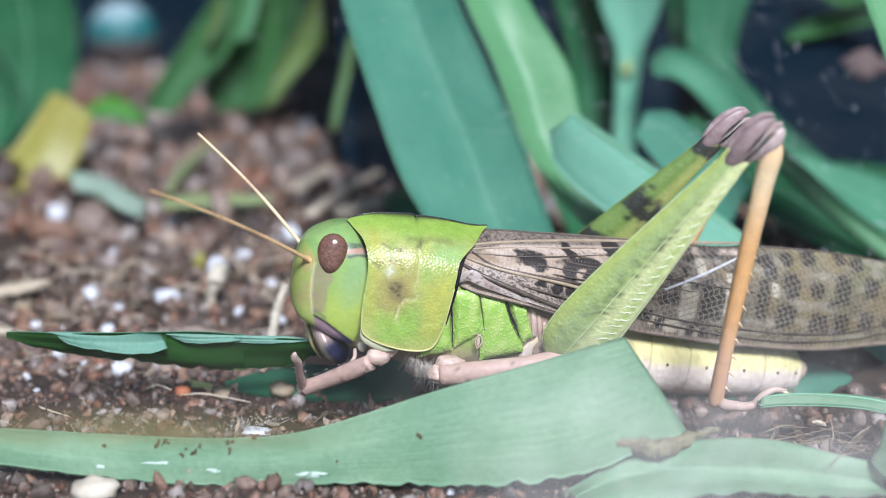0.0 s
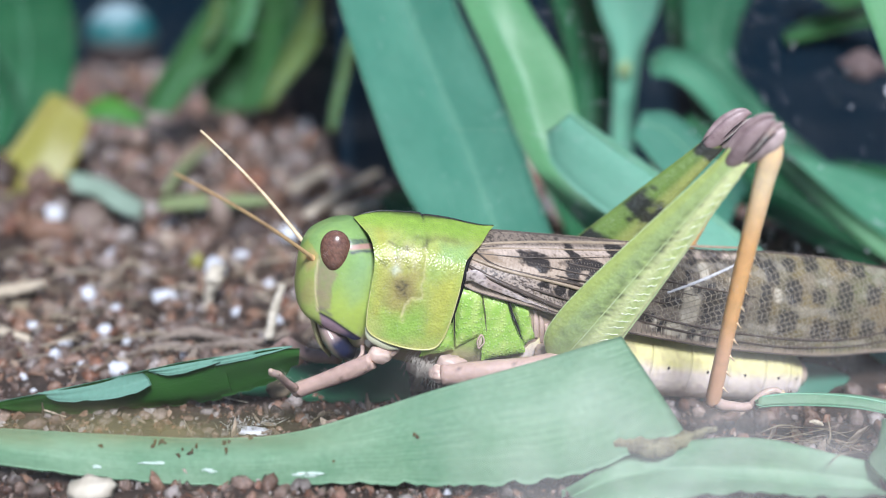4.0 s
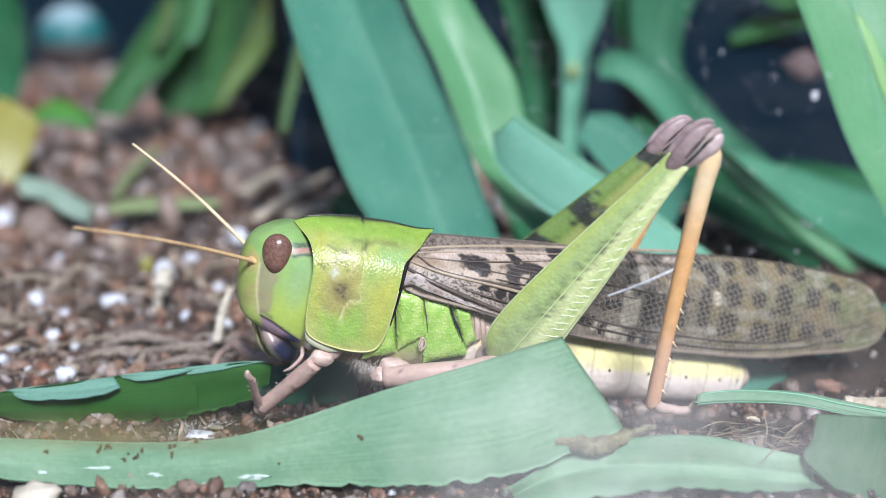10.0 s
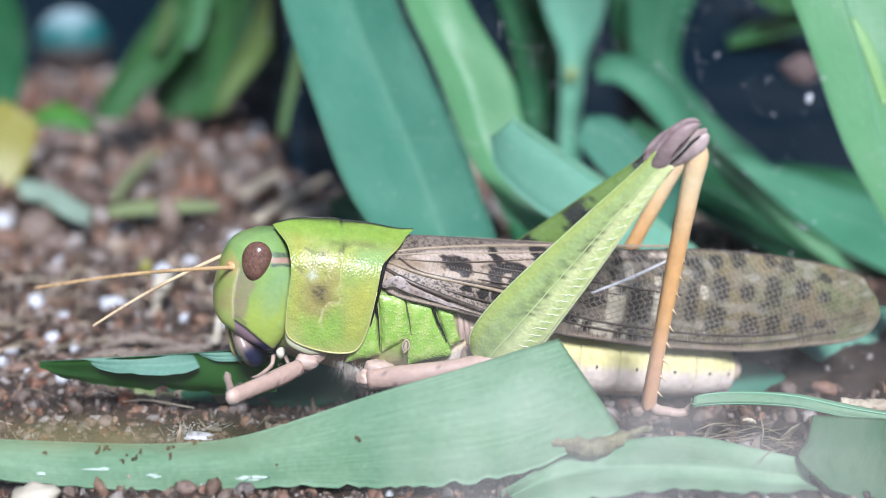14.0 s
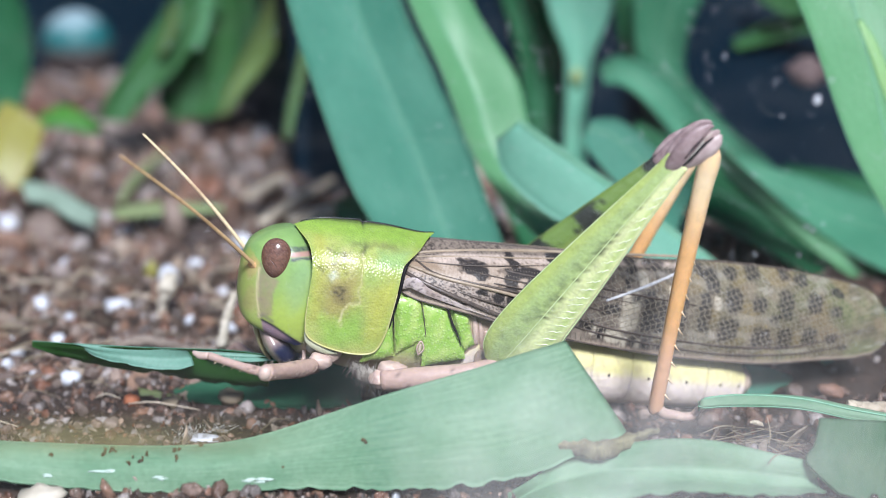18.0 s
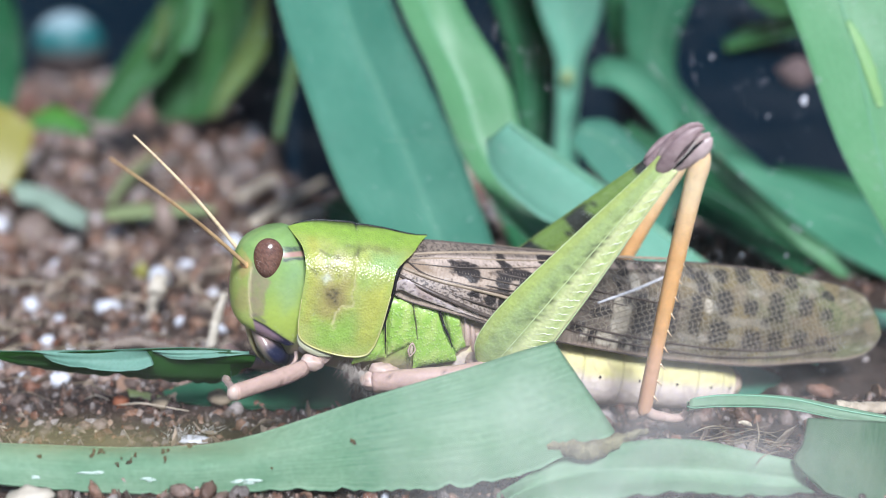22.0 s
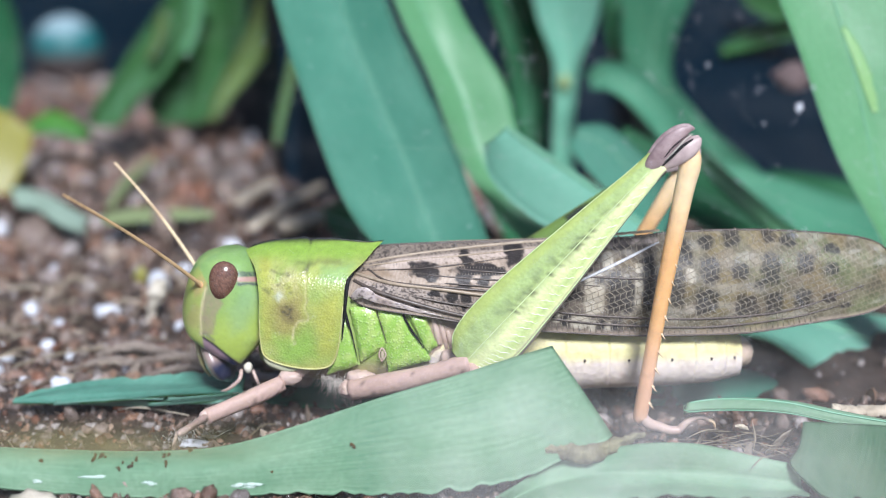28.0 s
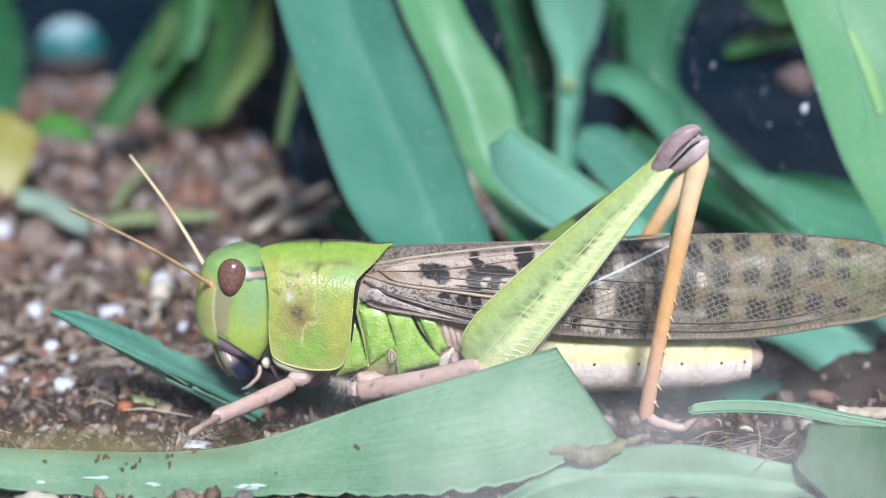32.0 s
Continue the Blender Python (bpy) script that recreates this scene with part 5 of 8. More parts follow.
part("mandible", tube("mandible", np.array([(-22.53, -2.50, 8.00), (-22.03, -2.80, 6.82), (-21.39, -2.80, 5.42), (-20.77, -2.60, 4.15), (-20.44, -2.40, 3.20)]) * (1, 0, 1) - NECK, [0.5, 1.0, 1.22, 1.0, 0.35], M_MOUTH, 36, 32, 2.7, mouth_tone), head, "mauve and blue-black mouth shield")
part("labrum", tube("labrum", np.array([(-23.30, -1.20, 7.66), (-23.12, -1.20, 6.25), (-22.88, -1.20, 4.83), (-22.27, -1.20, 3.51)]) * (1, 0, 1) - NECK, [0.28, 0.32, 0.24, 0.12], M_LABRUM, 24, 16, 3.8), head, "yellowish upper lip")
part("palp", tube("palp", np.array([(-19.07, -2.20, 4.81), (-19.18, -3.00, 4.19), (-20.18, -3.00, 3.32), (-20.93, -2.60, 2.95)]) - NECK, [0.2, 0.19, 0.16, 0.08], M_PINK, 12, 8), head, "thin jointed palp")
part("palp", tube("palp", np.array([(-18.08, -2.00, 4.73), (-17.70, -2.40, 3.95), (-17.53, -2.00, 3.14)]) - NECK, [0.18, 0.16, 0.09], M_PINK, 10, 8), head, "thin jointed palp")
part("cheek_bead", mesh("cheek_bead", *ball_data(np.array((-18.38, -2.60, 5.22)) - NECK, (0.42, 0.4, 0.5), 10, 12, 0.2), M_IVORY), head, "ivory jaw joint")


def antenna(name, base, length, ground, ring, label):
    """Many-jointed thread along its own x axis, drooping a little towards the tip, its joints ringed darker."""
    u = np.linspace(0, 1, 181)
    line = np.stack([length * u, 0 * u, -0.32 * np.sin(u * math.pi)], 1)
    r = (0.19 - 0.075 * u) * (1 + 0.04 * np.sin(u * 26 * 2 * math.pi))
    r[:7] += 0.10 * (1 - np.linspace(0, 1, 7) ** 2)
    v, f = tube_data(line, r, 181, 8)
    w = v[:, 0] / length
    tone = np.tile(ground, (len(v), 1))
    tone = blend(tone, ring, 0.55 * smooth01(np.sin(w * 26 * 2 * math.pi + 2.4 + 3.0 * nz(v, 0.4)), 0.1, 1.0) * smooth01(nz(v * (1, 0.2, 0.2), 0.6, 8.0), -0.25, 0.25) * smooth01(w, 0.1, 0.3))
    tone = blend(tone, ring, 0.6 * smooth01(nz(v * (1, 0.2, 0.2), 0.35, 3.0), 0.0, 0.4) * smooth01(w, 0.15, 0.35))
    tone = blend(tone, (0.74, 0.44, 0.20), smooth01(w, 0.05, 0.0))
    return part(name, mesh("antenna", v, f, M_ANT, tone), head, label, Matrix.Translation(Vector(base) * MM))


near_antenna = antenna("antenna", (-3.83, -2.90, 3.78), 17.4, (0.58, 0.39, 0.20), (0.36, 0.22, 0.11), "tan jointed antenna, browner towards its tip")
far_antenna = antenna("antenna", (-4.96, 1.20, 4.08), 13.8, (0.76, 0.60, 0.38), (0.46, 0.31, 0.19), "straw-coloured jointed antenna ringed with brown")
part("antenna_socket", tube("antenna_socket", np.array([(-21.45, -2.45, 12.70), (-21.8, -2.7, 12.90), (-22.25, -2.85, 13.14), (-22.65, -2.9, 13.36)]) - NECK, [0.25, 0.4, 0.36, 0.2], M_SOCKET, 14, 14), head, "swollen orange antenna base")

# --- collar shield
CREST = np.array([(-18.59, 15.50), (-17.61, 15.97), (-16.22, 16.34), (-14.65, 16.49), (-13.07, 16.57), (-12.72, 16.38), (-12.36, 16.49), (-10.38, 16.46), (-8.45, 16.27), (-7.23, 16.21), (-6.21, 16.31)])
SKIRT = np.array([(-18.32, 15.32), (-17.37, 14.51), (-16.96, 12.82), (-16.97, 10.41), (-16.91, 8.21), (-16.55, 6.95), (-15.08, 6.25), (-12.84, 5.92), (-11.08, 6.13), (-10.36, 6.92), (-9.93, 8.61), (-9.58, 11.74), (-9.35, 13.68), (-8.85, 14.40), (-7.77, 15.16), (-6.88, 15.87), (-6.21, 16.29)])


def shield_y(x, z):
    """Half-width of the shield at a place of its side view."""
    ridge = np.delete(CREST, 5, 0)
    d = np.interp(x, ridge[:, 0], ridge[:, 1]) - z
    w = 4.45 + 0.85 * np.sin(np.clip((x + 18.4) / 11, 0, 1) * math.pi / 2)
    return w * (np.tanh(np.maximum(d, 0) / 1.9) - 0.0006 * np.maximum(d - 4.5, 0) ** 2)


def collar():
    n, m = 150, 56
    top, low = curve_through(CREST, n), curve_through(SKIRT, n)
    j = np.arange(-m, m + 1)
    k = (abs(j) / m) ** 0.9
    xz = top[:, None] * (1 - k)[None, :, None] + low[:, None] * k[None, :, None]
    x, z = xz[..., 0].ravel(), xz[..., 1].ravel()
    y = shield_y(x, z) * np.tile(np.sign(j), n)
    v = np.stack([x, y, z], 1)
    u = np.repeat(np.linspace(0, 1, n), 2 * m + 1)
    k = np.tile(abs(j) / m, n)
    px, py = side_view(v)
    n1, n2, n3 = nz(v, 0.4, 4.0), nz(v, 1.5, 11.0), nz(v, 4.0, 2.0)
    wx, wy = px + 4 * n2, py + 4 * n2
    tone = blend(np.tile((0.31, 0.435, 0.075), (len(v), 1)), (0.39, 0.47, 0.09), smooth01(n1, -0.35, 0.4))
    tone = blend(tone, (0.43, 0.46, 0.07), 0.8 * inside(wx, wy, ((456, 455), (470, 450), (485, 500), (480, 600), (462, 600), (459, 520)), 9))
    tone = blend(tone, (0.40, 0.42, 0.075), 0.75 * inside(wx, wy, ((478, 500), (540, 490), (540, 562), (520, 600), (485, 585)), 14))
    tone = blend(tone, (0.44, 0.47, 0.06), 0.7 * inside(wx, wy, ((560, 545), (602, 510), (606, 545), (594, 625), (560, 630)), 16))
    tone = blend(tone, (0.22, 0.44, 0.12), 0.55 * inside(wx, wy, ((570, 470), (625, 466), (612, 500), (565, 500)), 12))
    tone = blend(tone, (0.27, 0.50, 0.05), 0.6 * inside(wx, wy, ((478, 600), (540, 570), (560, 630), (500, 638)), 12))
    tone = blend(tone, (0.50, 0.48, 0.17), 0.6 * inside(wx, wy, ((480, 474), (530, 476), (536, 520), (500, 536), (476, 520)), 14) * smooth01(n2, -0.35, 0.25))
    tone = blend(tone, (0.36, 0.28, 0.085), 0.45 * inside(wx, wy, ((476, 535), (535, 520), (538, 580), (512, 598), (480, 580)), 14))
    tone = blend(tone, (0.20, 0.17, 0.055), 0.75 * inside(wx, wy, ((492, 540), (515, 533), (528, 552), (520, 572), (500, 566)), 9))
    tone = blend(tone, (0.06, 0.055, 0.03), 0.85 * np.maximum(along(wx, wy, ((506, 540), (514, 545), (514, 560)), 2.2), along(wx, py, ((500, 548), (510, 556)), 1.8)))
    tone = blend(tone, (0.075, 0.085, 0.03), 0.75 * np.maximum(along(wx, wy, ((540, 478), (544, 466)), 5.5), 0.6 * along(wx, wy, ((525, 468), (544, 463)), 3.5)))
    tone = blend(tone, (0.17, 0.19, 0.05), 0.6 * along(wx, wy, ((548, 464), (572, 462), (600, 461)), 5))
    tone = blend(tone, (0.15, 0.16, 0.05), 0.55 * np.maximum(along(wx, wy, ((466, 510), (474, 515)), 4), along(wx, wy, ((480, 480), (510, 486)), 3)))
    tone = blend(tone, (0.58, 0.66, 0.36), 0.75 * inside(wx, wy, ((485, 522), (496, 515), (503, 524), (493, 533)), 5))
    tone = blend(tone, (0.25, 0.45, 0.035), 0.65 * smooth01(wy, 466, 446))
    groove = np.maximum(along(wx, py, ((540, 480), (541, 520), (543, 562)), 2.0) * 0.6, along(wx, wy, ((543, 563), (526, 568), (518, 582), (517, 606)), 2.2))
    v[:, 1] *= 1 - 0.03 * groove
    tone = blend(tone, (0.60, 0.57, 0.22), 0.75 * groove)
    tone = blend(tone, (0.50, 0.47, 0.12), 0.7 * smooth01(k, 0.95, 1.0))
    tone = blend(tone, (0.06, 0.05, 0.03), 0.5 * smooth01(n3, 0.3, 0.46) * inside(px, py, ((490, 470), (530, 480), (530, 520), (470, 520)), 8))
    tone = blend(tone, (0.02, 0.018, 0.018), 0.9 * smooth01(k, 0.022, 0.006) * smooth01(u, 0.0, 0.04))
    tone = tone * (1 + 0.10 * n3 + 0.08 * n2)[:, None] * (1.0, 0.95, 1.4)
    v[:, 1] *= 1 + 0.005 * nz(v, 0.8, 2.0)
    return mesh("collar_shield", v, grid_faces(n, 2 * m + 1), M_SHIELD, tone)


shield = part("collar_shield", collar(), locust, "granular yellow-green shield over the thorax, with a dark crest")
crest = curve_through(CREST, 40)
part("crest", tube("crest", [(x, 0, z + 0.02) for x, z in crest[2:]], [0.05, 0.08, 0.08, 0.06], M_CREST, 60, 8), shield, "dark glossy raised crest line")
for side in (-1, 1):
    rim = curve_through(SKIRT[3:12], 40)
    part("rim", tube("rim", [(x, side * (shield_y(x, z) + 0.01), z) for x, z in rim], [0.03, 0.07, 0.08, 0.05], M_RIM, 60, 8), shield, "cream raised rim")
    lip = curve_through([(-16.75, 7.3), (-16.3, 6.55), (-15.5, 6.15), (-14.6, 5.85), (-13.7, 5.78)], 30)
    part("lip", tube("lip", [(x, side * (shield_y(x, z) - 0.32), z - 0.10) for x, z in lip], [0.12, 0.34, 0.38, 0.28, 0.08], M_PALELIP, 40, 14, 0.6), shield, "pale soft lip under the front corner")
    part("rear_seam", tube("rear_seam", [(x + 0.2, side * (shield_y(x, z) * 0.97), z) for x, z in SKIRT[10:14]], [0.05, 0.14, 0.16, 0.05], M_BLACK, 20, 6), shield, "black seam behind the shield")

# --- thorax
v, f = loft_data([(*(-17.46, 12.96, 5.20), 2.4), (*(-16.52, 14.02, 4.36), 3.2), (*(-15.48, 14.65, 4.08), 3.7), (*(-12.40, 14.43, 3.52), 4.2), (*(-7.24, 14.79, 3.00), 4.5), (*(-2.06, 13.98, 3.48), 4.4), (*(2.08, 12.37, 3.74), 3.8)], 40, 40, 2.4)
tone = blend(np.tile((0.42, 0.31, 0.25), (len(v), 1)), (0.30, 0.40, 0.08), 0.5 * smooth01(nz(v, 0.6), -0.2, 0.5))
tone = blend(tone, (0.30, 0.42, 0.10), 0.9 * smooth01(v[:, 0], -1.6, -3.0) * smooth01(v[:, 2], 5.4, 6.6))
tone = blend(tone, (0.20, 0.25, 0.07), smooth01(v[:, 0], -15.50, -17.05))
thorax = part("thorax", mesh("thorax", v, f, M_SOFT, tone), locust, "soft pinkish underside of the thorax")


def plate(corners, dome, side=-1):
    n = 36
    a, b, c, d = [np.array(p) for p in corners]
    v = []
    for i in range(n):
        for j in range(n):
            u, w = i / (n - 1), j / (n - 1)
            p = (a * (1 - u) + b * u) * (1 - w) + (d * (1 - u) + c * u) * w
            k = (1 - abs(2 * u - 1) ** 5) * (1 - abs(2 * w - 1) ** 6)
            q = Vector((p[0], p[1], 1.0))
            p = p + 0.08 * np.array((noise.noise(q), noise.noise(q + Vector((0, 0, 4))))) + 0.07 * np.array((noise.noise(q * 3), noise.noise(q * 3 + Vector((0, 0, 4)))))
            v.append((p[0], side * (4.5 + dome * k - 0.03 * max(0, 7 - p[1]) ** 2), p[1]))
    v = np.array(v)
    tone = blend(np.tile((0.30, 0.50, 0.085), (n * n, 1)), (0.42, 0.57, 0.15), smooth01(nz(v, 1.2), -0.2, 0.5))
    return mesh("side_plate", v, grid_faces(n, n), M_PLEURA, tone)


for corners in ((((-10.08, 10.60), (-9.20, 10.28), (-8.23, 6.17), (-11.11, 5.12))), (((-9.07, 11.48), (-6.85, 11.47), (-5.75, 7.86), (-8.12, 6.39))), (((-6.66, 11.21), (-4.48, 11.26), (-1.86, 6.58), (-5.68, 5.42))), (((-4.08, 11.05), (-2.35, 10.52), (-1.31, 7.95), (-2.21, 7.06)))):
    for side in (-1, 1):
        part("side_plate", plate(corners, 0.42, side), thorax, "bright green pebbled side plate")
for pts, r in (([(-9.47, -5.00, 11.77), (-9.16, -5.00, 10.17), (-8.88, -5.00, 9.23), (-8.35, -4.80, 6.53)], (0.08, 0.13, 0.07, 0.02)), ([(-4.61, -4.90, 11.52), (-3.74, -5.00, 9.73), (-3.25, -5.00, 9.00), (-2.56, -4.80, 7.78)], (0.09, 0.11, 0.10, 0.03))):
    part("suture", tube("suture", pts, r, M_BLACK, 26, 8, 0.5), thorax, "black furrow between plates")
for side in (-1, 1):
    part("suture", tube("suture", [(x, -side * y, z) for x, y, z in ((-6.78, -4.75, 11.48), (-6.21, -4.80, 9.68), (-5.74, -4.75, 7.98))], (0.03, 0.045, 0.03), M_DVEIN, 16, 6), thorax)
    hole = part("breathing_hole", tube("breathing_hole", [(x, -side * y, z) for x, y, z in ((-6.25, -4.95, 6.58), (-6.49, -5.00, 7.23), (-6.23, -4.95, 7.84), (-5.89, -5.00, 7.23), (-6.25, -4.95, 6.58))], (0.06, 0.08, 0.08, 0.06), M_PINK, 24, 6), thorax, "pale-rimmed brown breathing hole")
    part("slit", mesh("slit", *ball_data(np.array((-6.19, -4.85, 7.18)) * (1, -side, 1), (0.16, 0.1, 0.42), 8, 10), M_STRAW), hole, "brown slit")
    for x, w in (((-1.46, -4.30, 9.91), 0.26), ((-0.81, -4.20, 9.46), 0.22), ((-0.16, -4.20, 8.72), 0.25)):
        part("skin_fold", tube("skin_fold", [(x[0] - 0.3, -side * x[1], x[2] + 0.5), (x[0], -side * x[1] + side * 0.1, x[2] - 0.6), (x[0] + 0.3, -side * x[1], x[2] - 2.0)], (w * 0.6, w, w * 0.8), M_PINK, 14, 10, 0.6), thorax, "soft pinkish fold of skin")
for p, r in (((-8.10, -4.40, 4.68), (1.4, 1.0, 0.9)), ((-9.21, -4.60, 3.90), (0.9, 0.9, 0.8)), ((-14.5, -4.2, 4.9), (1.05, 0.8, 0.75)), ((-13.7, -3.7, 5.7), (1.0, 0.7, 1.0)), ((-0.07, -4.70, 6.79), (1.1, 0.9, 0.85)), ((-14.51, 4.20, 1.65), (1.5, 1.1, 0.9)), ((-8.65, 4.40, 1.32), (1.4, 1.0, 0.9)), ((-0.17, 5.00, 3.39), (1.5, 1.2, 1.1))):
    part("coxa", mesh("coxa", *ball_data(p, r, 22, 28, 0.18, r[0]), M_PINK), thorax, "soft pinkish leg base")
g = random.Random(11)
hairs = []
for i in range(330):
    u = g.random()
    b = np.array((-11.42, -3.60, 5.30)) * (1 - u) + np.array((-8.72, -4.40, 3.72)) * u + (g.gauss(0, 0.35), g.gauss(0, 0.5), g.gauss(0, 0.3))
    hairs.append(tube_data([b, b + (g.gauss(-0.1, 0.35), g.uniform(-0.5, 0.1), -g.uniform(0.7, 1.5))], [0.015, 0.007], 2, 3))
v, f = joined(hairs)
tagged(part("hair_tuft", mesh("hair_tuft", v, f, M_HAIR), thorax, "fine pale hairs under the thorax"), kind="stuff")

# --- abdomen in rings
AB = curve_through([(*(-2.07, 11.31, 3.48), 3.9), (*(3.13, 10.21, 2.73), 4.0), (*(8.35, 9.66, 2.49), 3.9), (*(13.57, 9.32, 2.58), 3.6), (*(18.80, 8.97, 2.73), 3.2), (*(23.6, 8.5, 3.05), 2.7), (*(26.4, 7.5, 3.6), 1.8)], 80) * (1, 1, 1, 1.09)
abdomen = part("abdomen", None, locust, "yellow and pinkish-white ringed abdomen")
for k in range(8):
    s = AB[k * 10:min(80, k * 10 + 12)].copy()
    t = np.linspace(0, 1, len(s))
    swell = 1 + 0.003 * np.sin(t * np.pi) + 0.002 * t
    mid = (s[:, 1] + s[:, 2]) / 2
    s[:, 1], s[:, 2], s[:, 3] = mid + (s[:, 1] - mid) * swell, mid + (s[:, 2] - mid) * swell, s[:, 3] * swell
    v, f = loft_data(s, 14, 40, 2.2)
    z0 = float(np.mean(mid))
    tone = blend(np.tile((0.80, 0.70, 0.63), (len(v), 1)), (0.76, 0.70, 0.34), smooth01(v[:, 2] + 0.35 * nz(v, 0.9), z0 - 0.2, z0 + 0.9))
    tone = blend(tone, (0.35, 0.22, 0.18), 0.3 * smooth01(nz(v, 2.2, 3.0), 0.15, 0.5))
    ring = part("abdomen_ring", mesh("abdomen_ring", v, f, M_SOFT, tone), abdomen)
    if k:
        i = min(79, k * 10 + 5)
        part("spiracle", mesh("spiracle", *ball_data((AB[i, 0], -AB[i, 3] * 1.02, z0 + 0.35), (0.12, 0.1, 0.15), 8, 10), M_DVEIN), abdomen, "small black breathing spot")
part("tail_valve", tube("tail_valve", [(25.5, 0.00, 5.9), (26.7, 0.00, 5.4), (27.4, 0.00, 4.7)], (1.8, 1.5, 0.5), M_SOFT, 14, 20, 1.0, lambda v: np.tile((0.55, 0.43, 0.34), (len(v), 1))), abdomen, "blunt pale tail end")

# --- wings
W_TOP = np.array([(-10.14, 13.58), (-9.30, 14.74), (-7.90, 15.63), (-5.61, 15.94), (-2.04, 16.09), (2.54, 16.24), (7.63, 16.39), (15.27, 16.58), (20.35, 17.14), (26.97, 17.34), (32.60, 17.11), (36.5, 16.7), (38.6, 16.05), (39.8, 14.9), (40.2, 13.4)])
W_LOW = np.array([(-9.83, 13.08), (-9.06, 12.25), (-7.98, 11.68), (-6.01, 11.31), (-2.05, 10.78), (2.42, 9.93), (7.40, 9.39), (14.90, 8.79), (19.90, 8.67), (26.56, 8.66), (32.17, 9.35), (36.1, 9.85), (38.3, 10.4), (39.6, 11.4), (40.1, 12.6)])


def wing_y(x, z):
    zt, zb = np.interp(x, W_TOP[:, 0], W_TOP[:, 1]), np.interp(x, W_LOW[:, 0], W_LOW[:, 1])
    v = np.clip((zt - z) / np.maximum(zt - zb, 0.2), 0, 1)
    hw = np.interp(x, (-11, -9.6, -8.0, -6.0, -3, 8, 20, 38), (2.6, 3.7, 4.55, 4.9, 5.05, 4.7, 3.9, 1.9))
    return hw * (0.03 + 0.99 * np.tanh(v / np.interp(x, (-9, -2), (0.5, 0.24))))


FRONT_SPOTS = ((-2.51, 14.64, 1.2, 0.45), (-1.92, 14.28, 0.53, 0.35), (1.16, 15.39, 0.48, 0.55), (2.38, 14.68, 2.3, 0.35), (0.82, 13.87, 0.77, 0.65), (2.78, 14.01, 0.48, 0.65), (5.4, 15.58, 0.77, 0.65), (-1.43, 12.9, 0.53, 0.4), (-0.06, 12.49, 0.43, 0.65), (1.07, 12.54, 0.38, 0.6), (1.03, 11.51, 0.33, 0.3), (-2.91, 11.88, 0.43, 0.2), (-0.55, 16.91, 0.62, 0.25), (-1.77, 17.11, 0.29, 0.15), (2.85, 16.6, 0.38, 0.2), (3.92, 16.8, 0.33, 0.2), (1.63, 17.0, 0.38, 0.15))
MID_SPOTS = ((12.78, 16.0, 0.57, 0.55), (15.12, 16.3, 1.05, 0.4), (11.98, 14.83, 0.38, 0.4), (10.42, 12.58, 1.05, 0.5), (14.27, 12.67, 0.72, 1.79), (15.42, 12.41, 0.43, 1.69), (17.31, 13.18, 0.62, 2.39), (12.85, 13.7, 0.38, 0.4), (9.88, 10.24, 0.43, 0.6), (13.13, 9.76, 0.43, 0.5), (14.48, 9.65, 0.48, 0.5), (15.77, 9.65, 0.43, 0.4), (17.12, 9.65, 0.43, 0.4), (8.38, 11.03, 0.67, 0.5))
REAR_SPOTS = ((20.51, 15.83, 0.67, 0.9), (19.49, 16.45, 0.43, 0.5), (22.68, 14.39, 0.81, 1.1), (19.76, 13.1, 0.57, 1.79), (22.38, 11.68, 1.0, 1.1), (24.96, 17.05, 0.81, 0.85), (25.43, 14.28, 0.72, 0.7), (26.13, 11.15, 1.05, 1.0), (28.21, 14.37, 0.81, 1.3), (28.63, 11.25, 0.81, 1.0), (28.38, 16.94, 0.57, 0.6), (30.04, 16.63, 0.81, 0.45), (31.37, 14.78, 0.81, 0.85), (31.37, 11.61, 0.81, 0.9), (33.92, 15.9, 0.67, 0.4), (33.81, 14.25, 0.57, 0.5), (33.82, 11.76, 0.67, 0.5), (35.19, 10.96, 0.53, 0.3), (22.61, 16.44, 0.62, 0.5), (27.15, 13.08, 0.38, 0.4))

PALE_PATCHES = ((12.41, 12.54, 0.86, 1.80), (16.36, 12.63, 0.38, 1.40), (11.14, 10.15, 0.75, 0.65), (9.1, 10.6, 0.35, 0.5), (12.25, 9.68, 0.33, 0.50), (13.70, 15.21, 0.48, 0.60), (13.89, 16.73, 0.38, 0.40), (21.09, 11.04, 0.57, 0.40), (20.94, 14.01, 0.43, 0.60), (13.65, 9.62, 0.24, 0.45), (15.24, 13.67, 0.24, 0.50), (16.43, 14.69, 0.38, 0.35))


def cell_of(x, z):
    """Place in the slanting net of wing cells."""
    a = (z - 0.36 * x) / 0.52
    return a, (x + 0.5 * z) / 0.60 + 0.5 * (np.floor(a) % 2)


def cell_centre(a, b):
    q = (b - 0.5 * (np.floor(a) % 2)) * 0.60
    x = (q - 0.5 * 0.52 * a) / (1 + 0.5 * 0.36)
    return x, 0.52 * a + 0.36 * x


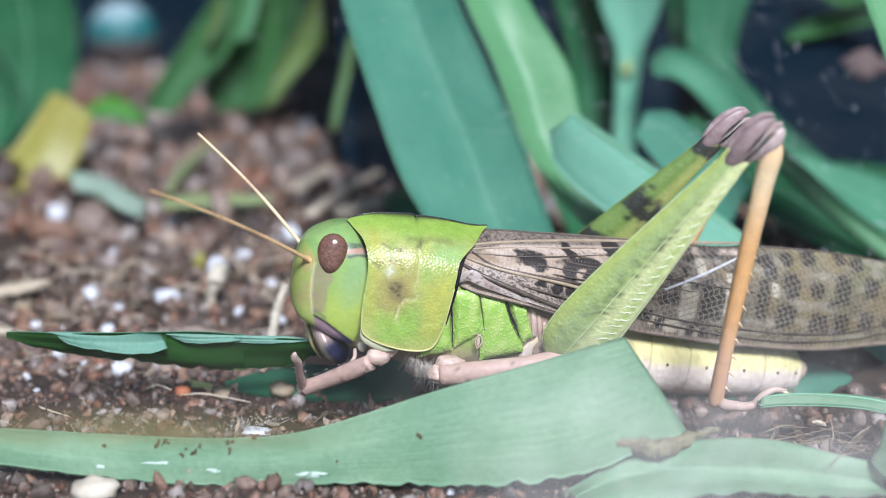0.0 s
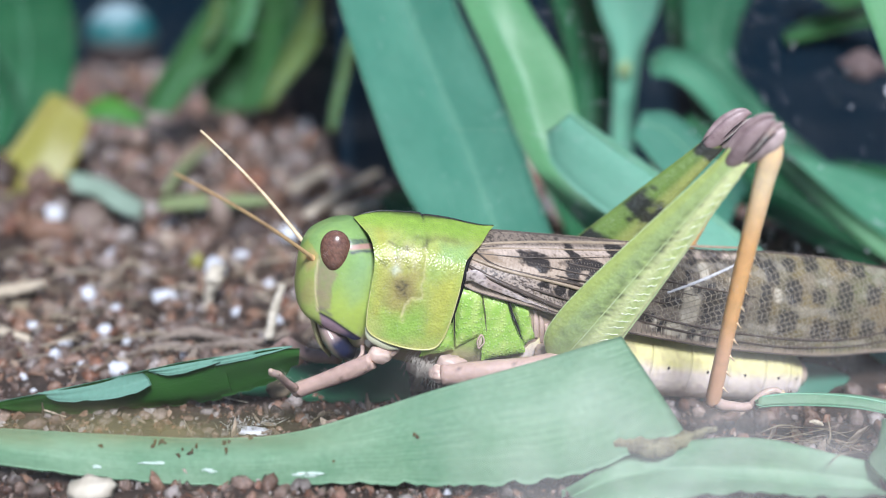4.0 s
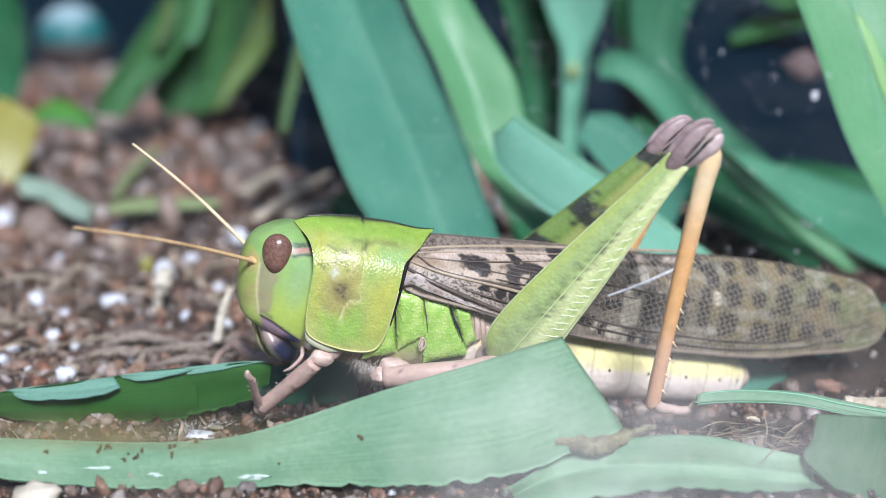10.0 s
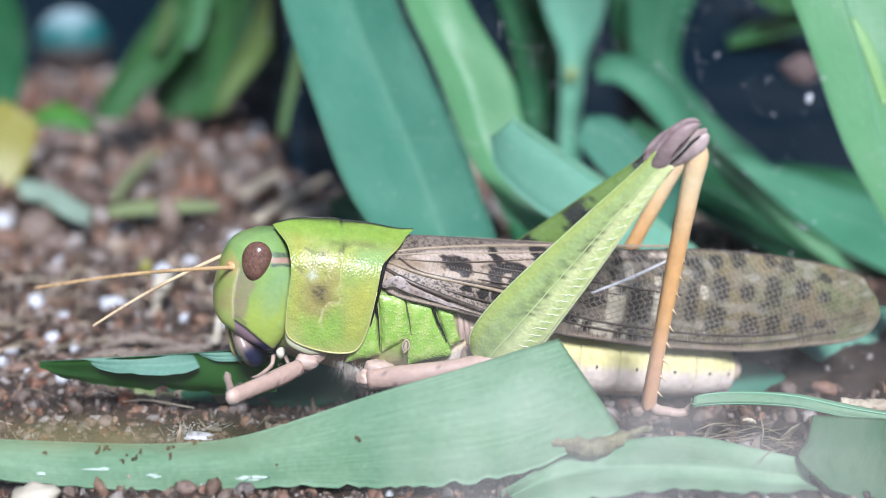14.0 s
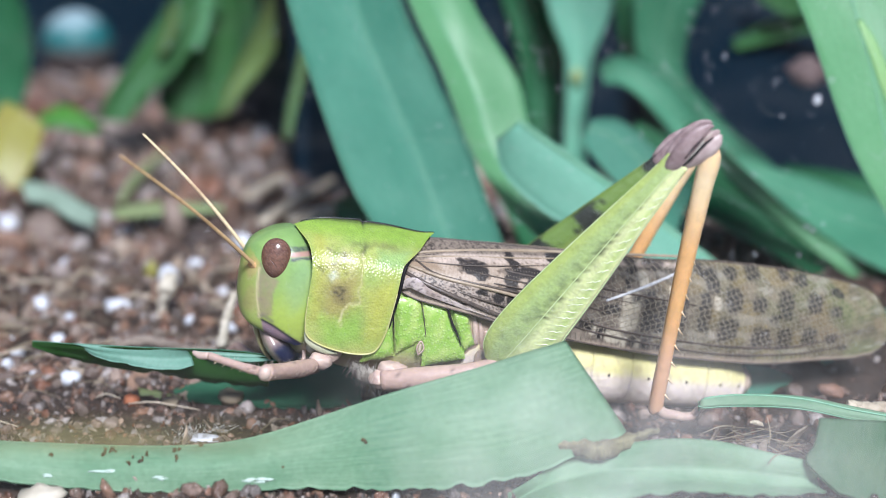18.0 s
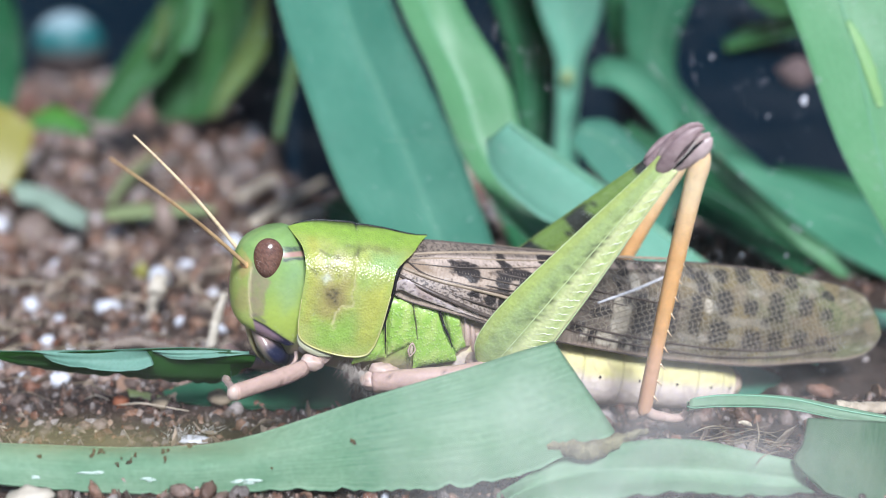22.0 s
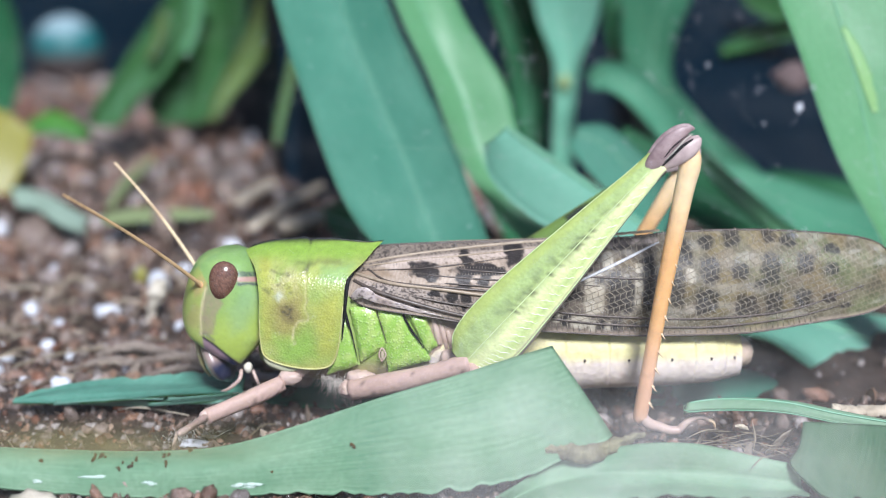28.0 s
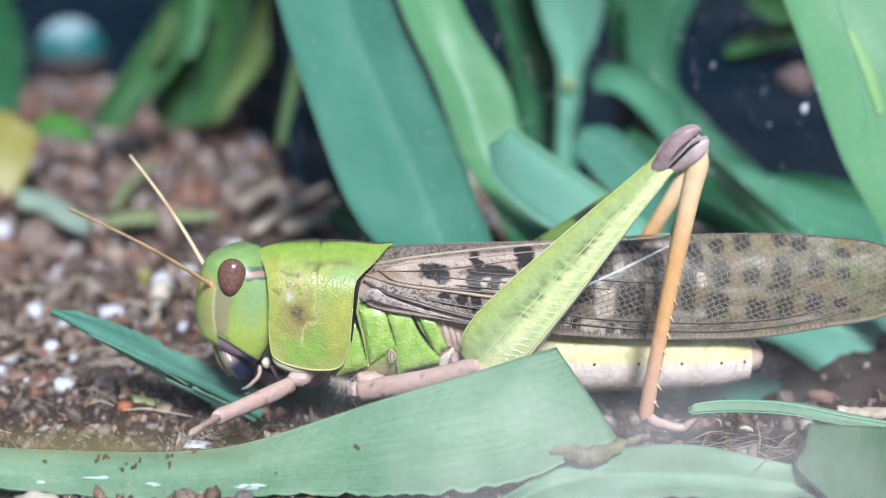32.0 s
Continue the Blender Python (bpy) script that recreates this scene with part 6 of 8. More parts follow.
def wing_tone(v, vv):
    x, z = v[:, 0], v[:, 2]
    px, py = side_view(v)
    n1, n2, n3, n4 = nz(v, 0.7, 2.0), nz(v, 2.6, 8.0), nz(v, 1.5, 15.0), nz(v, 5.5, 21.0)
    tone = np.tile((0.43, 0.345, 0.28), (len(v), 1))
    rear = smooth01(x, 7.0, 21.0)
    tone = blend(tone, (0.125, 0.11, 0.075), rear)
    tone = blend(tone, (0.225, 0.20, 0.14), 0.55 * rear * smooth01(nz(v * (1.0, 1, 0.5), 0.42, 80.0), -0.05, 0.35))
    patch = np.zeros(len(v))
    for sx, sz, rx, rz in PALE_PATCHES:
        patch = np.maximum(patch, smooth01(((x - sx) / rx) ** 4 + ((z - sz) / rz) ** 4 + 0.5 * n2, 1.5, 0.6))
    tone = blend(tone, (0.11, 0.092, 0.08), 0.85 * smooth01(x, 7, 9) * smooth01(x, 20, 17) * (1 - patch))
    tone = blend(tone, (0.52, 0.47, 0.385), 0.95 * patch)
    tone = blend(tone, (0.23, 0.175, 0.085), 0.6 * rear * smooth01(nz(v, 0.45, 40.0), 0.05, 0.4))
    tone = blend(tone, (0.155, 0.185, 0.085), 0.65 * smooth01(x, 20, 36) * smooth01(nz(v, 0.3, 50.0), -0.3, 0.3))
    tone = blend(tone, (0.42, 0.40, 0.36), 0.38 * smooth01(x, 6, 12) * smooth01(nz(v * (0.6, 1, 1.6), 0.7, 60.0), 0.12, 0.45))
    front = smooth01(x, 7.5, 5.5)
    tone = blend(tone, (0.22, 0.17, 0.13), 0.45 * smooth01(n1, 0.05, 0.5) * rear)
    stripe = smooth01(np.sin(px * 0.85 + 3 * n1 + 0.2 * py), 0.2, 0.9) * front
    tone = blend(tone, (0.30, 0.22, 0.16), 0.4 * stripe)
    upper = inside(px, py, ((600, 500), (640, 455), (680, 420), (1180, 395), (1180, 424), (945, 438), (800, 450), (700, 461), (650, 478)), 3)
    tone = blend(tone, (0.25, 0.205, 0.17), 0.9 * upper * smooth01(x, 20, 8))
    tone = blend(tone, (0.05, 0.042, 0.04), 0.85 * upper * smooth01(n4 + 0.5 * n2, 0.02, 0.3))
    pale = inside(px, py + 1.5 * n2, ((672, 470), (700, 459), (800, 449), (945, 437), (1180, 421), (1180, 430), (945, 449), (800, 465), (700, 477)), 2.5)
    tone = blend(tone, (0.58, 0.475, 0.415), 0.9 * pale * (1 - 0.3 * stripe))
    root = inside(px, py, ((610, 490), (650, 476), (680, 474), (700, 490), (640, 488)), 4)
    tone = blend(tone, (0.30, 0.22, 0.15), 0.8 * root)
    low = inside(px, py, ((636, 496), (715, 506), (800, 520), (845, 527), (850, 560), (760, 550), (690, 528)), 4)
    tone = blend(tone, (0.40, 0.335, 0.30), 0.8 * low)
    tone = blend(tone, (0.06, 0.05, 0.05), 0.85 * low * smooth01(n4 + 0.4 * n2, 0.0, 0.22))
    tone = blend(tone, (0.14, 0.10, 0.07), 0.7 * front * smooth01(nz(v, 3.6, 31.0), 0.28, 0.42) * (1 - upper) * smooth01(px, 690, 720))

    def blotch(qx, qz, wob):
        out = np.zeros(len(qx))
        for lot in (FRONT_SPOTS, MID_SPOTS, REAR_SPOTS):
            for sx, sz, rx, rz in lot:
                q = ((qx - sx) / rx) ** 4 + ((qz - sz) / rz) ** 4
                out = np.maximum(out, smooth01(q + wob, 1.7, 0.5))
        return out
    ca, cb = cell_of(x, z)
    ja, jb = np.floor(ca), np.floor(cb)
    fa, fb = abs(ca - ja - 0.5) * 2, abs(cb - jb - 0.5) * 2
    cx, cz = cell_centre(ja + 0.5, jb + 0.5)
    pick = np.sin(ja * 12.9898 + jb * 78.233) * 43758.5453
    pick = pick - np.floor(pick)
    net = smooth01(x, 6.0, 8.5)
    dark = blotch(x + 0.5 * n3, z + 0.3 * n1, 0.9 * n2) * (1 - net) + net * (0.35 * blotch(cx + 0.12 * n2, cz, 0.35 * (pick - 0.5)) + 0.65 * blotch(x + 0.3 * n3, z + 0.2 * n1, 0.5 * n2))
    mid = smooth01(x, 8, 10) * smooth01(x, 19, 16.5) * (pick < 0.62)
    dark = np.maximum(dark, 0.3 * mid * (1 - patch))
    line = np.maximum(smooth01(fa, 0.72, 0.98), smooth01(fb, 0.72, 0.98)) * net
    ink = np.array((0.022, 0.02, 0.022)) * (1 - rear)[:, None] + np.array((0.032, 0.031, 0.035)) * rear[:, None]
    k = (dark * (0.95 - 0.1 * rear - 0.18 * line))[:, None]
    tone = tone * (1 - k) + ink * k
    tone = blend(tone, (0.36, 0.31, 0.23), 0.4 * line * (1 - 0.7 * dark))
    tone = tone * (1 + 0.22 * (pick - 0.5) * net)[:, None]
    return blend(tone, (0.42, 0.33, 0.27), 0.6 * smooth01(vv, 0.93, 0.98))


def tegmen(side):
    n, m = 560, 100
    top, low = curve_through(W_TOP, n), curve_through(W_LOW, n)
    w = np.linspace(0, 1, m)
    xz = top[:, None] * (1 - w)[None, :, None] + low[:, None] * w[None, :, None]
    x, z = xz[..., 0].ravel(), xz[..., 1].ravel()
    v = np.stack([x, wing_y(x, z), z], 1)
    tone = wing_tone(v, np.tile(w, n))
    return mesh("tegmen", v * (1, side, 1), grid_faces(n, m), M_WING, tone)


def on_wing(pts, side, lift=0.05):
    return [(x, side * (float(wing_y(x, z)) + lift), z) for x, z in pts]


LONG_VEINS = (
    ("cream", (((-8.78, 14.08)), ((-7.49, 13.97)), ((-5.02, 13.60)), ((-0.56, 13.18)), ((3.42, 12.59)), ((7.91, 12.11))), 0.17),
    ("cream", (((-7.97, 14.79)), ((-5.00, 15.35)), ((-0.07, 15.85)), ((4.87, 16.19)), ((9.79, 16.49)), ((18.65, 17.28))), 0.15),
    ("cream", (((-7.98, 14.59)), ((-5.50, 14.99)), ((-0.07, 15.49)), ((7.83, 16.03))), 0.09),
    ("brown", (((-7.49, 14.48)), ((-5.52, 13.76)), ((-1.05, 13.44)), ((3.42, 13.01)), ((9.90, 12.37))), 0.12),
    ("brown", (((-8.69, 13.61)), ((-7.01, 13.04)), ((-4.04, 12.20)), ((-0.06, 11.09)), ((4.95, 9.98))), 0.2),
    ("brown", (((-8.50, 12.83)), ((-6.03, 11.89)), ((-2.05, 11.05)), ((2.45, 9.98))), 0.08),
    ("brown", (((4.93, 11.86)), ((9.94, 10.96)), ((14.96, 10.47)), ((22.50, 10.13)), ((30.00, 10.64)), ((36.85, 12.71))), 0.1),
    ("brown", (((4.94, 11.08)), ((9.95, 10.28)), ((14.99, 9.73)), ((22.54, 9.34)), ((30.05, 9.90)), ((34.99, 10.99))), 0.1),
    ("brown", (((-3.03, 14.99)), ((2.91, 14.56)), ((7.87, 14.34)), ((14.83, 13.91)), ((18.82, 13.69))), 0.1),
    ("brown", (((-2.04, 14.37)), ((2.91, 13.99)), ((7.88, 13.72)), ((12.86, 13.29))), 0.08),
    ("brown", (((-7.98, 14.33)), ((-2.04, 14.88)), ((4.88, 15.43))), 0.06),
    ("brown", (((-7.00, 13.86)), ((-0.06, 13.69)), ((4.91, 13.26))), 0.07),
    ("brown", (((-7.50, 13.30)), ((-2.05, 12.35)), ((3.44, 11.29))), 0.1),
    ("brown", (((-7.02, 12.78)), ((-1.06, 11.41)), ((2.94, 10.46))), 0.07),
    ("cream", (((-7.01, 13.45)), ((-1.05, 12.19)), ((3.94, 11.08))), 0.06),
    ("silver", (((9.88, 13.30)), ((12.82, 14.43)), ((15.27, 15.30)), ((18.44, 16.47))), 0.15),
)


def fine_veins(side):
    out, slant = [], []
    for ja in range(-30, 40):
        pts = []
        for cb in np.arange(10, 70, 0.5):
            x, z = cell_centre(np.float64(ja), cb)
            if 6.5 < x < 37.3 and np.interp(x, W_LOW[:, 0], W_LOW[:, 1]) + 0.9 < z < np.interp(x, W_TOP[:, 0], W_TOP[:, 1]) - 0.2:
                pts.append((float(x), float(z)))
                if cb == int(cb):
                    x2, z2 = cell_centre(np.float64(ja + 1), cb + 0.02)
                    out.append(tube_data(on_wing([(float(x), float(z)), (float(x2), float(z2))], side, 0.01), [0.032, 0.032], 2, 4))
        pts = [q for q in pts if q[0] > 8]
        if len(pts) > 3:
            slant.append(tube_data(on_wing(pts, side, 0.02), [0.034, 0.034], len(pts), 4))
    for k in range(70):
        x = -2.0 + 0.5 * k
        zb = np.interp(x, W_LOW[:, 0], W_LOW[:, 1])
        out.append(tube_data(on_wing([(x, zb + 0.95), (x + 0.15, zb + 0.15)], side, 0.01), [0.035, 0.035], 2, 3))
    for k in range(60):
        x = -6.0 + 0.26 * k
        z = np.interp(x, W_TOP[:, 0], W_TOP[:, 1]) - 0.95 - 0.012 * k
        out.append(tube_data(on_wing([(x, z), (x + 0.1, z - 0.55)], side, 0.01), [0.025, 0.025], 2, 3))
    return joined(out), joined(slant)


for side in (-1, 1):
    wing = part("wing", tegmen(side), locust, "leathery brown wing with dark blotches and a net of veins")
    for tint, pts, r in LONG_VEINS:
        mat = {"cream": M_VEIN, "brown": M_DVEIN, "silver": M_SVEIN}[tint]
        part("vein", tube("vein", on_wing(pts, side, r * 0.3), [r * 0.8, r, r, r * 0.5], mat, 30, 6), wing)
    net, slant = fine_veins(side)
    tagged(part("vein_net", mesh("vein_net", *net, M_LVEIN), wing, "fine net of cross veins"), kind="stuff")
    tagged(part("slant_veins", mesh("slant_veins", *slant, M_SLANT), wing, "pale slanting veins"), kind="stuff")
    for name, line in (("front_margin", W_LOW), ("rear_margin", W_TOP)):
        part(name, tube(name, on_wing(line[1:], side, 0.0), [0.06, 0.08, 0.08, 0.05], M_DVEIN, 50, 6), wing)
    shoulder = [(-8.85, -4.60, 12.31), (-7.83, -5.05, 12.96), (-6.46, -5.25, 12.40), (-3.52, -5.20, 11.51), (0.26, -5.10, 10.43)]

    def silver(v):
        px, py = side_view(v)
        tone = np.tile((0.52, 0.445, 0.42), (len(v), 1))
        low = smooth01(py - 0.20 * (px - 610), 527, 534)
        tone = blend(tone, (0.05, 0.045, 0.05), 0.85 * low * smooth01(nz(v, 2.6, 5.0), -0.2, 0.15) * smooth01(px, 625, 650))
        tone = blend(tone, (0.30, 0.22, 0.19), 0.6 * smooth01(nz(v, 1.2), 0.05, 0.4))
        return blend(tone, (0.10, 0.08, 0.08), 0.7 * smooth01(nz(v, 5.0, 3.0), 0.15, 0.4))
    part("shoulder", tube("shoulder", [(x, -side * y, z) for x, y, z in shoulder], [0.2, 0.52, 0.34, 0.18, 0.07], M_SILVER, 60, 28, 0.22, silver), wing, "silvery pink wing root")

# --- hind legs, each built along its own x axis
FEM = 25.13
FEM_U = (0, 0.06, 0.16, 0.3, 0.45, 0.65, 0.85, 0.95)
FEM_TOP = (1.9, 2.75, 3.1, 2.95, 2.55, 1.95, 1.3, 1.08)
FEM_LOW = (2.0, 2.75, 3.05, 2.75, 2.4, 1.75, 1.2, 1.0)


def femur_tone(v, inner):
    x, y, z = v.T
    u = (x + 0.7) / FEM
    zt = np.interp(u, FEM_U, FEM_TOP)
    zb = np.interp(u, FEM_U, FEM_LOW)
    q = np.where(z > 0, z / zt, z / zb)
    tone = np.tile((0.41, 0.53, 0.21), (len(v), 1))
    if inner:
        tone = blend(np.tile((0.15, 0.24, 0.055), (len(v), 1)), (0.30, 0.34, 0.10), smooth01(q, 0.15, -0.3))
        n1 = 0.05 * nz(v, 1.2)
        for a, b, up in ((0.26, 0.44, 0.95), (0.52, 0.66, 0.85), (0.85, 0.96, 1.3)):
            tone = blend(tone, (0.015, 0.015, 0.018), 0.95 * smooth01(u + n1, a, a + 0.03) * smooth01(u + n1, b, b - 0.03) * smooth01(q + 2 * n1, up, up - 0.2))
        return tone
    tone = blend(tone, (0.76, 0.82, 0.42), smooth01(q, 0.2, -0.05))
    tone = blend(tone, (0.40, 0.55, 0.16), 0.7 * np.exp(-((q + 0.46 + 0.06 * nz(v, 0.6, 3.0)) / 0.13) ** 2) * smooth01(u, 0.95, 0.7))
    tone = tone * (1 + 0.11 * nz(v, 1.6, 7.0) + 0.06 * nz(v, 4.0, 8.0))[:, None]
    tone = blend(tone, (0.44, 0.52, 0.12), 0.6 * smooth01(q, 0.62, 0.85))
    tone = blend(tone, (0.36, 0.32, 0.27), smooth01(q, -0.70, -0.82))
    tone = blend(tone, (0.17, 0.21, 0.13), 0.45 * smooth01(nz(v, 1.1, 5.0), 0.0, 0.4) * np.exp(-((q - 0.42) / 0.3) ** 2) * smooth01(u, 0.75, 0.6))
    tone = blend(tone, (0.03, 0.035, 0.02), 0.8 * smooth01(nz(v, 2.6, 9.0), 0.0, 0.25) * np.exp(-((q - 0.12) / 0.18) ** 2) * smooth01(u, 0.18, 0.28) * smooth01(u, 0.85, 0.7))
    return tone


def hind_femur(name, inner, label):
    s = [(-0.7, 1.7, -2.0, 0.8)] + [(u * FEM - 0.7, t, -w, h) for u, t, w, h in zip(FEM_U[1:], [t * (0.78 if inner else 1) for t in FEM_TOP[1:]], FEM_LOW[1:], (1.15, 1.35, 1.3, 1.15, 0.98, 0.8, 0.72))]
    Q = np.array((1.0, 0.93, 0.8, 0.62, 0.42, 0.28, 0.1, -0.1, -0.3, -0.5, -0.7, -0.84, -0.93, -0.98, -1.0))
    P = np.interp(-Q, (-1.0, -0.9, -0.6, -0.28, 0.0, 0.45, 0.78, 0.9, 1.0), (0.0, 0.34, 0.62, 0.84, 0.88, 1.0, 1.0, 0.8, 0.0))
    pr = curve_through(s, 90)
    rings = []
    for x, t, w, h in pr:
        z = np.where(Q > 0, t * Q, -w * Q)
        rings.append([(x, -h * p, zz) for p, zz in zip(P, z)] + [(x, 0.9 * h * p, zz) for p, zz in zip(P[-2:0:-1], z[-2:0:-1])])
    seg = len(rings[0])
    v = np.array(rings).reshape(-1, 3)
    f = grid_faces(90, seg, True)
    f.append(tuple(range(seg)))
    f.append(tuple(range(89 * seg, 90 * seg))[::-1])
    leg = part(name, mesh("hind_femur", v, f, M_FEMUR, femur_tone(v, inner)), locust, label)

    def on_face(u, q, lift=0.0):
        x, t, w, h = pr[int(np.clip(u, 0, 1) * 89)]
        return (x, -h * float(np.interp(-q, -Q, P)) - lift, t * q if q > 0 else -w * q)
    for q, r in ((0.99, 0.05), (0.14, 0.05), (-0.8, 0.06)) if not inner else ((0.99, 0.04), (-0.8, 0.04)):
        part("ridge", tube("ridge", [on_face(u, q, 0.01) for u in np.linspace(0.05, 0.93, 14)], [r * 0.7, r, r, r * 0.6], M_DIM if inner else M_RIDGE, 40, 6), leg)
    ribs = []
    for k in range(26):
        u = 0.08 + 0.031 * k
        ribs.append(tube_data([on_face(u + 0.03 * w, -0.2 - 0.44 * w, 0.0) for w in np.linspace(0, 1, 6)], [0.008, 0.03, 0.045, 0.012], 8, 6))
    v, f = joined(ribs)
    if not inner:
        tagged(part("herringbone_ribs", mesh("herringbone_ribs", v, f, M_WRIB), leg, "pale herringbone ribs"), kind="stuff")
    k0 = FEM - 0.7
    for y in (-0.45, 0.45):
        upper = tube_data([(k0 - 2.2, y * 0.6, 0.15), (k0 - 1.1, y, 0.3), (k0 + 0.3, y * 1.3, 0.48), (k0 + 1.6, y * 1.2, 0.4), (k0 + 2.35, y, 0.1), (k0 + 2.65, y * 0.7, -0.25)], [0.6, 0.78, 0.74, 0.54, 0.3, 0.08], 26, 20, 0.55)
        lobe = part("knee_lobe", mesh("knee_lobe", *upper, M_KNEE), leg, "mauve upper knee lobe")
        lower = tube_data([(k0 - 1.5, y * 0.6, -0.45), (k0 - 0.4, y * 1.2, -0.75), (k0 + 0.9, y * 1.5, -1.0), (k0 + 1.8, y * 1.3, -1.12), (k0 + 2.45, y, -1.15)], [0.3, 0.56, 0.7, 0.54, 0.12], 24, 20, 0.5)
        part("knee_lobe", mesh("knee_lobe", *lower, M_KNEE_PALE), leg, "pale mauve lower knee lobe")
        part("knee_groove", tube("knee_groove", [(k0 - 1.3, y * 1.5, -0.35), (k0 - 0.2, y * 2.15, -0.28), (k0 + 1.0, y * 2.1, -0.34), (k0 + 2.0, y * 1.7, -0.62)], [0.05, 0.12, 0.13, 0.06], M_BLACK, 16, 8), leg, "dark groove of the knee")
        part("knee_rim", tube("knee_rim", [(k0 - 0.9, y * 1.75, -0.18), (k0 + 0.4, y * 2.35, -0.12), (k0 + 1.5, y * 2.15, -0.12), (k0 + 2.3, y * 1.6, -0.3)], [0.03, 0.06, 0.06, 0.03], M_HAIR, 16, 6), lobe, "pale rim of the knee lobe")
        part("knee_crease", tube("knee_crease", [(k0 - 0.6, y * 2.1, 0.1), (k0 + 0.5, y * 2.3, 0.2), (k0 + 1.6, y * 1.9, 0.05)], [0.03, 0.06, 0.03], M_BLACK, 12, 6), lobe)
    return leg


near_femur = hind_femur("hind_femur", False, "swollen green hind thigh with pale herringbone ribs")
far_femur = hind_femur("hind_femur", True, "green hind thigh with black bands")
TIB = 25.52


def hind_tibia():
    v, f = tube_data([(0.8, 0, -0.1), (1.3, 0, 0.2), (2.4, 0, 0.42), (5, 0, 0.3), (12, 0, 0.1), (19, 0, 0), (TIB - 0.8, 0, 0), (TIB, 0, 0.1)], [0.35, 0.72, 0.92, 0.82, 0.72, 0.64, 0.66, 0.5], 60, 16, 0.85)
    tone = blend(np.tile((0.82, 0.47, 0.20), (len(v), 1)), (0.92, 0.72, 0.45), np.clip(1 - abs(v[:, 0] - 4) / 6, 0, 1))
    tone = blend(tone, (0.40, 0.16, 0.10), np.clip(1 - v[:, 0] / 1.5, 0, 1))
    tone = blend(tone, (0.74, 0.44, 0.28), smooth01(v[:, 0], 15, 22))
    leg = part("hind_tibia", mesh("hind_tibia", v, f, M_ORANGE, tone), locust, "slender orange hind shin with a row of spines")
    for k in range(11):
        x = 7.5 + 1.62 * k
        for y in (-0.34, 0.34):
            ln = 0.28 + 0.022 * k
            w, g2 = tube_data([(x, y, 0.45), (x + 0.25, y * 1.3, 0.45 + ln * 0.5), (x + 0.5, y * 1.5, 0.5 + ln)], [0.12, 0.07, 0.015], 5, 6)
            part("spine", mesh("spine", w, g2, M_SPINE), leg)
    for pts, r in ((((TIB - 0.4, 0, 0), (TIB + 0.3, 0, 0.9), (TIB + 0.5, 0, 2.0)), (0.5, 0.5, 0.4)), (((TIB + 0.5, 0, 1.9), (TIB + 0.7, 0, 2.8), (TIB + 0.6, 0, 3.7)), (0.42, 0.4, 0.36)), (((TIB + 0.6, 0, 3.6), (TIB - 0.4, 0, 4.3), (TIB - 0.9, 0, 5.2), (TIB - 0.7, 0, 6.1)), (0.34, 0.3, 0.28, 0.2))):
        part("foot_joint", tube("foot_joint", pts, r, M_PINK, 16, 12), leg, "pale jointed foot")
    for y in (-0.25, 0.25):
        part("claw", tube("claw", [(TIB - 0.7, y * 0.5, 6.0), (TIB - 0.5, y, 6.5), (TIB + 0.05, y * 1.2, 6.7)], [0.15, 0.1, 0.02], M_SPINE, 8, 6), leg)
    return leg


near_tibia = hind_tibia()
far_tibia = hind_tibia()


# --- fore and middle legs
def fleck(v):
    return blend(np.tile((0.50, 0.35, 0.30), (len(v), 1)), (0.12, 0.08, 0.07), 0.7 * smooth01(nz(v, 2.4, 3.0), 0.42, 0.55))


def slim_leg(name, length, radii, label):
    return part(name, tube(name, [(0, 0, 0), (length * 0.3, 0, 0.08), (length * 0.7, 0, 0.05), (length, 0, 0)], radii, M_SOFT, 24, 14, 0.85, fleck), locust, label)


fore_femur = slim_leg("fore_femur", 7.4, [0.72, 0.8, 0.7, 0.72], "pinkish front thigh")
part("knee", mesh("knee", *ball_data((7.4, 0, 0), (0.7, 0.55, 0.66), 10, 12, 0.15), M_PINK), fore_femur)


def leg_hairs(leg, length, r, seed):
    g = random.Random(seed)
    lot = []
    for _ in range(46):
        x, a = length * g.uniform(0.08, 0.95), g.uniform(2.6, 6.2)
        b = np.array((x, r * math.cos(a) * 0.85, r * math.sin(a)))
        lot.append(tube_data([b, b + np.array((g.gauss(0.12, 0.1), math.cos(a) * 0.2, math.sin(a) * 0.28))], [0.012, 0.006], 2, 3))
    v, f = joined(lot)
    tagged(part("hairs", mesh("hairs", v, f, M_HAIR), leg, "short pale hairs"), kind="stuff")


leg_hairs(fore_femur, 7.4, 0.72, 51)
fore_tibia = slim_leg("fore_tibia", 5.2, [0.42, 0.38, 0.32, 0.34], "pinkish front shin")
leg_hairs(fore_tibia, 5.2, 0.34, 52)
for k in range(5):
    part("spine", tube("spine", [(1.2 + 0.8 * k, -0.1, 0.28), (1.45 + 0.8 * k, -0.15, 0.55)], [0.05, 0.012], M_SPINE, 3, 5), fore_tibia)
part("foot_joint", tube("foot_joint", [(5.2, 0, 0), (5.2 + 0.8, 0, 0.2), (5.2 + 1.5, 0, 0.1)], [0.3, 0.32, 0.15], M_PINK, 8, 8), fore_tibia, "pale jointed foot")
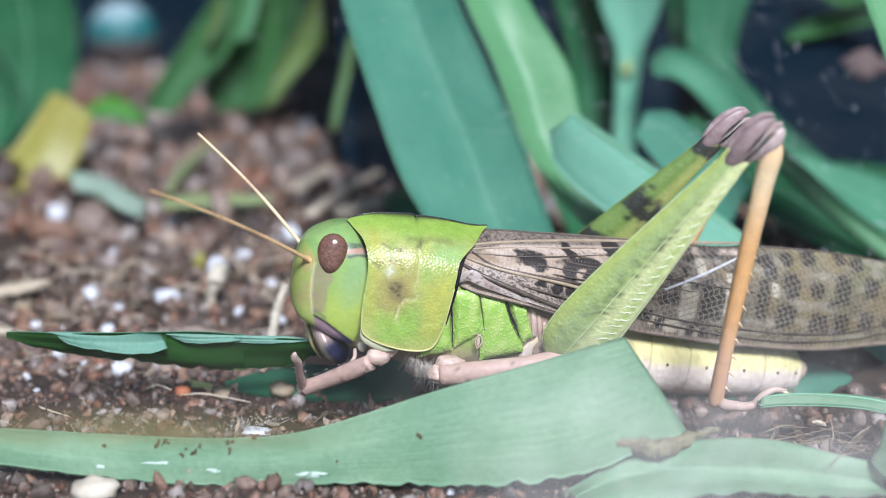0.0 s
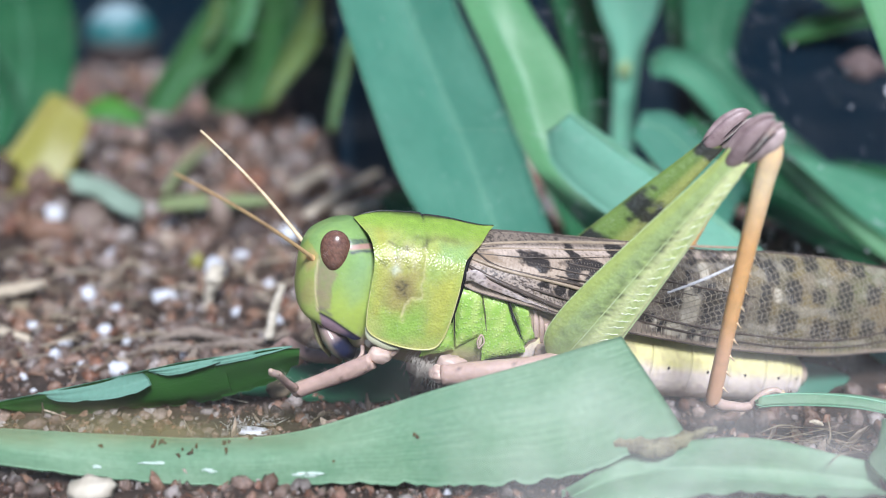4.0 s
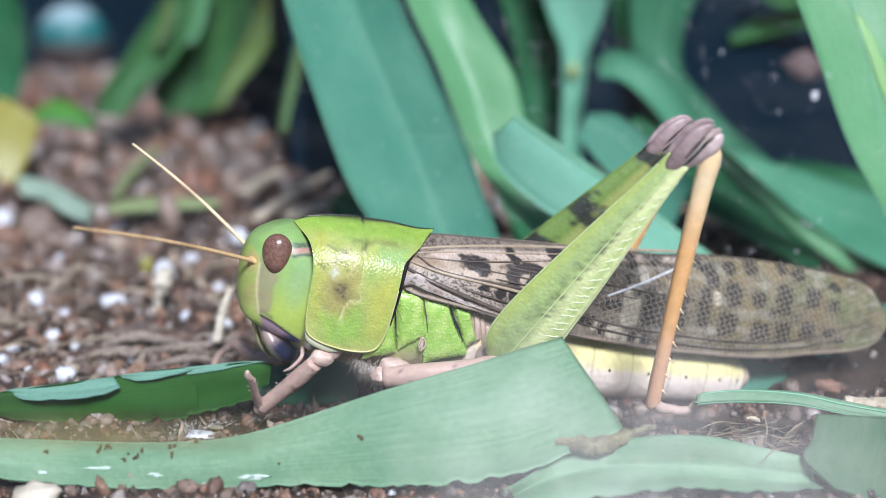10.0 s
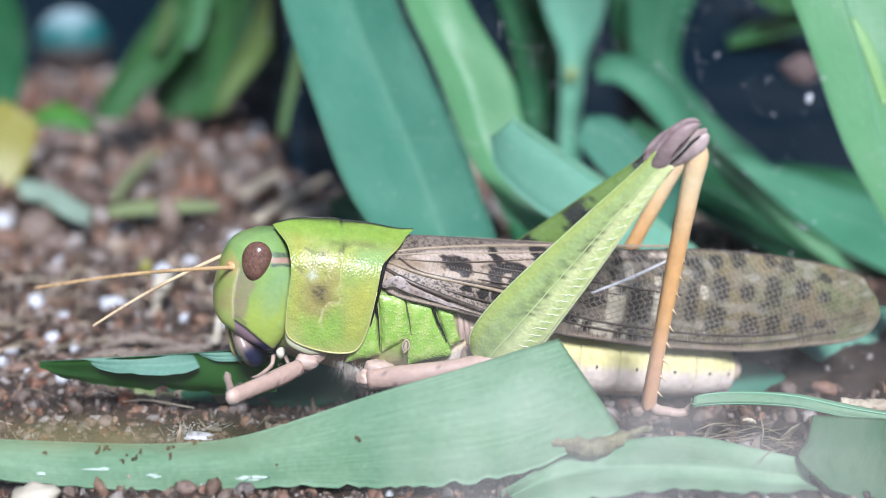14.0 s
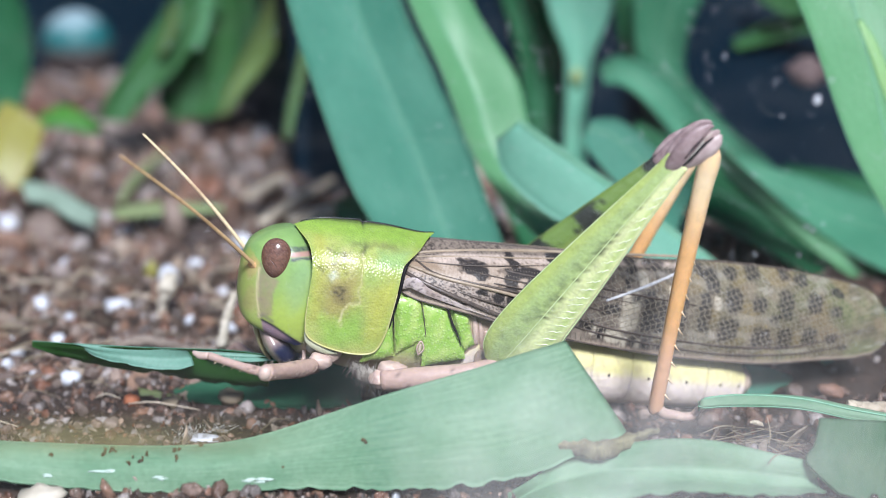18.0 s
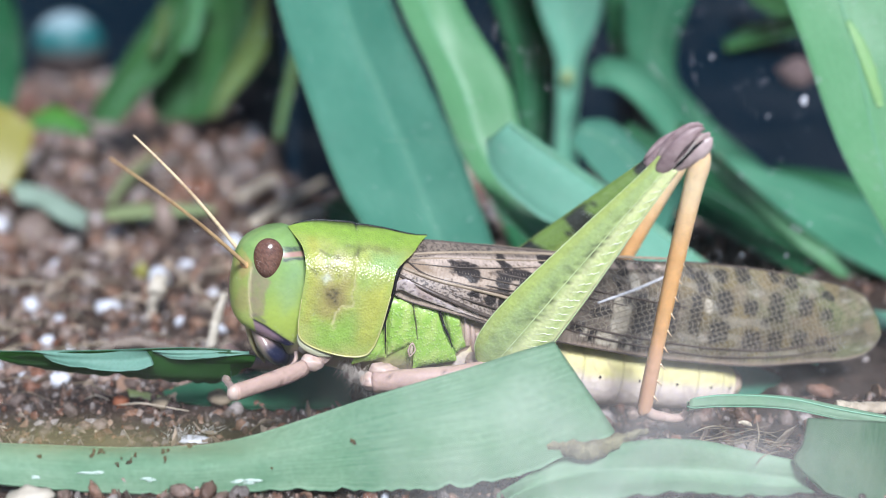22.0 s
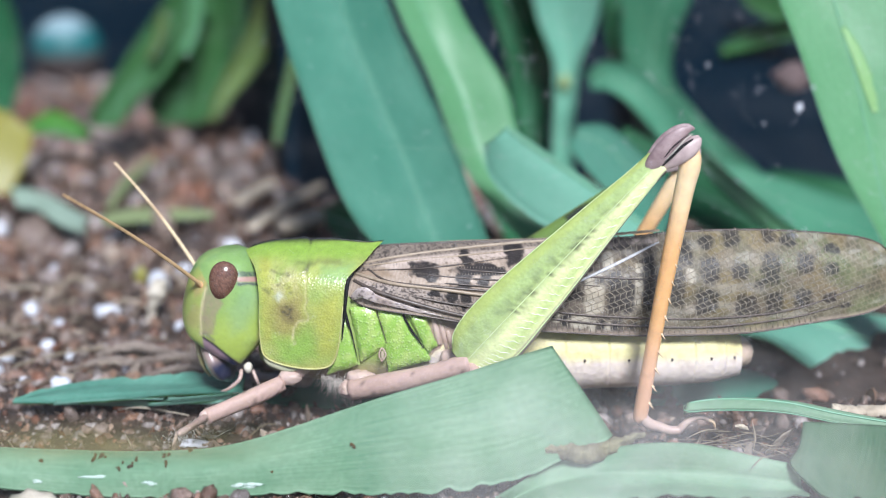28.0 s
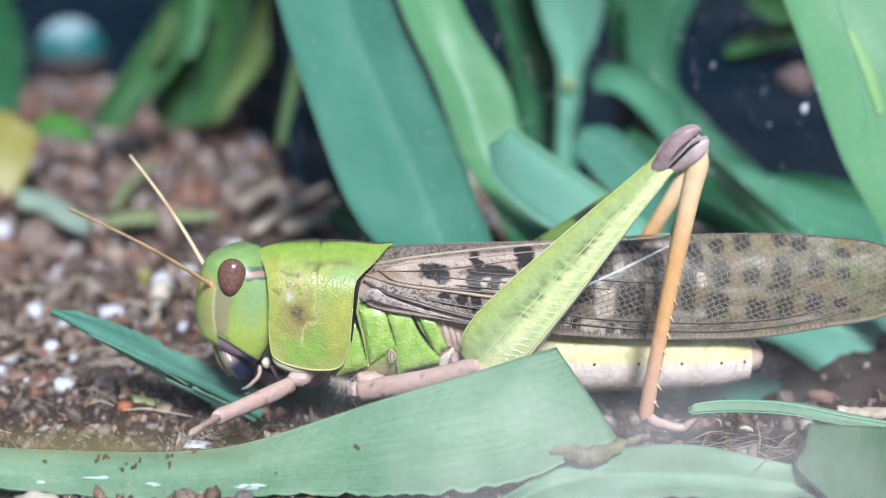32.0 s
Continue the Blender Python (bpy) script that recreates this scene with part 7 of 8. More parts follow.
for side in (-1, 1):
    pts = [(-8.99, -4.90, 3.91), (-5.53, -6.00, 4.97), (-2.06, -6.60, 6.02), (1.46, -7.00, 7.20)]
    part("middle_femur", tube("middle_femur", [(x, -side * y, z) for x, y, z in pts], [0.95, 0.98, 0.86, 0.92], M_SOFT, 30, 16, 0.9, fleck), locust, "pinkish middle thigh")
    pts = [(1.46, -7.00, 7.10), (2.66, -9.00, 5.48), (3.69, -10.00, 3.05)]
    part("middle_tibia", tube("middle_tibia", [(x, -side * y, z) for x, y, z in pts], [0.55, 0.45, 0.4], M_SOFT, 20, 12, 0.9, fleck), locust, "pinkish middle shin")
pts = [(-16.31, 4.60, 1.27), (-18.85, 7.00, 0.48), (-20.80, 9.00, 0.93)]
part("fore_femur", tube("fore_femur", pts, [0.6, 0.62, 0.5], M_SOFT, 20, 12, 0.9, fleck), locust, "pinkish front thigh")
part("fore_tibia", tube("fore_tibia", [(-20.80, 9.00, 0.93), (-21.88, 10.00, -0.65), (-22.53, 10.00, -2.49)], [0.4, 0.35, 0.3], M_SOFT, 20, 12, 0.9, fleck), locust, "pinkish front shin")


# ---------------- movement ----------------
def motions():
    walk(locust, [
        (0, pose(0.00213, 0, -0.00036, 0, 9.19, 13.45)),
        (1, pose(0.00214, 0, -0.00039, 0, 9.71, 13.47)),
        (2, pose(0.00232, 0, -0.00039, 0, 9.86, 13.43)),
        (3, pose(0.00245, 0, -0.00047, 0, 9.92, 13.36)),
        (3.5, pose(0.00243, 0, -0.00046, 0, 10.15, 13.41)),
        (5.5, pose(0.00243, 0, -0.00053, 0, 10.00, 12.72)),
        (6, pose(0.00240, 0, -0.00052, 0, 10.02, 12.86)),
        (7, pose(0.00241, 0, -0.00058, 0, 10.14, 13.01)),
        (8, pose(0.00235, 0, -0.00055, 0, 10.42, 12.85)),
        (9, pose(0.00238, 0, -0.00062, 0, 10.41, 12.77)),
        (9.5, pose(0.00233, 0, -0.00072, 0, 9.84, 12.25)),
        (10, pose(0.00232, 0, -0.00061, 0, 10.28, 11.93)),
        (10.5, pose(0.00066, 0, -0.00027, 0, 8.54, 8.77)),
        (11, pose(0.00070, 0, -0.00023, 0, 7.13, 8.72)),
        (11.5, pose(0.00168, 0, -0.00031, 0, 8.22, 10.82)),
        (12, pose(0.00146, 0, -0.00033, 0, 8.11, 10.60)),
        (13, pose(0.00155, 0, -0.00046, 0, 8.15, 10.45)),
        (14, pose(0.00155, 0, -0.00042, 0, 8.26, 10.43)),
        (14.5, pose(0.00151, 0, -0.00049, 0, 8.43, 10.71)),
        (16.5, pose(0.00173, 0, -0.00050, 0, 9.30, 10.54)),
        (17, pose(0.00184, 0, -0.00055, 0, 9.73, 10.72)),
        (18, pose(0.00195, 0, -0.00059, 0, 10.12, 10.75)),
        (19, pose(0.00203, 0, -0.00064, 0, 10.11, 10.83)),
        (20, pose(0.00204, 0, -0.00066, 0, 10.11, 10.87)),
        (21, pose(0.00208, 0, -0.00066, 0, 10.20, 10.90)),
        (22, pose(0.00211, 0, -0.00070, 0, 10.36, 10.86)),
        (23, pose(0.00208, 0, -0.00068, 0, 10.56, 10.99)),
        (24, pose(0.00215, 0, -0.00072, 0, 10.42, 10.97)),
        (25, pose(0.00198, 0, -0.00068, 0, 10.45, 11.10)),
        (25.5, pose(0.00197, 0, -0.00069, 0, 10.32, 11.07)),
        (27.5, pose(0.00104, 0, -0.00002, 0, -0.88, -0.00)),
        (28, pose(0.00203, 0, -0.00004, 0, 0.11, -0.00)),
        (29, pose(0.00209, 0, -0.00003, 0, -0.26, 0.00)),
        (30, pose(0.00202, 0, -0.00016, 0, 0.13, -0.00)),
        (31, pose(0.00197, 0, -0.00014, 0, 0.06, -0.00)),
        (31.5, pose(0.00216, 0, -0.00013, 0, 0.10, -0.00)),
        (32, pose(0.00247, 0, -0.00012, 0, 0.48, -0.00))])
    walk(shield, [
        (0, pose(0.00045, 0.00000, 0.00000, 0.00, -0.00, 0.00)),
        (1, pose(0.00046, 0.00000, 0.00003, 0.00, -0.00, 0.00)),
        (2, pose(0.00054, 0.00000, 0.00003, 0.00, -0.00, 0.00)),
        (3, pose(0.00064, 0.00000, 0.00003, 0.00, -0.00, 0.00)),
        (3.5, pose(0.00072, 0.00000, 0.00006, 0.00, -0.00, 0.00)),
        (5.5, pose(0.00062, 0.00000, 0.00001, 0.00, -0.00, 0.00)),
        (6, pose(0.00061, 0.00000, 0.00005, 0.00, -0.00, 0.00)),
        (7, pose(0.00064, 0.00000, 0.00008, 0.00, -0.00, 0.00)),
        (8, pose(0.00071, 0.00000, 0.00009, 0.00, -0.00, 0.00)),
        (9, pose(0.00058, 0.00000, 0.00003, 0.00, -0.00, 0.00)),
        (9.5, pose(0.00038, 0.00000, 0.00009, 0.00, -0.00, 0.00)),
        (10, pose(0.00047, 0.00000, 0.00009, 0.00, -0.00, 0.00)),
        (10.5, pose(0.00065, 0.00000, 0.00022, 0.00, -0.00, 0.00)),
        (11, pose(-0.00030, 0.00000, 0.00040, 0.00, -0.00, 0.00)),
        (11.5, pose(0.00004, 0.00000, 0.00027, 0.00, -0.00, 0.00)),
        (12, pose(0.00011, 0.00000, 0.00021, 0.00, -0.00, 0.00)),
        (13, pose(0.00015, 0.00000, 0.00022, 0.00, -0.00, 0.00)),
        (14, pose(0.00020, 0.00000, 0.00022, 0.00, -0.00, 0.00)),
        (14.5, pose(0.00015, 0.00000, 0.00021, 0.00, -0.00, 0.00)),
        (16.5, pose(0.00020, 0.00000, 0.00015, 0.00, -0.00, 0.00)),
        (17, pose(0.00031, 0.00000, 0.00018, 0.00, -0.00, 0.00)),
        (18, pose(0.00055, 0.00000, 0.00016, 0.00, -0.00, 0.00)),
        (19, pose(0.00062, 0.00000, 0.00017, 0.00, -0.00, 0.00)),
        (20, pose(0.00062, 0.00000, 0.00017, 0.00, -0.00, 0.00)),
        (21, pose(0.00069, 0.00000, 0.00017, 0.00, -0.00, 0.00)),
        (22, pose(0.00069, 0.00000, 0.00011, 0.00, -0.00, 0.00)),
        (23, pose(0.00075, 0.00000, 0.00012, 0.00, -0.00, 0.00)),
        (24, pose(0.00074, 0.00000, 0.00019, 0.00, -0.00, 0.00)),
        (25, pose(0.00074, 0.00000, 0.00018, 0.00, -0.00, 0.00)),
        (25.5, pose(0.00069, 0.00000, 0.00015, 0.00, -0.00, 0.00)),
        (27.5, pose(0.00000, 0.00000, 0.00000, 0.00, -0.00, 0.00)),
        (28, pose(0.00000, 0.00000, 0.00000, 0.00, -0.00, 0.00)),
        (29, pose(0.00000, 0.00000, 0.00000, 0.00, -0.00, 0.00)),
        (30, pose(0.00000, 0.00000, 0.00000, 0.00, -0.00, 0.00)),
        (31, pose(0.00000, 0.00000, 0.00000, 0.00, -0.00, 0.00)),
        (31.5, pose(0.00000, 0.00000, 0.00000, 0.00, -0.00, 0.00)),
        (32, pose(0.00000, 0.00000, 0.00000, 0.00, -0.00, 0.00))])
    walk(head, [
        (0, pose(-0.01576, 0.00000, 0.00916, 0.00, -12.79, -12.78)),
        (1, pose(-0.01588, 0.00000, 0.00907, 0.00, -13.71, -12.80)),
        (2, pose(-0.01581, 0.00000, 0.00928, 0.00, -14.26, -12.75)),
        (3, pose(-0.01564, 0.00000, 0.00942, 0.00, -15.72, -12.70)),
        (3.5, pose(-0.01559, 0.00000, 0.00940, 0.00, -16.19, -12.74)),
        (5.5, pose(-0.01559, 0.00000, 0.00950, 0.00, -16.97, -12.08)),
        (6, pose(-0.01558, 0.00000, 0.00956, 0.00, -17.22, -12.22)),
        (7, pose(-0.01555, 0.00000, 0.00952, 0.00, -17.34, -12.36)),
        (8, pose(-0.01557, 0.00000, 0.00940, 0.00, -15.62, -12.21)),
        (9, pose(-0.01563, 0.00000, 0.00948, 0.00, -16.21, -12.13)),
        (9.5, pose(-0.01587, 0.00000, 0.00914, 0.00, -12.74, -11.64)),
        (10, pose(-0.01582, 0.00000, 0.00941, 0.00, -14.88, -11.34)),
        (10.5, pose(-0.01668, 0.00000, 0.00941, 0.00, -6.94, -8.33)),
        (11, pose(-0.01720, 0.00000, 0.00866, 0.00, -4.33, -8.28)),
        (11.5, pose(-0.01707, 0.00000, 0.00910, 0.00, -3.62, -10.28)),
        (12, pose(-0.01672, 0.00000, 0.00889, 0.00, -5.11, -10.07)),
        (13, pose(-0.01662, 0.00000, 0.00894, 0.00, -7.05, -9.93)),
        (14, pose(-0.01653, 0.00000, 0.00894, 0.00, -7.76, -9.91)),
        (14.5, pose(-0.01638, 0.00000, 0.00896, 0.00, -9.03, -10.17)),
        (16.5, pose(-0.01612, 0.00000, 0.00913, 0.00, -13.90, -10.01)),
        (17, pose(-0.01599, 0.00000, 0.00919, 0.00, -15.33, -10.19)),
        (18, pose(-0.01574, 0.00000, 0.00942, 0.00, -16.22, -10.22)),
        (19, pose(-0.01572, 0.00000, 0.00961, 0.00, -16.91, -10.29)),
        (20, pose(-0.01571, 0.00000, 0.00956, 0.00, -15.91, -10.33)),
        (21, pose(-0.01571, 0.00000, 0.00963, 0.00, -16.10, -10.35)),
        (22, pose(-0.01570, 0.00000, 0.00956, 0.00, -16.36, -10.32)),
        (23, pose(-0.01565, 0.00000, 0.00962, 0.00, -16.46, -10.44)),
        (24, pose(-0.01580, 0.00000, 0.00965, 0.00, -15.52, -10.43)),
        (25, pose(-0.01576, 0.00000, 0.00958, 0.00, -15.68, -10.54)),
        (25.5, pose(-0.01574, 0.00000, 0.00959, 0.00, -15.62, -10.51)),
        (27.5, pose(-0.01850, 0.00000, 0.00877, 0.00, -5.02, 0.00)),
        (28, pose(-0.01821, 0.00000, 0.00916, 0.00, -0.11, 0.00)),
        (29, pose(-0.01841, 0.00000, 0.00926, 0.00, -0.14, -0.00)),
        (30, pose(-0.01828, 0.00000, 0.00915, 0.00, -0.93, 0.00)),
        (31, pose(-0.01821, 0.00000, 0.00913, 0.00, -1.66, 0.00)),
        (31.5, pose(-0.01836, 0.00000, 0.00921, 0.00, -3.95, 0.00)),
        (32, pose(-0.01783, 0.00000, 0.00969, 0.00, -6.58, 0.00))])
    walk(near_antenna, [
        (0, pose(-0.00383, -0.00290, 0.00378, 149.43, -30.38, -130.57)),
        (1, pose(-0.00383, -0.00290, 0.00378, 138.81, -33.13, -121.99)),
        (2, pose(-0.00383, -0.00290, 0.00378, 137.50, -33.35, -120.96)),
        (3, pose(-0.00383, -0.00290, 0.00378, 133.73, -34.95, -118.72)),
        (3.5, pose(-0.00383, -0.00290, 0.00378, 136.34, -35.19, -121.13)),
        (5.5, pose(-0.00383, -0.00290, 0.00378, 137.47, -36.79, -123.15)),
        (6, pose(-0.00383, -0.00290, 0.00378, 138.06, -37.13, -123.89)),
        (7, pose(-0.00383, -0.00290, 0.00378, 138.04, -37.57, -124.14)),
        (8, pose(-0.00383, -0.00290, 0.00378, 137.26, -36.09, -122.52)),
        (9, pose(-0.00383, -0.00290, 0.00378, 138.31, -36.63, -123.82)),
        (9.5, pose(-0.00383, -0.00290, 0.00378, 135.89, -33.23, -119.48)),
        (10, pose(-0.00383, -0.00290, 0.00378, 159.60, -21.86, -135.04)),
        (10.5, pose(-0.00383, -0.00290, 0.00378, -169.62, 7.33, -124.86)),
        (11, pose(-0.00383, -0.00290, 0.00378, -149.48, 14.76, -113.37)),
        (11.5, pose(-0.00383, -0.00290, 0.00378, -151.14, 23.72, -126.12)),
        (12, pose(-0.00383, -0.00290, 0.00378, -158.09, 18.27, -127.92)),
        (13, pose(-0.00383, -0.00290, 0.00378, -178.70, 1.29, -134.60)),
        (14, pose(-0.00383, -0.00290, 0.00378, 177.03, -3.76, -141.66)),
        (14.5, pose(-0.00383, -0.00290, 0.00378, 168.85, -13.18, -139.16)),
        (16.5, pose(-0.00383, -0.00290, 0.00378, 148.43, -36.91, -134.34)),
        (17, pose(-0.00383, -0.00290, 0.00378, 129.44, -41.06, -118.38)),
        (18, pose(-0.00383, -0.00290, 0.00378, 134.92, -43.83, -124.62)),
        (19, pose(-0.00383, -0.00290, 0.00378, 134.90, -43.46, -124.43)),
        (20, pose(-0.00383, -0.00290, 0.00378, 135.36, -42.42, -124.33)),
        (21, pose(-0.00383, -0.00290, 0.00378, 135.64, -42.20, -124.48)),
        (22, pose(-0.00383, -0.00290, 0.00378, 135.40, -42.86, -124.60)),
        (23, pose(-0.00383, -0.00290, 0.00378, 135.03, -42.80, -124.22)),
        (24, pose(-0.00383, -0.00290, 0.00378, 136.86, -42.01, -125.53)),
        (25, pose(-0.00383, -0.00290, 0.00378, 136.22, -42.16, -125.01)),
        (25.5, pose(-0.00383, -0.00290, 0.00378, 137.01, -42.36, -125.86)),
        (27.5, pose(-0.00383, -0.00290, 0.00378, 116.67, -39.75, -107.80)),
        (28, pose(-0.00383, -0.00290, 0.00378, 140.84, -37.76, -126.94)),
        (29, pose(-0.00383, -0.00290, 0.00378, 138.56, -35.02, -123.02)),
        (30, pose(-0.00383, -0.00290, 0.00378, 137.45, -36.52, -122.96)),
        (31, pose(-0.00383, -0.00290, 0.00378, 136.28, -38.18, -122.87)),
        (31.5, pose(-0.00383, -0.00290, 0.00378, 133.75, -38.45, -120.77)),
        (32, pose(-0.00383, -0.00290, 0.00378, 136.33, -36.98, -122.21))])
    walk(far_antenna, [
        (0, pose(-0.00496, 0.00120, 0.00408, -166.02, -47.60, 161.37)),
        (1, pose(-0.00496, 0.00120, 0.00408, -165.79, -51.27, 162.02)),
        (2, pose(-0.00496, 0.00120, 0.00408, -162.41, -48.66, 157.11)),
        (3, pose(-0.00496, 0.00120, 0.00408, -158.97, -48.78, 152.93)),
        (3.5, pose(-0.00496, 0.00120, 0.00408, -163.91, -50.36, 159.47)),
        (5.5, pose(-0.00496, 0.00120, 0.00408, -166.95, -53.39, 163.89)),
        (6, pose(-0.00496, 0.00120, 0.00408, -168.61, -54.29, 166.06)),
        (7, pose(-0.00496, 0.00120, 0.00408, 176.06, -57.49, -175.33)),
        (8, pose(-0.00496, 0.00120, 0.00408, -171.85, -53.61, 169.91)),
        (9, pose(-0.00496, 0.00120, 0.00408, -171.45, -54.20, 169.49)),
        (9.5, pose(-0.00496, 0.00120, 0.00408, -166.98, -48.95, 162.95)),
        (10, pose(-0.00496, 0.00120, 0.00408, -170.15, -45.16, 166.24)),
        (10.5, pose(-0.00496, 0.00120, 0.00408, 173.01, 31.70, 166.87)),
        (11, pose(-0.00496, 0.00120, 0.00408, 172.77, 56.58, 171.35)),
        (11.5, pose(-0.00496, 0.00120, 0.00408, -176.91, 53.97, -176.18)),
        (12, pose(-0.00496, 0.00120, 0.00408, 179.98, 44.86, 179.97)),
        (13, pose(-0.00496, 0.00120, 0.00408, -169.69, 29.70, -159.83)),
        (14, pose(-0.00496, 0.00120, 0.00408, -177.68, 28.01, -175.07)),
        (14.5, pose(-0.00496, 0.00120, 0.00408, 178.98, 11.31, 174.80)),
        (16.5, pose(-0.00496, 0.00120, 0.00408, -168.34, -48.10, 164.50)),
        (17, pose(-0.00496, 0.00120, 0.00408, 176.38, -57.43, -175.71)),
        (18, pose(-0.00496, 0.00120, 0.00408, 175.76, -57.38, -174.96)),
        (19, pose(-0.00496, 0.00120, 0.00408, 175.58, -57.04, -174.73)),
        (20, pose(-0.00496, 0.00120, 0.00408, 175.62, -55.74, -174.71)),
        (21, pose(-0.00496, 0.00120, 0.00408, 175.39, -55.73, -174.42)),
        (22, pose(-0.00496, 0.00120, 0.00408, 175.41, -56.72, -174.51)),
        (23, pose(-0.00496, 0.00120, 0.00408, 175.58, -56.53, -174.71)),
        (24, pose(-0.00496, 0.00120, 0.00408, 175.42, -55.00, -174.42)),
        (25, pose(-0.00496, 0.00120, 0.00408, 175.38, -55.35, -174.39)),
        (25.5, pose(-0.00496, 0.00120, 0.00408, 175.30, -55.18, -174.29)),
        (27.5, pose(-0.00496, 0.00120, 0.00408, -152.41, -51.23, 146.17)),
        (28, pose(-0.00496, 0.00120, 0.00408, -155.28, -39.91, 144.34)),
        (29, pose(-0.00496, 0.00120, 0.00408, -153.84, -37.74, 141.25)),
        (30, pose(-0.00496, 0.00120, 0.00408, -148.72, -42.40, 137.99)),
        (31, pose(-0.00496, 0.00120, 0.00408, -143.92, -48.16, 135.64)),
        (31.5, pose(-0.00496, 0.00120, 0.00408, -142.90, -49.96, 135.35)),
        (32, pose(-0.00496, 0.00120, 0.00408, -146.86, -49.43, 139.32))])
    walk(near_femur, [
        (0, pose(0.00099, -0.00660, 0.00757, 49.23, -58.82, -53.58)),
        (1, pose(0.00099, -0.00660, 0.00757, 51.12, -59.04, -55.34)),
        (2, pose(0.00099, -0.00660, 0.00757, 52.29, -58.95, -56.48)),
        (3, pose(0.00099, -0.00660, 0.00757, 51.56, -59.26, -55.70)),
        (3.5, pose(0.00099, -0.00660, 0.00757, 52.08, -59.48, -56.13)),
        (5.5, pose(0.00099, -0.00660, 0.00757, 47.61, -59.69, -51.76)),
        (6, pose(0.00099, -0.00660, 0.00757, 47.69, -59.78, -51.81)),
        (7, pose(0.00099, -0.00660, 0.00757, 47.58, -59.82, -51.69)),
        (8, pose(0.00099, -0.00660, 0.00757, 47.50, -59.81, -51.62)),
        (9, pose(0.00099, -0.00660, 0.00757, 45.44, -60.00, -49.54)),
        (9.5, pose(0.00099, -0.00660, 0.00757, 43.16, -60.06, -47.26)),
        (10, pose(0.00099, -0.00660, 0.00757, 42.95, -60.09, -47.04)),
        (10.5, pose(0.00099, -0.00660, 0.00757, 29.20, -58.93, -33.12)),
        (11, pose(0.00099, -0.00660, 0.00757, 21.77, -57.25, -25.40)),
        (11.5, pose(0.00099, -0.00660, 0.00757, 33.76, -58.29, -38.16)),
        (12, pose(0.00099, -0.00660, 0.00757, 34.43, -58.26, -38.87)),
        (13, pose(0.00099, -0.00660, 0.00757, 33.40, -58.56, -37.70)),
        (14, pose(0.00099, -0.00660, 0.00757, 33.86, -58.70, -38.15)),
        (14.5, pose(0.00099, -0.00660, 0.00757, 33.77, -59.02, -37.95)),
        (16.5, pose(0.00099, -0.00660, 0.00757, 34.79, -59.94, -38.76)),
        (17, pose(0.00099, -0.00660, 0.00757, 35.78, -60.44, -39.64)),
        (18, pose(0.00099, -0.00660, 0.00757, 35.65, -60.93, -39.37)),
        (19, pose(0.00099, -0.00660, 0.00757, 37.23, -60.94, -41.00)),
        (20, pose(0.00099, -0.00660, 0.00757, 37.39, -60.92, -41.17)),
        (21, pose(0.00099, -0.00660, 0.00757, 36.36, -60.94, -40.10)),
        (22, pose(0.00099, -0.00660, 0.00757, 36.65, -60.97, -40.40)),
        (23, pose(0.00099, -0.00660, 0.00757, 36.18, -61.16, -39.86)),
        (24, pose(0.00099, -0.00660, 0.00757, 38.15, -61.05, -41.92)),
        (25, pose(0.00099, -0.00660, 0.00757, 36.57, -61.22, -40.24)),
        (25.5, pose(0.00099, -0.00660, 0.00757, 37.19, -61.01, -40.94)),
        (27.5, pose(0.00161, -0.00660, 0.00757, -0.03, -47.09, 0.04)),
        (28, pose(0.00161, -0.00660, 0.00757, 3.37, -48.98, -4.46)),
        (29, pose(0.00161, -0.00660, 0.00757, 3.74, -48.81, -4.96)),
        (30, pose(0.00161, -0.00660, 0.00757, 2.55, -49.17, -3.36)),
        (31, pose(0.00161, -0.00660, 0.00757, 7.23, -49.88, -9.43)),
        (31.5, pose(0.00161, -0.00660, 0.00757, 9.45, -50.38, -12.19)),
        (32, pose(0.00161, -0.00660, 0.00757, 9.03, -50.63, -11.61))])
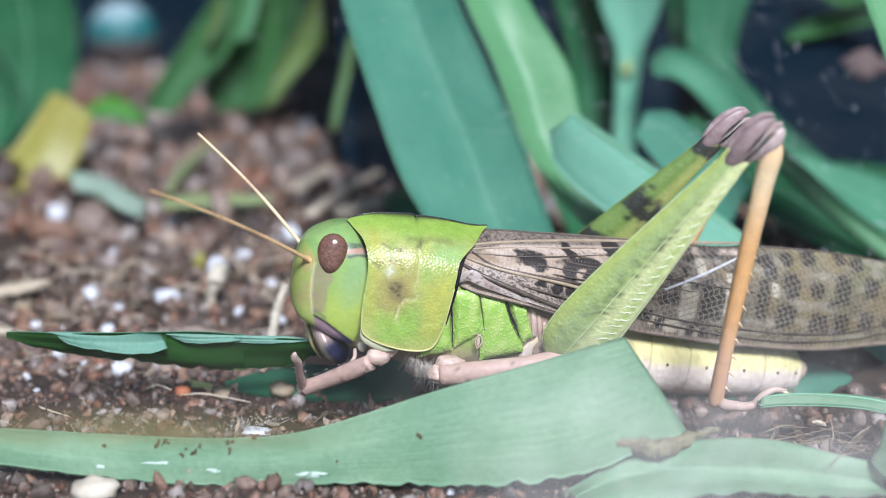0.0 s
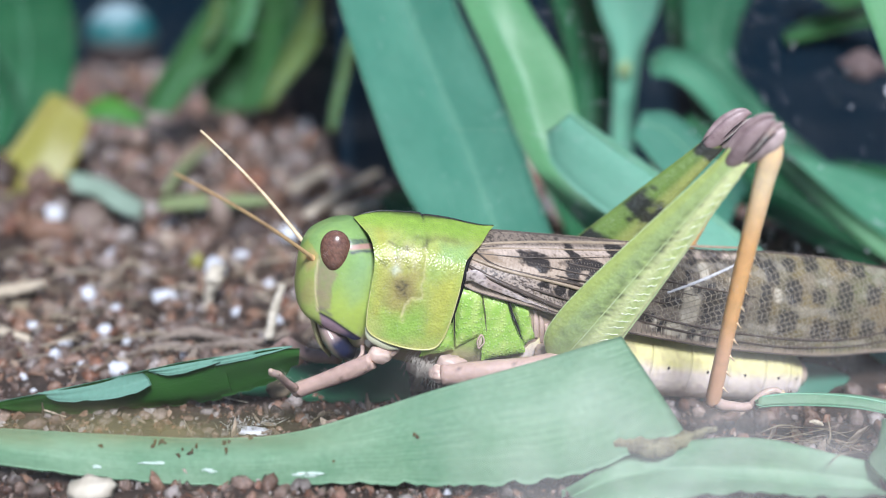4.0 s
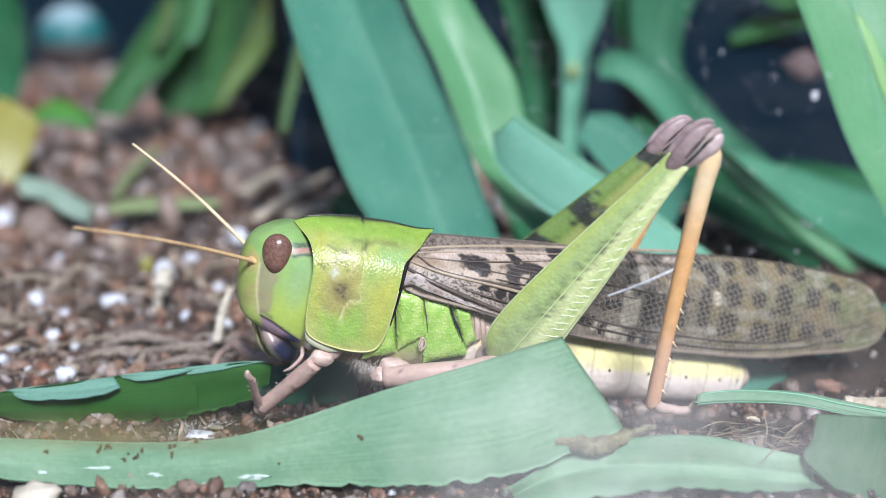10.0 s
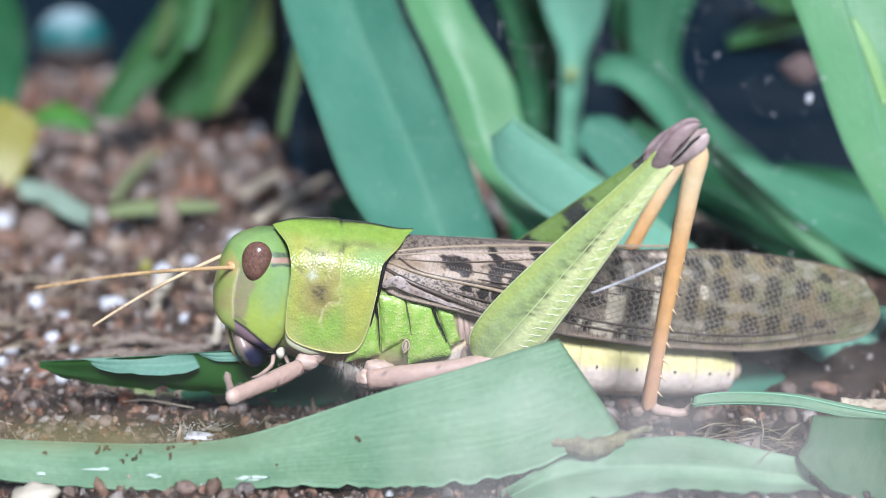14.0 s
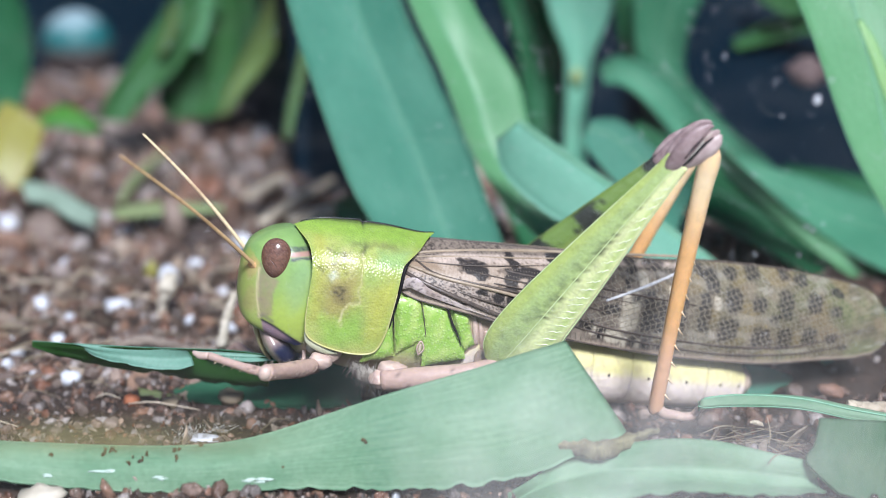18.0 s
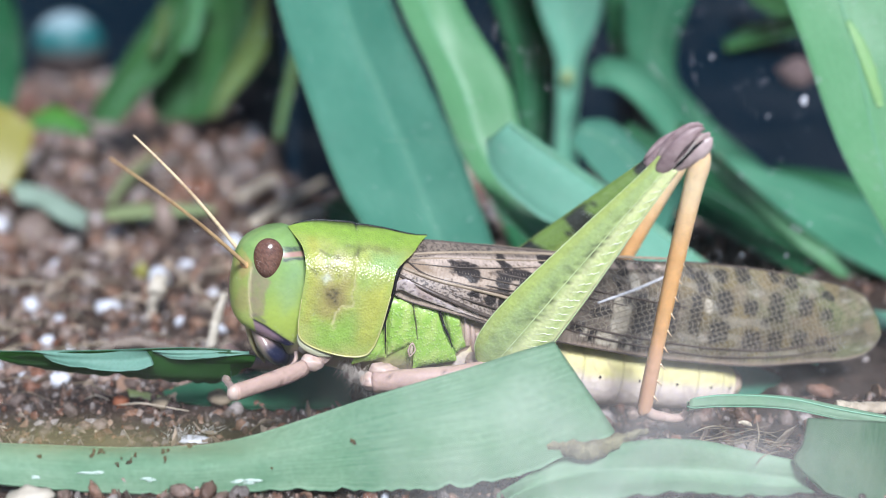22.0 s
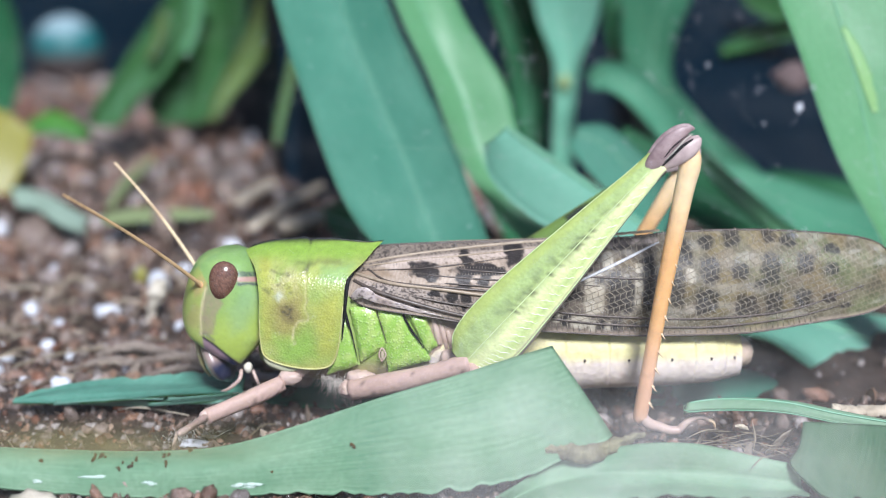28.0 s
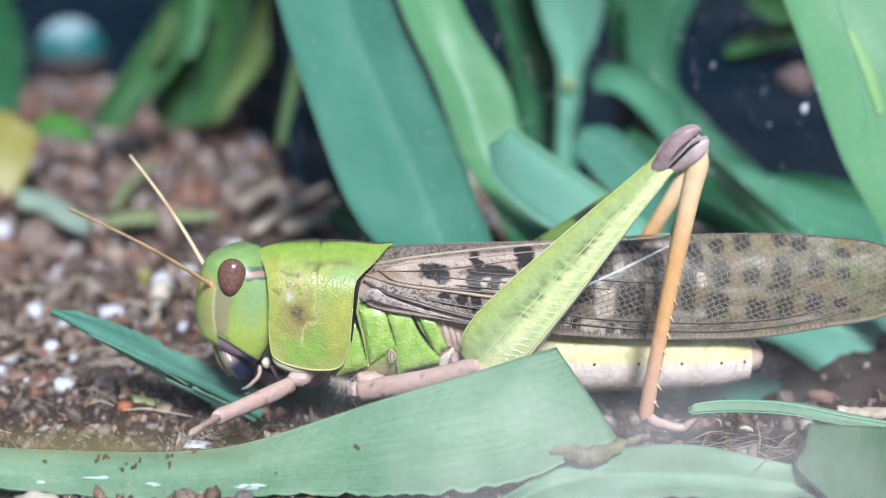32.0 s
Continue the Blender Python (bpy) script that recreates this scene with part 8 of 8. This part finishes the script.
    walk(near_tibia, [
        (0, pose(0.00950, -0.01769, 0.02999, 58.37, 72.50, 59.20)),
        (1, pose(0.00910, -0.01787, 0.03005, 56.89, 71.81, 57.84)),
        (2, pose(0.00890, -0.01805, 0.03003, 57.49, 71.37, 58.49)),
        (3, pose(0.00899, -0.01784, 0.03010, 58.25, 71.86, 59.17)),
        (3.5, pose(0.00885, -0.01783, 0.03016, 57.39, 71.78, 58.34)),
        (5.5, pose(0.00963, -0.01715, 0.03020, 59.78, 73.32, 60.49)),
        (6, pose(0.00960, -0.01713, 0.03023, 59.32, 73.41, 60.03)),
        (7, pose(0.00961, -0.01711, 0.03024, 59.56, 73.53, 60.25)),
        (8, pose(0.00963, -0.01710, 0.03023, 59.25, 73.42, 59.95)),
        (9, pose(0.00995, -0.01673, 0.03028, 60.43, 74.36, 61.02)),
        (9.5, pose(0.01033, -0.01636, 0.03029, 61.07, 75.04, 61.59)),
        (10, pose(0.01036, -0.01632, 0.03030, 61.01, 74.96, 61.53)),
        (10.5, pose(0.01280, -0.01411, 0.03002, 53.99, 78.09, 54.34)),
        (11, pose(0.01428, -0.01279, 0.02960, 60.66, 82.06, 60.72)),
        (11.5, pose(0.01229, -0.01525, 0.02986, 65.12, 77.62, 65.36)),
        (12, pose(0.01219, -0.01539, 0.02985, 62.65, 76.99, 62.97)),
        (13, pose(0.01228, -0.01509, 0.02992, 63.13, 77.57, 63.41)),
        (14, pose(0.01217, -0.01515, 0.02996, 62.34, 77.38, 62.64)),
        (14.5, pose(0.01210, -0.01503, 0.03004, 61.07, 77.68, 61.37)),
        (16.5, pose(0.01170, -0.01495, 0.03026, 59.81, 77.52, 60.14)),
        (17, pose(0.01142, -0.01498, 0.03038, 58.87, 77.39, 59.22)),
        (18, pose(0.01130, -0.01481, 0.03049, 58.36, 77.71, 58.70)),
        (19, pose(0.01106, -0.01509, 0.03049, 58.52, 77.08, 58.91)),
        (20, pose(0.01105, -0.01512, 0.03049, 58.61, 77.01, 58.99)),
        (21, pose(0.01120, -0.01494, 0.03049, 59.47, 77.56, 59.80)),
        (22, pose(0.01114, -0.01498, 0.03050, 59.66, 77.42, 60.01)),
        (23, pose(0.01116, -0.01484, 0.03054, 58.96, 77.76, 59.28)),
        (24, pose(0.01090, -0.01521, 0.03052, 59.14, 76.84, 59.53)),
        (25, pose(0.01109, -0.01489, 0.03055, 57.60, 77.60, 57.95)),
        (25.5, pose(0.01105, -0.01506, 0.03051, 58.05, 77.21, 58.44)),
        (27.5, pose(0.01996, -0.00659, 0.02668, -171.27, 84.02, -171.23)),
        (28, pose(0.01926, -0.00795, 0.02727, 162.47, 83.16, 162.35)),
        (29, pose(0.01930, -0.00811, 0.02721, 160.38, 82.88, 160.24)),
        (30, pose(0.01921, -0.00761, 0.02732, 168.22, 83.45, 168.14)),
        (31, pose(0.01877, -0.00939, 0.02754, 135.69, 82.62, 135.45)),
        (31.5, pose(0.01844, -0.01016, 0.02768, 126.25, 81.60, 125.95)),
        (32, pose(0.01839, -0.00998, 0.02776, 131.06, 81.54, 130.75))])
    walk(far_femur, [
        (0, pose(0.00161, 0.00660, 0.00757, 15.72, -53.42, -19.32)),
        (1, pose(0.00161, 0.00660, 0.00757, 15.62, -53.63, -19.15)),
        (2, pose(0.00161, 0.00660, 0.00757, 15.51, -53.85, -18.98)),
        (3, pose(0.00161, 0.00660, 0.00757, 15.41, -54.06, -18.80)),
        (3.5, pose(0.00161, 0.00660, 0.00757, 15.36, -54.17, -18.72)),
        (5.5, pose(0.00161, 0.00660, 0.00757, 15.15, -54.59, -18.38)),
        (6, pose(0.00161, 0.00660, 0.00757, 15.10, -54.70, -18.29)),
        (7, pose(0.00161, 0.00660, 0.00757, 14.67, -54.41, -17.84)),
        (8, pose(0.00161, 0.00660, 0.00757, 14.25, -54.11, -17.40)),
        (9, pose(0.00161, 0.00660, 0.00757, 13.82, -53.82, -16.95)),
        (9.5, pose(0.00161, 0.00660, 0.00757, 13.81, -53.58, -16.98)),
        (10, pose(0.00161, 0.00660, 0.00757, 13.74, -53.79, -16.86)),
        (10.5, pose(0.00161, 0.00660, 0.00757, 9.43, -51.56, -11.97)),
        (11, pose(0.00161, 0.00660, 0.00757, 9.33, -48.76, -12.32)),
        (11.5, pose(0.00161, 0.00660, 0.00757, 11.78, -50.22, -15.18)),
        (12, pose(0.00161, 0.00660, 0.00757, 11.51, -49.88, -14.91)),
        (13, pose(0.00161, 0.00660, 0.00757, 11.43, -49.32, -14.93)),
        (14, pose(0.00161, 0.00660, 0.00757, 11.64, -48.99, -15.27)),
        (14.5, pose(0.00161, 0.00660, 0.00757, 11.86, -49.24, -15.50)),
        (16.5, pose(0.00161, 0.00660, 0.00757, 12.33, -50.60, -15.80)),
        (17, pose(0.00161, 0.00660, 0.00757, 12.73, -51.17, -16.17)),
        (18, pose(0.00161, 0.00660, 0.00757, 12.98, -51.76, -16.36)),
        (19, pose(0.00161, 0.00660, 0.00757, 13.03, -51.86, -16.39)),
        (20, pose(0.00161, 0.00660, 0.00757, 12.89, -52.16, -16.17)),
        (21, pose(0.00161, 0.00660, 0.00757, 12.93, -51.96, -16.25)),
        (22, pose(0.00161, 0.00660, 0.00757, 13.04, -51.76, -16.43)),
        (23, pose(0.00161, 0.00660, 0.00757, 13.27, -51.84, -16.69)),
        (24, pose(0.00161, 0.00660, 0.00757, 13.21, -51.93, -16.60)),
        (25, pose(0.00161, 0.00660, 0.00757, 13.33, -51.60, -16.82)),
        (25.5, pose(0.00161, 0.00660, 0.00757, 13.27, -51.60, -16.75)),
        (27.5, pose(0.00161, 0.00660, 0.00757, 1.86, -38.46, -2.99)),
        (28, pose(0.00161, 0.00660, 0.00757, 2.27, -39.42, -3.57)),
        (29, pose(0.00161, 0.00660, 0.00757, 2.25, -39.16, -3.56)),
        (30, pose(0.00161, 0.00660, 0.00757, 2.40, -39.37, -3.78)),
        (31, pose(0.00161, 0.00660, 0.00757, 2.39, -39.34, -3.77)),
        (31.5, pose(0.00161, 0.00660, 0.00757, 2.36, -39.69, -3.69)),
        (32, pose(0.00161, 0.00660, 0.00757, 2.32, -40.56, -3.57))])
    walk(far_tibia, [
        (0, pose(0.01685, 0.00131, 0.02861, 129.64, 76.37, 128.84)),
        (1, pose(0.01679, 0.00138, 0.02867, 129.91, 76.43, 129.12)),
        (2, pose(0.01673, 0.00145, 0.02873, 130.18, 76.48, 129.39)),
        (3, pose(0.01667, 0.00152, 0.02878, 130.45, 76.54, 129.67)),
        (3.5, pose(0.01664, 0.00155, 0.02881, 130.59, 76.57, 129.81)),
        (5.5, pose(0.01652, 0.00169, 0.02893, 131.13, 76.68, 130.36)),
        (6, pose(0.01649, 0.00173, 0.02896, 131.27, 76.71, 130.50)),
        (7, pose(0.01663, 0.00181, 0.02888, 132.86, 76.53, 132.07)),
        (8, pose(0.01678, 0.00189, 0.02880, 134.46, 76.35, 133.64)),
        (9, pose(0.01692, 0.00197, 0.02872, 136.05, 76.17, 135.21)),
        (9.5, pose(0.01700, 0.00194, 0.02865, 135.65, 75.82, 134.77)),
        (10, pose(0.01694, 0.00200, 0.02871, 135.35, 75.89, 134.47)),
        (10.5, pose(0.01807, 0.00314, 0.02808, 137.97, 77.34, 137.27)),
        (11, pose(0.01901, 0.00283, 0.02724, 141.54, 75.10, 140.58)),
        (11.5, pose(0.01831, 0.00211, 0.02769, 139.58, 74.55, 138.54)),
        (12, pose(0.01845, 0.00215, 0.02759, 139.50, 74.61, 138.47)),
        (13, pose(0.01864, 0.00210, 0.02742, 140.68, 73.75, 139.53)),
        (14, pose(0.01872, 0.00197, 0.02732, 140.38, 73.36, 139.17)),
        (14.5, pose(0.01862, 0.00192, 0.02740, 139.68, 73.63, 138.50)),
        (16.5, pose(0.01814, 0.00197, 0.02781, 138.38, 74.03, 137.26)),
        (17, pose(0.01791, 0.00192, 0.02797, 137.61, 74.18, 136.51)),
        (18, pose(0.01769, 0.00193, 0.02815, 137.06, 74.35, 135.98)),
        (19, pose(0.01766, 0.00193, 0.02818, 137.33, 74.28, 136.24)),
        (20, pose(0.01757, 0.00202, 0.02826, 137.41, 74.61, 136.37)),
        (21, pose(0.01763, 0.00198, 0.02821, 137.81, 74.33, 136.73)),
        (22, pose(0.01769, 0.00191, 0.02815, 137.97, 73.95, 136.83)),
        (23, pose(0.01764, 0.00184, 0.02817, 137.30, 74.03, 136.17)),
        (24, pose(0.01761, 0.00188, 0.02820, 137.67, 74.01, 136.54)),
        (25, pose(0.01771, 0.00178, 0.02810, 136.94, 74.04, 135.82)),
        (25.5, pose(0.01772, 0.00180, 0.02810, 137.01, 74.07, 135.89)),
        (27.5, pose(0.02263, 0.00552, 0.02376, 162.19, 65.43, 160.54)),
        (28, pose(0.02234, 0.00533, 0.02411, 162.65, 64.02, 160.84)),
        (29, pose(0.02242, 0.00533, 0.02401, 162.88, 63.77, 161.05)),
        (30, pose(0.02235, 0.00525, 0.02409, 162.34, 63.84, 160.47)),
        (31, pose(0.02236, 0.00526, 0.02408, 162.27, 63.94, 160.41)),
        (31.5, pose(0.02226, 0.00529, 0.02420, 162.57, 63.91, 160.73)),
        (32, pose(0.02201, 0.00535, 0.02451, 162.92, 64.06, 161.13))])
    walk(fore_femur, [
        (0, pose(-0.01512, -0.00460, 0.00446, 155.44, 34.74, 141.28)),
        (1, pose(-0.01512, -0.00460, 0.00446, 152.16, 37.46, 139.03)),
        (2, pose(-0.01512, -0.00460, 0.00446, 160.92, 35.71, 149.35)),
        (3, pose(-0.01512, -0.00460, 0.00446, 166.69, 33.32, 156.71)),
        (3.5, pose(-0.01512, -0.00460, 0.00446, 165.79, 33.94, 155.60)),
        (5.5, pose(-0.01512, -0.00460, 0.00446, 161.47, 35.54, 150.02)),
        (6, pose(-0.01512, -0.00460, 0.00446, 160.80, 35.37, 148.97)),
        (7, pose(-0.01512, -0.00460, 0.00446, 160.16, 34.84, 147.73)),
        (8, pose(-0.01512, -0.00460, 0.00446, 152.48, 37.09, 139.18)),
        (9, pose(-0.01512, -0.00460, 0.00446, 162.21, 35.69, 151.19)),
        (9.5, pose(-0.01512, -0.00460, 0.00446, 164.74, 40.65, 157.27)),
        (10, pose(-0.01512, -0.00460, 0.00446, 146.09, 50.15, 138.79)),
        (10.5, pose(-0.01512, -0.00460, 0.00446, 159.62, 59.55, 156.68)),
        (11, pose(-0.01512, -0.00460, 0.00446, 150.03, 56.96, 145.48)),
        (11.5, pose(-0.01512, -0.00460, 0.00446, 159.73, 39.46, 149.84)),
        (12, pose(-0.01512, -0.00460, 0.00446, 157.36, 39.47, 146.72)),
        (13, pose(-0.01512, -0.00460, 0.00446, -170.64, 9.01, -133.53)),
        (14, pose(-0.01512, -0.00460, 0.00446, -172.26, 9.51, -140.53)),
        (14.5, pose(-0.01512, -0.00460, 0.00446, -173.44, 7.80, -139.74)),
        (16.5, pose(-0.01512, -0.00460, 0.00446, -174.19, 7.17, -140.82)),
        (17, pose(-0.01512, -0.00460, 0.00446, -174.20, 7.34, -141.53)),
        (18, pose(-0.01512, -0.00460, 0.00446, 169.27, -8.51, -127.99)),
        (19, pose(-0.01512, -0.00460, 0.00446, 171.90, -7.60, -132.93)),
        (20, pose(-0.01512, -0.00460, 0.00446, 172.77, -7.62, -136.26)),
        (21, pose(-0.01512, -0.00460, 0.00446, -176.04, 5.14, -142.32)),
        (22, pose(-0.01512, -0.00460, 0.00446, -173.30, 9.46, -144.45)),
        (23, pose(-0.01512, -0.00460, 0.00446, -172.23, 11.61, -145.87)),
        (24, pose(-0.01512, -0.00460, 0.00446, 160.26, 40.07, 150.87)),
        (25, pose(-0.01512, -0.00460, 0.00446, -169.57, 10.86, -135.67)),
        (25.5, pose(-0.01512, -0.00460, 0.00446, -171.29, 8.65, -134.47)),
        (27.5, pose(-0.01512, -0.00460, 0.00446, -170.16, 12.55, -141.41)),
        (28, pose(-0.01512, -0.00460, 0.00446, -172.27, 12.84, -148.59)),
        (29, pose(-0.01512, -0.00460, 0.00446, -173.19, 13.22, -152.41)),
        (30, pose(-0.01512, -0.00460, 0.00446, -172.18, 12.45, -147.49)),
        (31, pose(-0.01512, -0.00460, 0.00446, -172.09, 12.67, -147.66)),
        (31.5, pose(-0.01512, -0.00460, 0.00446, -172.34, 10.42, -143.35)),
        (32, pose(-0.01512, -0.00460, 0.00446, -172.28, 9.86, -141.65))])
    walk(fore_tibia, [
        (0, pose(-0.01986, -0.00080, 0.00024, 118.82, -44.82, -111.20)),
        (1, pose(-0.01955, -0.00075, -0.00004, 125.72, -46.02, -117.36)),
        (2, pose(-0.02029, -0.00154, 0.00014, 126.25, -42.31, -116.27)),
        (3, pose(-0.02080, -0.00215, 0.00040, 127.08, -38.84, -115.36)),
        (3.5, pose(-0.02071, -0.00206, 0.00033, 136.59, -32.29, -119.45)),
        (5.5, pose(-0.02033, -0.00159, 0.00016, 145.28, -29.33, -125.26)),
        (6, pose(-0.02029, -0.00149, 0.00018, 147.70, -28.45, -127.00)),
        (7, pose(-0.02025, -0.00136, 0.00023, 154.87, -25.33, -132.36)),
        (8, pose(-0.01958, -0.00074, -0.00000, 161.53, -21.81, -138.06)),
        (9, pose(-0.02038, -0.00170, 0.00014, 141.92, -30.23, -122.73)),
        (9.5, pose(-0.02030, -0.00243, -0.00036, 141.56, -39.70, -128.83)),
        (10, pose(-0.01868, -0.00148, -0.00122, 123.91, -46.17, -115.87)),
        (10.5, pose(-0.01856, -0.00312, -0.00192, 157.91, -5.67, -103.69)),
        (11, pose(-0.01844, -0.00231, -0.00174, 157.60, -5.78, -103.74)),
        (11.5, pose(-0.02006, -0.00173, -0.00024, 162.47, -12.33, -124.05)),
        (12, pose(-0.01989, -0.00147, -0.00024, 162.57, -12.37, -124.30)),
        (13, pose(-0.02015, -0.00990, 0.00330, 144.23, 24.54, 119.96)),
        (14, pose(-0.02075, -0.00924, 0.00324, 136.79, 3.51, 93.73)),
        (14.5, pose(-0.02071, -0.00934, 0.00346, 132.42, 4.12, 93.76)),
        (16.5, pose(-0.02081, -0.00924, 0.00354, 127.65, 6.17, 94.74)),
        (17, pose(-0.02086, -0.00917, 0.00352, 125.64, 6.68, 94.76)),
        (18, pose(-0.01962, -0.01037, 0.00556, -179.92, -0.14, 149.44)),
        (19, pose(-0.02011, -0.00997, 0.00544, -179.61, -5.30, 175.81)),
        (20, pose(-0.02042, -0.00967, 0.00544, 173.58, 5.29, 129.30)),
        (21, pose(-0.02095, -0.00910, 0.00380, 156.22, 8.47, 108.48)),
        (22, pose(-0.02106, -0.00884, 0.00325, 117.79, 9.38, 94.91)),
        (23, pose(-0.02112, -0.00867, 0.00297, 144.90, 16.66, 112.20)),
        (24, pose(-0.02006, -0.00184, -0.00030, 131.52, -31.21, -114.64)),
        (25, pose(-0.02032, -0.00968, 0.00307, 40.31, 2.75, 86.76)),
        (25.5, pose(-0.02024, -0.00982, 0.00335, -5.31, -0.97, 79.63)),
        (27.5, pose(-0.02076, -0.00911, 0.00285, 127.05, -12.74, -99.45)),
        (28, pose(-0.02127, -0.00836, 0.00282, 123.93, -11.30, -97.51)),
        (29, pose(-0.02150, -0.00794, 0.00277, 122.88, -11.17, -97.14)),
        (30, pose(-0.02121, -0.00848, 0.00287, 121.97, -11.04, -96.81)),
        (31, pose(-0.02122, -0.00846, 0.00284, 120.45, -10.82, -96.30)),
        (31.5, pose(-0.02096, -0.00894, 0.00312, 124.60, -11.00, -97.50)),
        (32, pose(-0.02083, -0.00912, 0.00319, 129.00, -11.12, -98.88))])
    walk(bitten, [
        (0, pose(-0.02936, -0.00320, 0.00716, 28.0, 0.50, 0)),
        (1, pose(-0.02929, -0.00320, 0.00607, 28.0, -7.28, 0)),
        (2, pose(-0.02955, -0.00320, 0.00711, 28.0, -2.90, 0)),
        (3, pose(-0.03026, -0.00320, 0.00493, 27.0, -11.77, 0)),
        (6, pose(-0.03183, -0.00320, 0.00290, 3.0, -12.24, 0)),
        (7, pose(-0.03226, -0.00320, 0.00254, 2.0, -12.38, 0)),
        (8, pose(-0.03192, -0.00320, 0.00242, 2.0, -10.41, 0)),
        (9, pose(-0.03197, -0.00320, 0.00322, 4.0, -9.84, 0)),
        (10, pose(-0.02867, -0.00320, 0.00360, -2.0, -7.57, 0)),
        (11, pose(-0.02520, -0.00320, 0.00372, -8.0, -10.12, 0)),
        (12, pose(-0.02197, -0.00320, 0.00378, 16.0, -9.69, 0)),
        (13, pose(-0.02133, -0.00320, 0.00585, 2.0, -5.89, 0)),
        (14, pose(-0.02135, -0.00320, 0.00589, 15.0, -2.34, 0)),
        (17, pose(-0.02087, -0.00320, 0.00632, 31.0, 1.00, 0)),
        (18, pose(-0.02236, -0.00320, 0.00642, 31.0, 3.96, 0)),
        (19, pose(-0.02343, -0.00320, 0.00619, 32.0, -0.48, 0)),
        (20, pose(-0.02422, -0.00320, 0.00660, 32.0, 4.57, 0)),
        (21, pose(-0.02477, -0.00320, 0.00662, 30.0, 4.44, 0)),
        (22, pose(-0.02502, -0.00320, 0.00655, 31.0, 0.14, 0)),
        (23, pose(-0.02605, -0.00320, 0.00755, 30.0, 2.15, 0)),
        (24, pose(-0.02705, -0.00320, 0.00564, 27.0, -3.71, 0)),
        (25, pose(-0.02696, -0.00320, 0.00444, 23.0, -7.34, 0)),
        (25.5, pose(-0.02695, -0.00320, 0.00457, 25.0, -7.74, 0)),
        (26.5, pose(-0.02554, -0.00220, 0.00291, 70.0, 0.00, 0)),
        (27.5, pose(-0.02412, -0.00120, 0.00124, 98.0, 4.33, 0)),
        (28, pose(-0.02440, -0.00120, 0.00175, 98.0, -2.36, 0)),
        (28.5, pose(-0.02367, -0.00120, 0.00201, 98.0, 2.63, 0)),
        (29, pose(-0.02358, -0.00120, 0.00235, 98.0, 11.71, 0)),
        (29.2, pose(-0.02329, -0.00120, 0.00273, 98.0, 21.33, 0)),
        (29.5, pose(-0.02332, -0.00120, 0.00230, 98.0, 15.31, 0)),
        (30, pose(-0.02322, -0.00120, 0.00258, 98.0, 19.53, 0)),
        (30.4, pose(-0.02329, -0.00120, 0.00251, 98.0, 18.17, 0)),
        (30.8, pose(-0.02332, -0.00120, 0.00260, 98.0, 19.24, 0)),
        (31, pose(-0.02305, -0.00120, 0.00274, 98.0, 23.64, 0)),
        (31.2, pose(-0.02315, -0.00120, 0.00225, 98.0, 16.21, 0)),
        (31.4, pose(-0.02319, -0.00120, 0.00210, 98.0, 11.54, 0)),
        (31.8, pose(-0.02298, -0.00120, 0.00163, 98.0, 8.50, 0)),
        (32, pose(-0.02232, -0.00120, 0.00316, 98.0, 29.26, 0))])
    walk(stump, [(0, pose(0, 0, 0)), (10, pose(0, 0, 0)), (12, pose(-0.004, 0.0001, 0)), (25.5, pose(-0.005, 0.0001, 0)), (27.5, pose(-0.0075, -0.0005, 0)), (32, pose(-0.0085, -0.0005, 0))])
    walk(under, [(0, pose(0, 0, 0)), (25.5, pose(0, 0, 0)), (27.5, pose(0.0085, 0.001, -0.0002)), (32, pose(0.0085, 0.001, -0.0002))])


motions()
